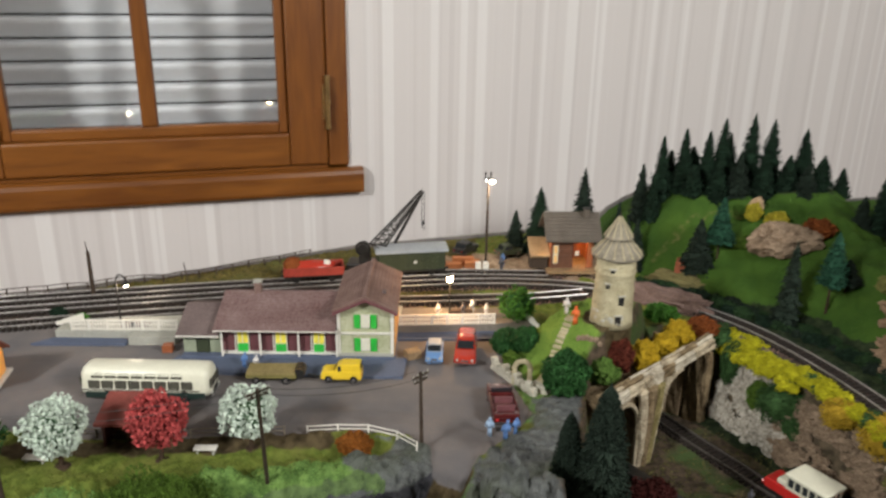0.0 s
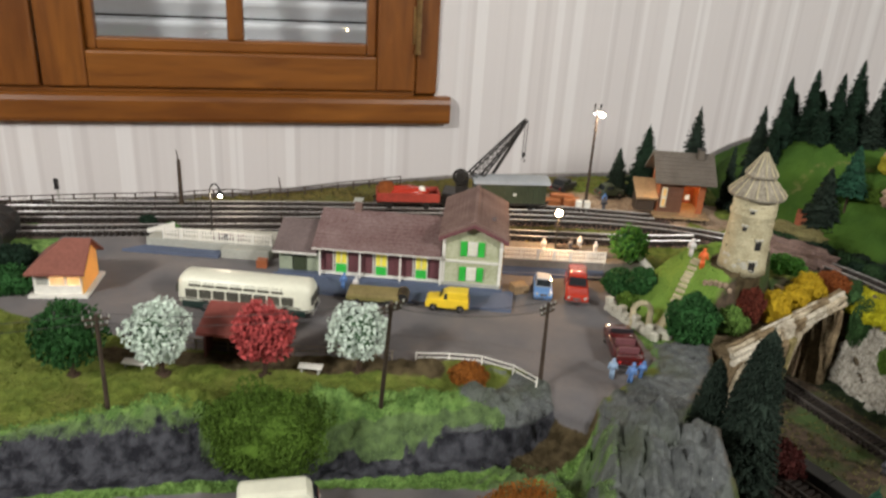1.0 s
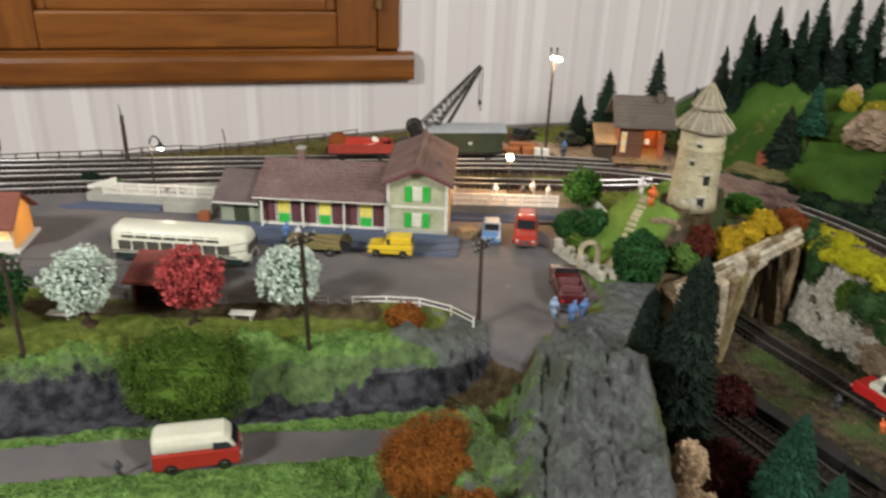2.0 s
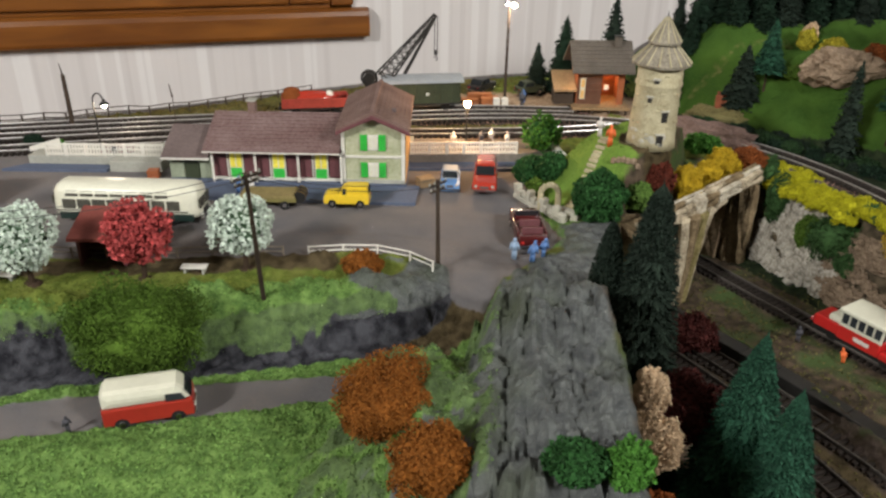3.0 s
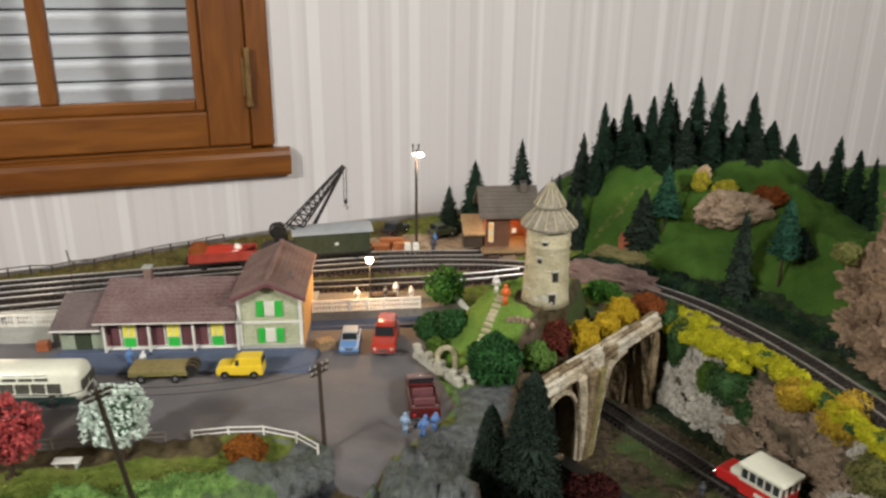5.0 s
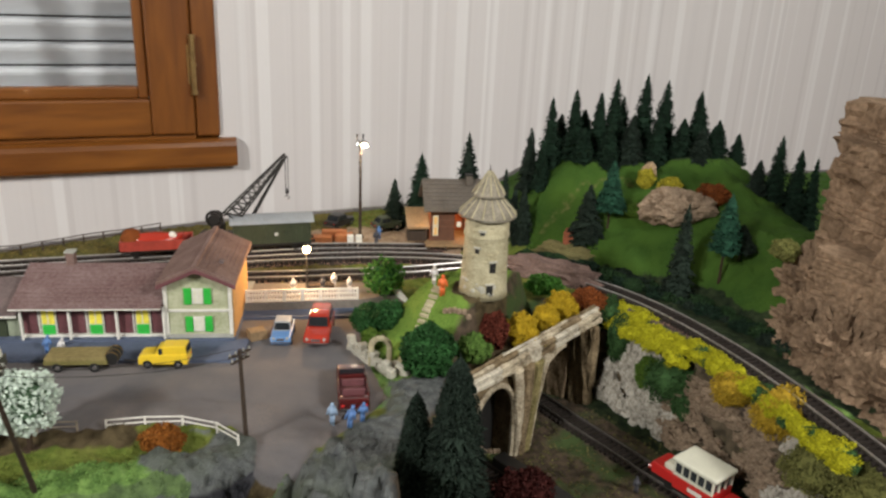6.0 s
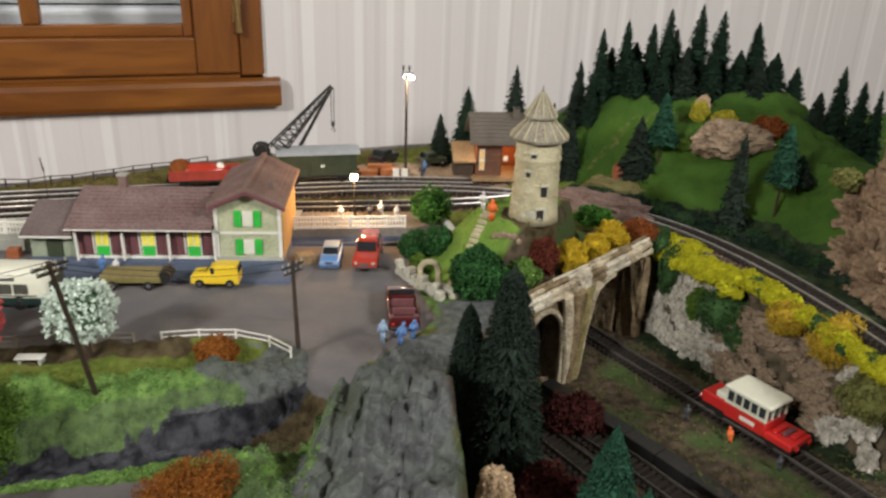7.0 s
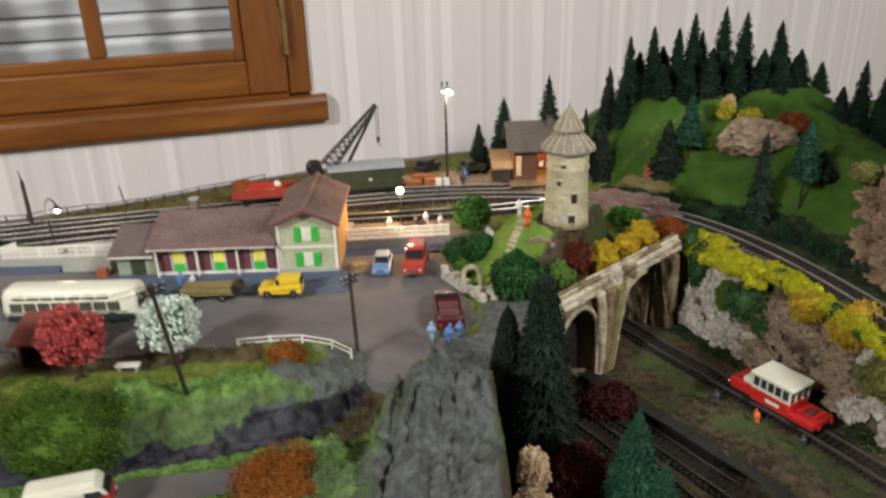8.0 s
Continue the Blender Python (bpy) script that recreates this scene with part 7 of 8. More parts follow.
figurine(-0.170, 0.4255, ground_z(-0.170, 0.4255), "dark", "dark model figurine on the lower road", 0.011)
figurine(-0.298, 0.7770, 0.0105, "dark", "dark model figurine on the platform bench", 0.012)


def crate(name, at, s, turn, material, label, n=3, category="crate", group="crates"):
    c = thing(name, at, turn, label, category, group)
    bm = BM()
    box(bm, (0, 0, s[2] / 2), (s[0] * 0.94, s[1] * 0.94, s[2] * 0.98))
    part("body", bm, material, c)
    for k in range(n):
        for y in (-s[1] / 2, s[1] / 2):
            bm = BM()
            box(bm, (0, y, s[2] * (k + 0.5) / n), (s[0], 0.0009, s[2] / n * 0.8))
            part("slat", bm, material, c)


ORANGE_WOOD = mat("orange_crate_wood", (0.42, 0.15, 0.05), 0.65, 0.25, 400, 60, 0.15)
for x, y, s, a in ((0.030, 1.024, (0.026, 0.012, 0.007), 4), (0.056, 1.030, (0.022, 0.013, 0.010), 8), (0.044, 1.036, (0.030, 0.010, 0.012), 6)):
    crate("timber_stack", (x, y, ground_z(x, y)), s, a, ORANGE_WOOD, "stacked orange timber beside the siding", 3, "timber stack", "yard timber")
for x in (0.0650, 0.0750):
    crate("white_crate", (x, 1.016, ground_z(x, 1.016)), (0.0075, 0.0085, 0.0125), 5, WHITE, "white crate beside the floodlight mast")
crate("orange_cart", (-0.2515, 0.752, 0.0), (0.010, 0.008, 0.0085), 8, ORANGE_WALL, "small orange luggage cart at the station's end", 2, "cart", "carts")
crate("wooden_chest", (0.001, 0.7600, 0.0), (0.015, 0.011, 0.0085), 30, TAN_WOOD, "ochre wooden chest at the house wall", 3)
crate("platform_bench", (-0.300, 0.788, 0.0105), (0.030, 0.007, 0.0050), 5, MAROON_PAINT, "dark red platform bench behind the fence", 2, "bench", "platform benches")
crate("platform_bench", (0.048, 0.8500, 0.0105), (0.026, 0.007, 0.0055), 7, TIMBER, "dark platform bench under the globe lamp", 2, "bench", "platform benches")


def engine_shed():
    c = thing("engine_shed", (-0.527, 0.712, 0.0), 20, "dark brown engine shed with rounded roof", "shed")
    bm = BM()
    pts = [(-0.026, 0.0), (0.026, 0.0)] + [(0.026 * math.cos(w), 0.015 + 0.015 * math.sin(w)) for w in np.linspace(0, math.pi, 13)]
    prism(bm, pts, 0.0, 0.060)
    part("body", bm, BLACK, c)
    bm = BM()
    prism(bm, [(x * 0.75, z * 0.82) for x, z in pts], -0.0012, 0.002)
    part("opening", bm, DARK, c)
    bm = BM()
    box(bm, (0, -0.0022, 0.0110), (0.030, 0.0012, 0.0022))
    part("white_bar", bm, WHITE, c)
    for y in (0.0, 0.02, 0.04, 0.06):
        bm = BM()
        arc = [(0.0268 * math.cos(w), 0.015 + 0.0157 * math.sin(w)) for w in np.linspace(0, math.pi, 13)]
        for p, q in zip(arc, arc[1:]):
            rod(bm, (p[0], y, p[1]), (q[0], y, q[1]), 0.0008, n=5)
        part("roof_rib", bm, RUST, c)


engine_shed()
crate("brick_hut", (0.329, 0.992, ground_z(0.329, 0.992) - 0.002), (0.022, 0.018, 0.016), -20, mat("brick_red_hut", (0.30, 0.10, 0.055), 0.75, 0.25, 400, 60, 0.2), "small brick-red hut on the wooded hill", 4, "hut", "huts")

def dark_band_blocks():
    """Black blocks added for the dark band beside the lower tracks' dirt strip."""
    t = thing("dark_band", (0, 0, 0), 0, "black blocks added for the dark band along the dirt strip above the lower tracks", "edging")
    line = curve_points([(0.214, 0.702), (0.244, 0.664), (0.279, 0.620), (0.314, 0.572), (0.347, 0.520), (0.376, 0.455)], 0.030)
    for p, q in zip(line, line[1:]):
        bm = BM()
        d = q - p
        box(bm, (0, 0, 0), (d.length * 0.985, 0.0140, 0.0150), Matrix.Translation((p + q) / 2 + Vector((0, 0, -0.0850))) @ Matrix.Rotation(math.atan2(d.y, d.x), 4, "Z"), 0.0007)
        part("band_block", bm, BLACK, t)


dark_band_blocks()

# ---- trees and bushes ----
RNG = np.random.default_rng(7)


def round_tree(x, y, h, r, leaf, inner, label, group="round trees", n=1700, trunk=0.24, squash=1.0):
    z = ground_z(x, y) - 0.001
    t = thing("tree", (x, y, z), 0, label, "tree", group)
    bm = BM()
    cz = h - r * squash
    rod(bm, (0, 0, 0), (0.0006, 0, h * trunk + 0.006), 0.0022, 0.0015, 8)
    for k in range(6):
        w = k * 1.05 + x * 9
        rod(bm, (0.0005, 0, h * trunk), (r * 0.55 * math.cos(w), r * 0.55 * math.sin(w), cz + r * 0.15 * (k % 3)), 0.0011, 0.0005, 5)
    rod(bm, (0, 0, -0.001), (0, 0, 0.0016), 0.0075, 0.0050, 10)
    part("trunk", bm, BARK, t)
    seed = int(abs(x) * 1000) % 50
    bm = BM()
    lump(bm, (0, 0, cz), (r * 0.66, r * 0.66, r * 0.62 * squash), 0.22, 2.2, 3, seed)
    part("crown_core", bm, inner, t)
    pts = ball_points(n, (0, 0, cz), (r, r, r * squash), RNG, 0.74, 0.22, seed)
    pts = pts[pts[:, 2] > cz - r * squash * 0.82]
    v, f = flecks(pts, RNG.uniform(0.0009, 0.0023, len(pts)), RNG)
    tagged(mesh_part("crown", v, f, leaf, t), kind="stuff")


round_tree(-0.319, 0.537, 0.0600, 0.0255, LEAF_GREEN, LEAF_GREEN, "round deep green tree on the grass bank")
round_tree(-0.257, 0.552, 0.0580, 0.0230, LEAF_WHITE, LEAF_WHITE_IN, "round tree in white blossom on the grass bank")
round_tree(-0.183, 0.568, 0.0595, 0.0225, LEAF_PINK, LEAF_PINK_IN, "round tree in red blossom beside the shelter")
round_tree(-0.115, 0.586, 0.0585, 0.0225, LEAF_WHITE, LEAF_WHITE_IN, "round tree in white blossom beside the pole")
round_tree(0.111, 0.846, 0.0480, 0.0210, LEAF_BRIGHT, LEAF_GREEN, "bright green leafy tree at the platform's end", "leafy trees", 800)


def bush(x, y, s, material, label, group="bushes", n=500, size=(0.0010, 0.0022), z=None, core=None, name="bush", rough=0.25, sink=0.35):
    z = (ground_z(x, y) if z is None else z) + s[2] * (1 - sink)
    bm = BM()
    seed = int(abs(x * 997 + y * 331)) % 97
    lump(bm, (0, 0, 0), (s[0] * 0.76, s[1] * 0.76, s[2] * 0.76), rough, 2.4, 2 if n < 400 else 3, seed)
    me = bpy.data.meshes.new(name)
    bm.to_mesh(me)
    bm.free()
    core_v = [tuple(v.co) for v in me.vertices]
    core_f = [tuple(p.vertices) for p in me.polygons]
    bpy.data.meshes.remove(me)
    pts = ball_points(int(n * 1.9), (0, 0, 0), s, RNG, 0.72, rough * 0.8, seed)
    v, f = flecks(pts, RNG.uniform(*size, len(pts)), RNG)
    ob = thing(name, (x, y, z), 0, label, "bush", group)
    mesh_part("inner_growth", core_v, core_f, core or material, ob, smooth=True)
    tagged(mesh_part("foliage", v, f, material, ob), kind="stuff")
    return ob


bush(-0.153, 0.486, (0.041, 0.029, 0.031), LEAF_OLIVE, "large olive-green bush hanging over the rock face", n=7000, size=(0.0005, 0.0012), z=-0.016, sink=0.1, rough=0.30)
bush(-0.030, 0.590, (0.0150, 0.0110, 0.0105), LEAF_ORANGE, "rust-orange bush inside the fence corner", n=700, size=(0.0008, 0.0016))
bush(0.013, 0.404, (0.0265, 0.0250, 0.0250), LEAF_ORANGE, "large rust-orange bush on the front slope", n=6500, size=(0.0004, 0.0009), z=0.010, sink=0.2)
bush(0.038, 0.360, (0.0190, 0.0180, 0.0200), LEAF_ORANGE, "rust-orange bush low on the front slope", n=3200, size=(0.0004, 0.0010), z=0.020, sink=0.3)
bush(0.030, 0.376, (0.0120, 0.0120, 0.0120), LEAF_OLIVE, "olive bush between the orange bushes", n=600, size=(0.0007, 0.0014), z=0.016, sink=0.3)
bush(0.150, 0.444, (0.0100, 0.0100, 0.0150), LEAF_PALE, "pale dry shrub at the foot of the rock", n=1500, size=(0.0005, 0.0011), z=0.004, sink=0.2)
bush(0.149, 0.420, (0.0150, 0.0135, 0.0180), LEAF_PALE, "pale dry shrub at the rock's edge", n=2600, size=(0.0005, 0.0011), z=-0.012, sink=0.2)
bush(0.184, 0.492, (0.0240, 0.0210, 0.0230), LEAF_MAROON, "dark maroon bush in the cutting's shade", n=1600, size=(0.0008, 0.0018), z=-0.045)
bush(0.146, 0.387, (0.0140, 0.0130, 0.0160), LEAF_RUST, "red-brown bush under the pale shrub", n=700, z=-0.030)
bush(0.100, 0.353, (0.0150, 0.0130, 0.0080), LEAF_GREEN, "bright green shrub on top of the rock", n=700, size=(0.0008, 0.0016))
bush(0.121, 0.351, (0.0100, 0.0100, 0.0110), LEAF_BRIGHT, "light green shrub on top of the rock", n=600, size=(0.0008, 0.0016))
bush(0.232, 0.655, (0.0270, 0.0200, 0.0190), LEAF_MAROON, "dark red-brown bush beside the bridge pier", n=900, z=-0.094)
bush(0.150, 0.694, (0.0225, 0.0200, 0.0235), LEAF_GREEN, "round dark green bush on the lawn", n=1700, size=(0.0012, 0.0024), z=0.004, sink=0.2)
for x, y, sc, lab in ((0.2350, 0.7530, 0.0150, "round golden-yellow bush by the bridge parapet"), (0.2600, 0.7800, 0.0130, "round yellow bush by the bridge parapet"), (0.2800, 0.8050, 0.0155, "golden-yellow bush near the bridge end")):
    bush(x, y, (sc, sc, sc), LEAF_YELLOW, lab, "yellow bushes", 1000, (0.0007, 0.0014), z=0.004, sink=0.2)
bush(0.2080, 0.7370, (0.0130, 0.0110, 0.0170), LEAF_WINE, "dark red-brown shrub below the tower", n=700, z=0.010, sink=0.3)
bush(0.1880, 0.7180, (0.0160, 0.0140, 0.0120), mat("lawn_green_foliage", (0.080, 0.145, 0.030), 0.85, 0.3, 600, 60, 0.3, random_hue=0.35), "olive-green low shrub behind the bridge", n=600, z=0.006, sink=0.3)
bush(0.3120, 0.8400, (0.0200, 0.0120, 0.0120), LEAF_RUST, "rust-brown bush at the bridge end", n=800, z=0.0, sink=0.3)
bush(0.2720, 0.8550, (0.0190, 0.0150, 0.0100), LEAF_BRIGHT, "bright green low bush behind the yellow ones", n=800, z=0.012, sink=0.3)
bush(0.0990, 0.7870, (0.0170, 0.0200, 0.0130), LEAF_GREEN, "dark green hedge beside the parking place", n=900)
bush(0.1180, 0.7750, (0.0150, 0.0150, 0.0140), LEAF_GREEN, "dark green shrub by the lawn", n=700)
bush(0.1020, 0.7500, (0.0090, 0.0120, 0.0080), LEAF_OLIVE, "small olive shrub by the ruin", n=350)
for x, y, s, m_, lab in ((-0.447, 0.648, (0.026, 0.018, 0.014), LEAF_GREEN, "dark green hedge beside the hut"), (-0.485, 0.640, (0.024, 0.020, 0.016), LEAF_GREEN, "dark green hedge near the shed"), (-0.405, 0.822, (0.010, 0.007, 0.007), FIR, "dark shrub before the tracks"),
                         (-0.374, 0.812, (0.008, 0.006, 0.006), LEAF_BRIGHT, "small green shrub at the platform end"), (-0.475, 0.700, (0.020, 0.014, 0.012), FIR, "dark hedge beside the shed")):
    bush(x, y, s, m_, lab, "hedges", 600)
# embankment under the upper track
random.seed(21)
for k in range(150):
    t = (k % 75) / 74
    off = (random.uniform(0.0, 0.013) if k < 75 else random.uniform(0.008, 0.024)) * (1.0 if t < 0.5 else 0.45)
    x = float(np.interp(t, [0, 0.3, 0.65, 1.0], [0.352, 0.380, 0.414, 0.446])) + random.uniform(-0.003, 0.003) - 0.85 * off
    y = float(np.interp(t, [0, 0.3, 0.65, 1.0], [0.850, 0.797, 0.722, 0.585])) + random.uniform(-0.003, 0.003) - 0.5 * off
    r = random.uniform(0.0045, 0.0085)
    bush(x, y, (r * 1.1, r * 1.1, r * 0.8), LEAF_LEMON if random.random() < 0.88 else LEAF_MOSS, "lemon-yellow bush along the embankment top", "embankment bushes", 230, (0.0005, 0.0012), z=-0.003 - 0.55 * off, rough=0.45)
for x, y, z, s, m_, lab in ((0.346, 0.822, -0.040, (0.013, 0.010, 0.026), LEAF_MOSS, "trailing green shrub on the white rock"), (0.382, 0.762, -0.052, (0.029, 0.020, 0.025), LEAF_MOSS, "large dark green shrub on the embankment"), (0.364, 0.782, -0.052, (0.012, 0.010, 0.018), LEAF_OLIVE, "green shrub on the embankment"),
                            (0.334, 0.842, -0.016, (0.016, 0.013, 0.018), LEAF_MOSS, "dark green shrub at the bridge end"), (0.434, 0.667, -0.026, (0.025, 0.021, 0.023), LEAF_GOLD, "large golden round bush on the embankment"), (0.408, 0.701, -0.021, (0.017, 0.015, 0.015), LEAF_GOLD, "golden bush on the embankment"),
                            (0.446, 0.628, -0.052, (0.022, 0.022, 0.020), LEAF_GRASS, "olive shrub low on the embankment"), (0.464, 0.582, -0.048, (0.024, 0.024, 0.022), LEAF_GRASS, "olive shrub near the embankment foot"), (0.462, 0.600, -0.030, (0.018, 0.018, 0.014), LEAF_GRASS, "pale olive tuft near the rails"),
                            (0.388, 0.742, -0.062, (0.012, 0.010, 0.012), LEAF_MOSS, "green shrub at the embankment foot")):
    bush(x, y, s, m_, lab, "embankment bushes", 1100, (0.0007, 0.0015), z=z)
# along the foot of the hill
for k in range(72):
    t = k / 71
    x = float(np.interp(t, [0, 0.25, 0.55, 0.8, 1.0], [0.275, 0.345, 0.428, 0.478, 0.512])) + random.uniform(-0.008, 0.010)
    y = float(np.interp(t, [0, 0.25, 0.55, 0.8, 1.0], [0.995, 0.932, 0.850, 0.755, 0.660])) + random.uniform(-0.010, 0.012)
    r = random.uniform(0.005, 0.012)
    bush(x, y, (r, r, r * 0.6), [FIR, LEAF_SCRUB, FIR_BLACK, LEAF_SCRUB][k % 4], "dark undergrowth along the foot of the wooded hill", "undergrowth", 320, (0.0010, 0.0022))
for x, y, s, m_, lab in ((0.480, 0.974, (0.020, 0.014, 0.014), LEAF_RUST, "rust-red bush beside the boulder"), (0.440, 1.004, (0.015, 0.012, 0.012), LEAF_HILL, "pale yellow bush above the boulder"), (0.416, 1.020, (0.010, 0.009, 0.013), LEAF_HILL, "yellow bush on the wooded hill"),
                         (0.396, 0.985, (0.014, 0.010, 0.008), LEAF_OLIVE, "small olive bush on the wooded hill"), (0.420, 1.028, (0.008, 0.007, 0.014), LEAF_PALE, "pale blossoming shrub on the wooded hill")):
    bush(x, y, s, m_, lab, "hill bushes", 800)


def fir(x, y, h, r, material, label, group="fir trees", layers=15, z=None, lean=0.0, bare=0.06, per=11, needles=450, slim=0.34, full=0.72):
    layers, per = int(layers * 1.5), int(per * 1.35)
    z = (ground_z(x, y) if z is None else z) - 0.001
    t = thing("fir_tree", (x, y, z), RNG.uniform(0, 360), label, "tree", group)
    bm = BM()
    rod(bm, (0, 0, 0), (lean * h, 0, h * 0.98), max(0.0012, h * 0.018), 0.0003, 6)
    part("trunk", bm, BARK, t)
    v, f = [], []
    for i in range(9):
        w0, w1 = 2 * math.pi * i / 9, 2 * math.pi * (i + 1) / 9
        a = len(v)
        z0, rr = h * (bare + 0.02), r * 0.62
        v += [(lean * z0 + rr * math.cos(w0), rr * math.sin(w0), z0), (lean * z0 + rr * math.cos(w1), rr * math.sin(w1), z0), (lean * h, 0, h * 0.93)]
        f += [(a, a + 1, a + 2)]
    for k in range(layers):
        u = k / (layers - 1)
        zz = h * (bare + (0.97 - bare) * u)
        rr = r * (1 - u) ** full * RNG.uniform(0.82, 1.12) + 0.0008
        n = max(5, int(per * (1 - 0.45 * u)))
        for i in range(n):
            w = 2 * math.pi * (i + RNG.uniform(-0.35, 0.35)) / n + k * 0.7
            q = rr * RNG.uniform(0.72, 1.1)
            c, s = math.cos(w), math.sin(w)
            cx = lean * zz
            half = q * slim + 0.0005
            drop = q * RNG.uniform(0.18, 0.42)
            a = len(v)
            v += [(cx, 0, zz + h * 0.035), (cx + c * q * 0.55 - s * half, s * q * 0.55 + c * half, zz - drop * 0.4), (cx + c * q, s * q, zz - drop), (cx + c * q * 0.55 + s * half, s * q * 0.55 - c * half, zz - drop * 0.4), (cx + c * q * 0.4, s * q * 0.4, zz - drop * 0.9)]
            f += [(a, a + 1, a + 2), (a, a + 2, a + 3), (a, a + 4, a + 1), (a, a + 3, a + 4), (a + 1, a + 4, a + 2), (a + 2, a + 4, a + 3)]
    if needles:
        u = RNG.uniform(0, 1, needles) ** 1.4
        w = RNG.uniform(0, 2 * math.pi, needles)
        rr = r * (1 - u) ** full * RNG.uniform(0.45, 1.05, needles)
        zz = h * (bare + (0.97 - bare) * u) - rr * 0.25
        fv, ff = flecks(np.stack([lean * zz + rr * np.cos(w), rr * np.sin(w), zz], -1), RNG.uniform(0.0008, 0.0020, needles) * (1.0 if needles < 1000 else 0.62), RNG)
        k = len(v)
        v += [tuple(q) for q in fv]
        f += [tuple(i + k for i in q) for q in ff]
    tagged(mesh_part("foliage", v, f, material, t), kind="stuff")


# dark firs beside the rock
fir(0.1385, 0.553, 0.120, 0.0200, FIR_BLACK, "dark fir standing in the cutting beside the rock", "cutting firs", 24, z=-0.050, per=34, needles=11000, slim=0.16, full=0.50)
fir(0.1625, 0.539, 0.187, 0.0290, FIR_BLACK, "tall dark fir standing in the cutting beside the rock", "cutting firs", 32, z=-0.084, per=38, needles=16000, slim=0.16, full=0.45)
fir(0.168, 0.506, 0.090, 0.0260, FIR_BLACK, "low dark fir at the rock's foot", "cutting firs", 20, z=-0.088, per=26, needles=8000, slim=0.13)
fir(0.213, 0.466, 0.138, 0.0340, FIR_BLUE, "tall blue-green fir before the cutting tracks", "cutting firs", 30, z=-0.092, per=40, needles=16000, slim=0.15)
fir(0.221, 0.428, 0.129, 0.0300, FIR_BLUE, "blue-green fir before the cutting tracks", "cutting firs", 28, z=-0.092, per=40, needles=16000, slim=0.15)
# the wood: tree tops by height over the layout
for x, y, top_z, r, m_ in ((0.287, 1.100, 0.136, 0.017, FIR_BLACK), (0.313, 1.100, 0.175, 0.019, FIR), (0.342, 1.100, 0.186, 0.020, FIR), (0.372, 1.100, 0.183, 0.018, FIR), (0.391, 1.100, 0.201, 0.022, FIR), (0.428, 1.100, 0.208, 0.022, FIR), (0.455, 1.100, 0.201, 0.023, FIR),
                           (0.502, 1.100, 0.190, 0.020, FIR), (0.528, 1.100, 0.153, 0.017, FIR), (0.556, 1.100, 0.124, 0.015, FIR), (0.564, 1.000, 0.154, 0.017, FIR), (0.590, 1.000, 0.138, 0.020, FIR), (0.610, 1.000, 0.129, 0.015, FIR), (0.542, 1.000, 0.110, 0.014, FIR_BLACK),
                           (0.330, 1.130, 0.150, 0.020, FIR_BLACK), (0.358, 1.120, 0.158, 0.019, FIR), (0.408, 1.075, 0.160, 0.021, FIR_BLACK), (0.440, 1.070, 0.158, 0.020, FIR), (0.472, 1.075, 0.158, 0.020, FIR), (0.492, 1.060, 0.140, 0.018, FIR_BLACK), (0.412, 1.135, 0.175, 0.021, FIR),
                           (0.350, 1.075, 0.142, 0.018, FIR), (0.380, 1.070, 0.148, 0.019, FIR), (0.514, 1.080, 0.142, 0.017, FIR), (0.300, 1.080, 0.120, 0.015, FIR)):
    g = ground_z(x, y)
    fir(x, y, max(0.04, top_z - g), r, m_, "dark fir on the wooded hill", "wood on the hill", 17, lean=(0.10 if (x, y) == (0.502, 1.1) else RNG.uniform(-0.02, 0.02)), per=12)
for x, y, top_z, r, m_, bare, lab in ((0.342, 0.985, 0.094, 0.025, FIR_BLACK, 0.05, "broad dark fir at the hill's foot"), (0.366, 0.985, 0.122, 0.019, FIR_BLUE, 0.35, "blue-green fir with bare trunk on the slope"), (0.414, 0.868, 0.106, 0.020, FIR_BLACK, 0.02, "slender dark fir at the hill's foot"),
                                      (0.455, 0.865, 0.119, 0.018, FIR_BLUE, 0.42, "blue-green fir with bare trunk on the slope"), (0.478, 0.878, 0.082, 0.016, FIR_BLACK, 0.40, "small blue-green fir with bare trunk"), (0.275, 1.040, 0.075, 0.016, FIR_BLACK, 0.05, "small dark fir at the hill's edge"),
                                      (0.116, 1.098, 0.065, 0.019, FIR_BLACK, 0.05, "small dark fir behind the chalet yard"), (0.150, 1.102, 0.099, 0.029, FIR, 0.05, "dark fir behind the chalet"), (0.209, 1.100, 0.128, 0.027, FIR_BLACK, 0.08, "tall dark fir behind the chalet"),
                                      (0.256, 1.080, 0.087, 0.012, FIR_BLACK, 0.05, "slender dark fir beside the chalet"), (0.266, 1.060, 0.070, 0.011, FIR_BLACK, 0.05, "small dark fir beside the chalet")):
    fir(x, y, max(0.04, top_z - ground_z(x, y)), r, m_, lab, "slope firs", 16, bare=bare, per=12)


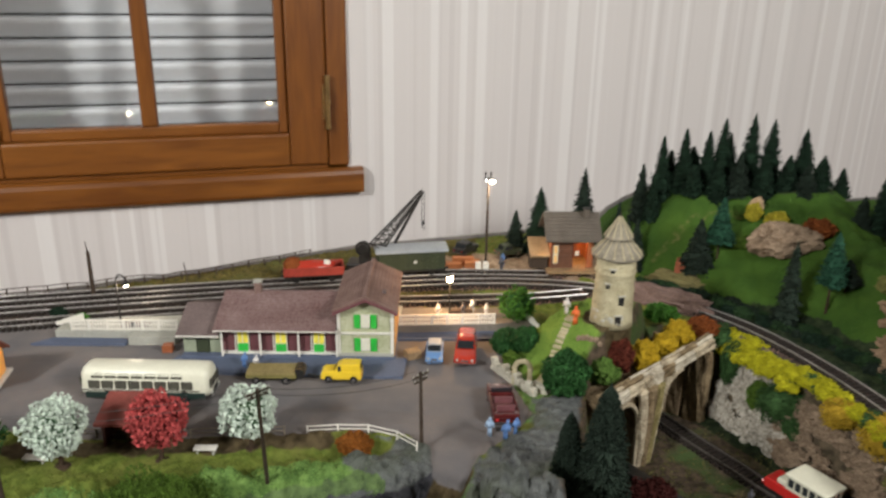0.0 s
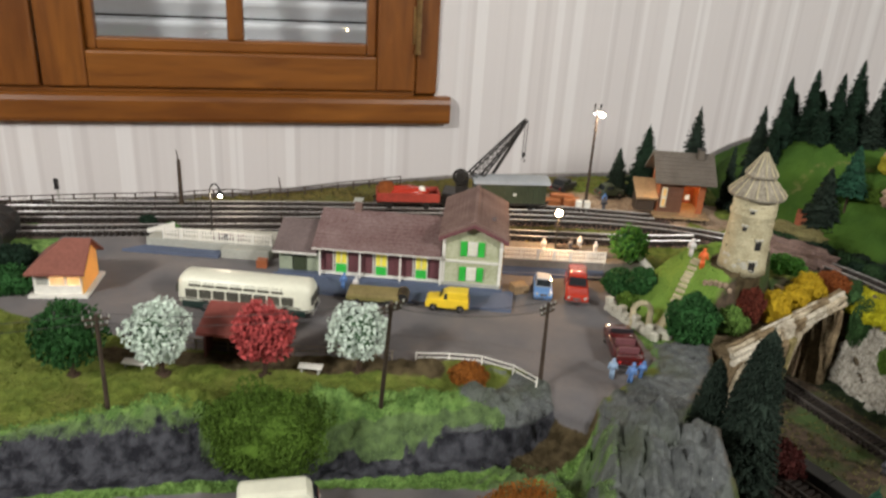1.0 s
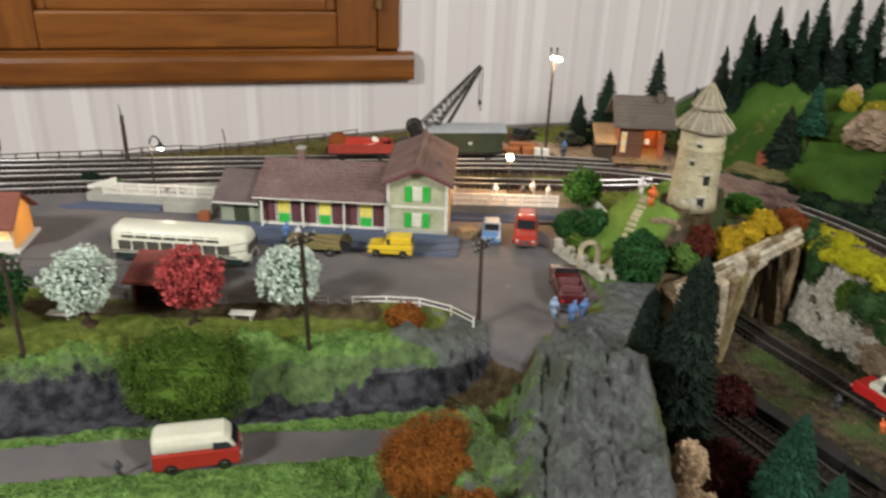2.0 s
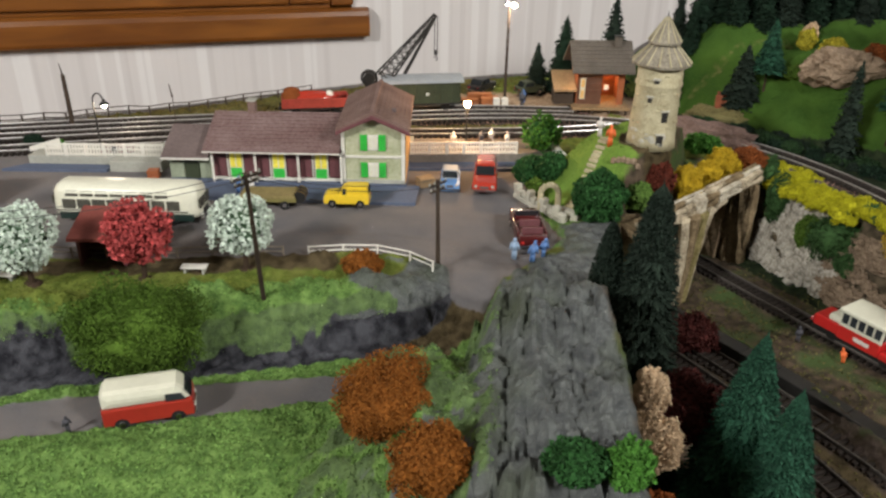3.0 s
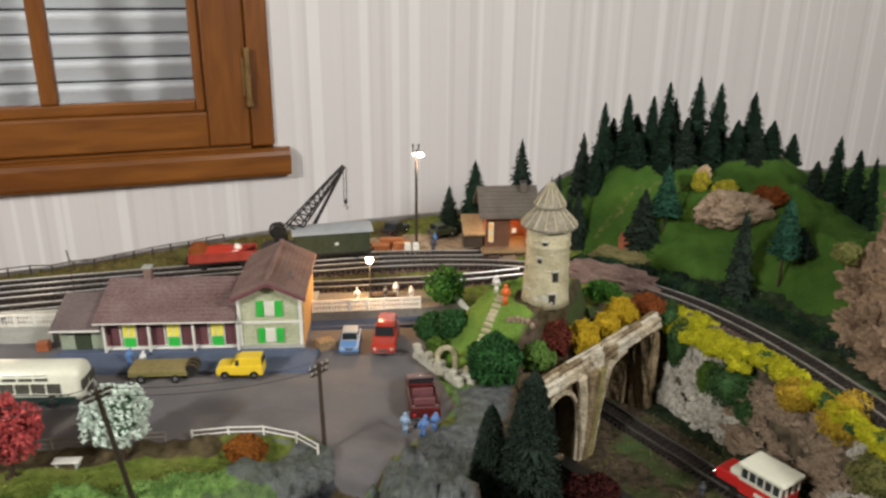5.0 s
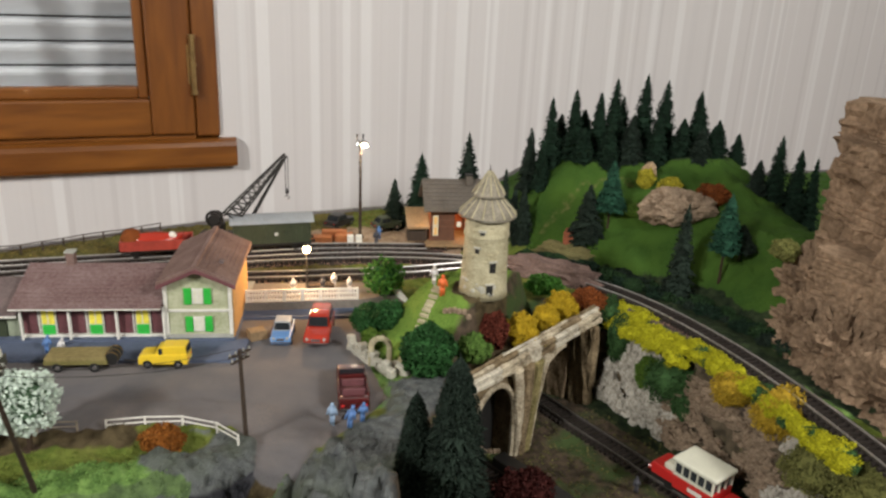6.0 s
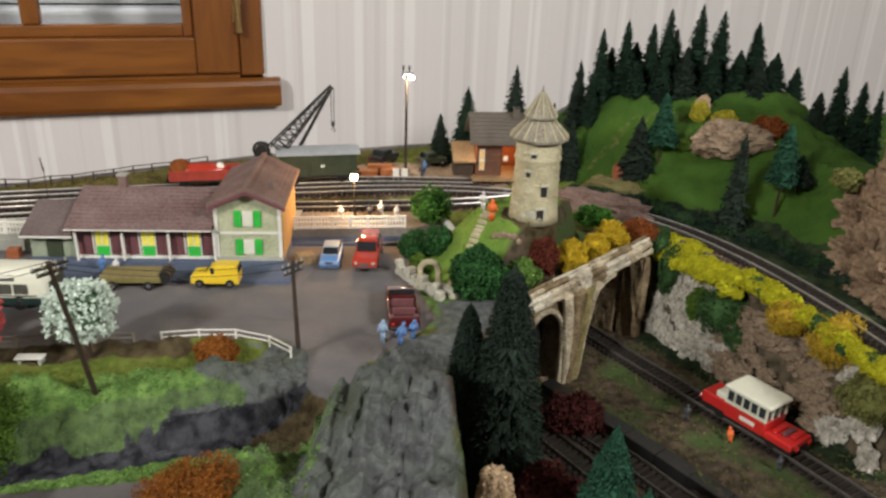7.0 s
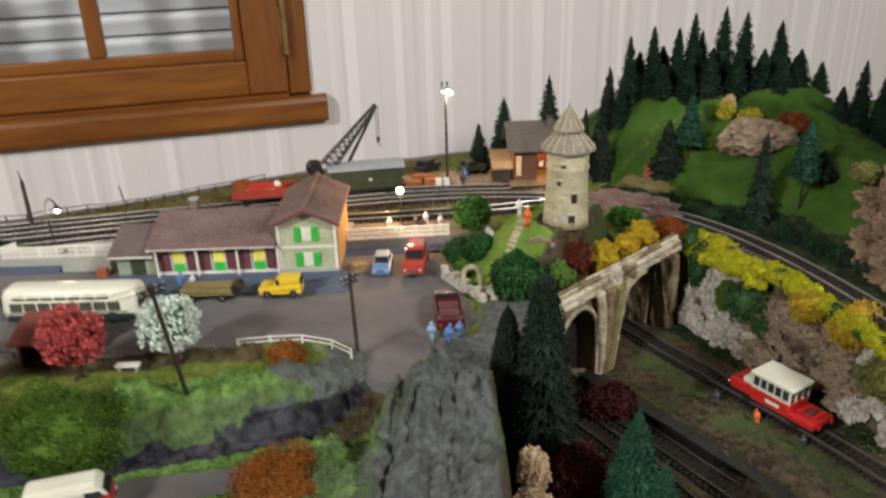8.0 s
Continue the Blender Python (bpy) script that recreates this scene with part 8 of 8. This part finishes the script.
# ---- rocks ----
def rock(name, at, s, material, label, rough=0.35, freq=1.6, seed=1, block=0.0, sub=5, turn=0.0, group="rocks"):
    """A weathered rock; block terraces it into steps."""
    bm = BM()
    vs = bmesh.ops.create_icosphere(bm, subdivisions=sub, radius=1.0)["verts"]
    o = Vector((seed * 3.7, seed * 1.9, seed * 0.6))
    for v in vs:
        d = v.co.normalized()
        if block:
            # broken layers: shelves of uneven depth with cracks between
            q = Vector((d.x * 2.6, d.y * 2.6, d.z * 5.5)) + o
            q += Vector((1, 1, 0.4)) * 0.30 * noise.noise(d * 3 + o)
            k = 1 + 0.6 * rough * noise.fractal(d * freq + o, 0.9, 2.1, 3) + block * (noise.cell(q) - 0.5) + 0.5 * block * (noise.cell(q * 2.1) - 0.5) + 0.022 * noise.fractal(d * 9 + o, 0.9, 2.1, 3)
        else:
            k = 1 + rough * noise.fractal(d * freq + o, 0.9, 2.1, 6) + 0.05 * noise.turbulence(d * 7 + o, 4, False)
        p = d * k
        v.co = Vector((p.x * s[0], p.y * s[1], p.z * s[2]))
    ob = tagged(part(name, bm, material), label, "rock", group)
    ob.matrix_world = pose(*at, 0, 0, turn)
    return ob


rock("boulder", (0.437, 0.962, ground_z(0.437, 0.962) + 0.010), (0.040, 0.024, 0.021), BOULDER, "beige boulder among bushes on the slope", 0.35, 1.8, 3)


def strata(bm, c, half, z0, z1, turn, seed, layer=0.0085):
    """A block of stacked, broken layers with ledges between."""
    n, z, k = 84, z0, 0
    ca, sa = math.cos(radians(turn)), math.sin(radians(turn))
    last = None
    while z < z1:
        thick = layer * random.choice((0.45, 0.7, 1.0, 1.6, 2.6))
        push = random.uniform(-0.028, 0.028)
        rings = []
        for dz, inset in ((0.0, 0.014), (thick * 0.2, 0.0), (thick * 0.5, 0.0), (thick * 0.75, 0.0), (thick * 0.97, 0.012)):
            ring = []
            for i in range(n):
                w = 2 * math.pi * i / n
                u, v = math.cos(w), math.sin(w)
                r = (abs(u) ** 5 + abs(v) ** 5) ** -0.2
                p = Vector((u, v, 0)) * 2.3 + Vector((seed, 0, k * 0.16))
                r *= 1 + push - inset + 0.10 * noise.noise(p) + 0.075 * (noise.cell(Vector((u * 6 + seed, v * 6 + 0.7 * (z + dz) * 40, (z + dz) * 28))) - 0.5) + 0.060 * noise.fractal(Vector((u * 7, v * 7, (z + dz) * 75 + seed)), 0.9, 2.1, 4)
                x, y = half[0] * u * r, half[1] * v * r
                ring.append(bm.verts.new((c[0] + x * ca - y * sa, c[1] + x * sa + y * ca, z + dz)))
            rings.append(ring)
        for a, b in zip(([last] if last else []) + rings, rings if last else rings[1:]):
            for i in range(n):
                j = (i + 1) % n
                bm.faces.new((a[i], a[j], b[j], b[i]))
        last = rings[-1]
        z += thick
        k += 1
    bm.faces.new(last)


def crag():
    """Stepped brown rock face at the edge of the layout."""
    c = thing("crag", (0.575, 0.80, 0.0), 0, "tall brown layered cork-bark crag beside the curve", "rock", "rocks")
    random.seed(31)
    for k, (x, y, half, z0, z1, turn) in enumerate(((0.016, -0.002, (0.053, 0.070), -0.02, 0.178, 6), (0.052, 0.010, (0.070, 0.074), 0.13, 0.208, 2), (-0.036, -0.050, (0.034, 0.046), -0.02, 0.088, 25), (0.010, -0.100, (0.060, 0.050), -0.03, 0.098, 12))):
        bm = BM()
        strata(bm, (x, y), half, z0, z1, turn, 3.1 * k)
        part("rock_mass", bm, CRAG, c)
    for k, (x, y, z, s, t) in enumerate(((-0.074, -0.028, 0.012, (0.028, 0.034, 0.040), 10), (-0.070, -0.078, 0.010, (0.036, 0.036, 0.046), -20), (-0.062, 0.004, 0.040, (0.024, 0.030, 0.045), 30), (-0.056, -0.132, 0.000, (0.040, 0.044, 0.044), 40),
                                         (-0.054, -0.195, -0.004, (0.036, 0.046, 0.040), 15), (-0.088, -0.050, 0.000, (0.020, 0.024, 0.030), 60), (-0.080, -0.105, 0.002, (0.022, 0.026, 0.024), 5), (-0.020, -0.165, 0.010, (0.050, 0.050, 0.060), 35))):
        o = rock("rock_mass", (x, y, z), s, CRAG, "", 0.30, 1.7, 40 + k, 0.20, 5, t)
        o.parent = c
        for key in ("label", "category", "group"):
            if key in o:
                del o[key]


crag()
rock("gravel_bank", (0.291, 0.929, 0.003), (0.056, 0.020, 0.017), mat("pinkish_gravel", (0.155, 0.105, 0.090), 0.9, 0.4, 500, 50, 0.6), "pinkish gravel bank beside the curve", 0.3, 2.2, 8, 0.0, 4, -28)
rock("gravel_bank", (0.322, 0.985, 0.004), (0.040, 0.014, 0.016), mat("olive_gravel", (0.13, 0.115, 0.05), 0.9, 0.4, 500, 50, 0.6), "olive-brown overgrown bank behind the curve", 0.3, 2.2, 9, 0.0, 4, -35)
bush(0.487, 0.806, (0.013, 0.012, 0.011), LEAF_GRASS, "pale olive shrub on the crag's shoulder", "hill bushes", 500, z=0.072)
# white cliff and brown stones on the embankment
random.seed(77)
for k in range(170):
    t, u = random.random(), random.random()
    x = float(np.interp(t, [0, 0.35, 0.7, 1.0], [0.331, 0.362, 0.400, 0.448])) + 0.020 * u
    y = float(np.interp(t, [0, 0.35, 0.7, 1.0], [0.822, 0.764, 0.697, 0.612])) + 0.012 * u
    pale = t + random.uniform(-0.06, 0.06) < 0.44 or t > 0.86
    z = -0.088 + 0.070 * u * (1.0 if t < 0.44 else 0.9)
    k_ = random.uniform(0.75, 1.25)
    rock("embankment_rock", (x, y, z), (0.0090 * k_, 0.0052 * k_, 0.0125 * k_) if pale else (0.0115 * k_, 0.0075 * k_, 0.0060 * k_), WHITE_ROCK if pale else BOULDER,
         "whitewashed rock on the embankment" if pale else "brown rock on the embankment", 0.5, 2.2, 100 + k, 0.25, 3, random.uniform(95, 145), "embankment rocks")


# ---- grass flock ----
def flock(name, n, region, keep, size, material, label, lift=0.0004):
    x0, x1, y0, y1 = region
    pts = []
    xs, ys = RNG.uniform(x0, x1, n), RNG.uniform(y0, y1, n)
    for x, y in zip(xs, ys):
        e = float(back_edge(x))
        i, j = (int(round(q)) for q in grid_place(x, y))
        if y < e - 0.003 and keep(i, j):
            pts.append((x, y, ground_z(x, y) + lift))
    v, f = flecks(np.array(pts), RNG.uniform(*size, len(pts)), RNG)
    tagged(mesh_part(name, v, f, material), label, "grass", "", "stuff")


def is_grass(i, j):
    return max(COVER[k][i, j] for k in ("rock", "moss", "road", "bed", "low", "yard", "face", "dirt", "scrub_shade", "worn")) < 0.35


FLOCK = mat("fresh_green_flock", (0.120, 0.212, 0.054), 0.9, 0.3, 600, 40, 0.3, random_hue=0.4)
FLOCK_DRY = mat("dry_olive_flock", (0.122, 0.150, 0.028), 0.9, 0.3, 600, 40, 0.3, random_hue=0.18)
FLOCK_LAWN = mat("lawn_flock", (0.038, 0.084, 0.013), 0.9, 0.3, 600, 40, 0.3, random_hue=0.22)
flock("grass_flock", 60000, (-0.50, 0.06, 0.32, 0.60), lambda i, j: is_grass(i, j) and COVER["dry"][i, j] < 0.6, (0.0005, 0.0013), FLOCK, "fresh green grass flock on the bank and slope")
flock("grass_flock", 20000, (-0.55, 0.03, 0.45, 0.625), lambda i, j: is_grass(i, j) and COVER["dry"][i, j] > 0.4, (0.0005, 0.0010), FLOCK_DRY, "dry olive grass flock under the trees")
flock("grass_flock", 16000, (-0.70, 0.12, 0.78, 1.18), lambda i, j: is_grass(i, j), (0.0008, 0.0018), mat("ochre_flock", (0.135, 0.112, 0.030), 0.9, 0.3, 600, 40, 0.3, random_hue=0.35), "dry ochre grass flock along the back fence")
flock("grass_flock", 6000, (0.10, 0.32, 0.66, 0.90), lambda i, j: is_grass(i, j) and COVER["mound"][i, j] > 0.4, (0.0005, 0.0010), mat("light_lawn_flock", (0.115, 0.20, 0.036), 0.9, 0.3, 600, 40, 0.3, random_hue=0.3), "light green lawn flock on the tower mound")
flock("grass_flock", 9000, (0.22, 0.62, 0.70, 1.15), lambda i, j: is_grass(i, j) and COVER["lawn"][i, j] > 0.4 and COVER["mound"][i, j] < 0.2, (0.0004, 0.0008), FLOCK_LAWN, "green lawn flock on mound and hill")
flock("ground_scatter", 6000, (0.14, 0.48, 0.45, 0.80), lambda i, j: COVER["low"][i, j] > 0.6 and COVER["bed"][i, j] < 0.3, (0.0006, 0.0016), mat("brown_green_scatter", (0.105, 0.098, 0.036), 0.9, 0.4, 600, 60, 0.3, random_hue=0.5), "brown and green ground scatter in the cutting")
STONES = mat("pinkish_ballast_stones", (0.25, 0.145, 0.115), 0.9, 0.35, 600, 60, 0.3, random_hue=0.5)
flock("ballast_stones", 36000, (-0.22, 0.47, 0.50, 1.02), lambda i, j: COVER["bed"][i, j] > 0.4 and COVER["low"][i, j] < 0.5, (0.0006, 0.0011), STONES, "pinkish-brown ballast stones between the rails", 0.0)
flock("moss_flock", 30000, (-0.45, 0.10, 0.30, 0.60), lambda i, j: COVER["moss"][i, j] > 0.3 and COVER["road"][i, j] < 0.3, (0.0004, 0.0010), mat("grey_green_moss", (0.095, 0.148, 0.054), 0.9, 0.35, 600, 40, 0.3, random_hue=0.4), "grey-green moss flock on the rock slopes")
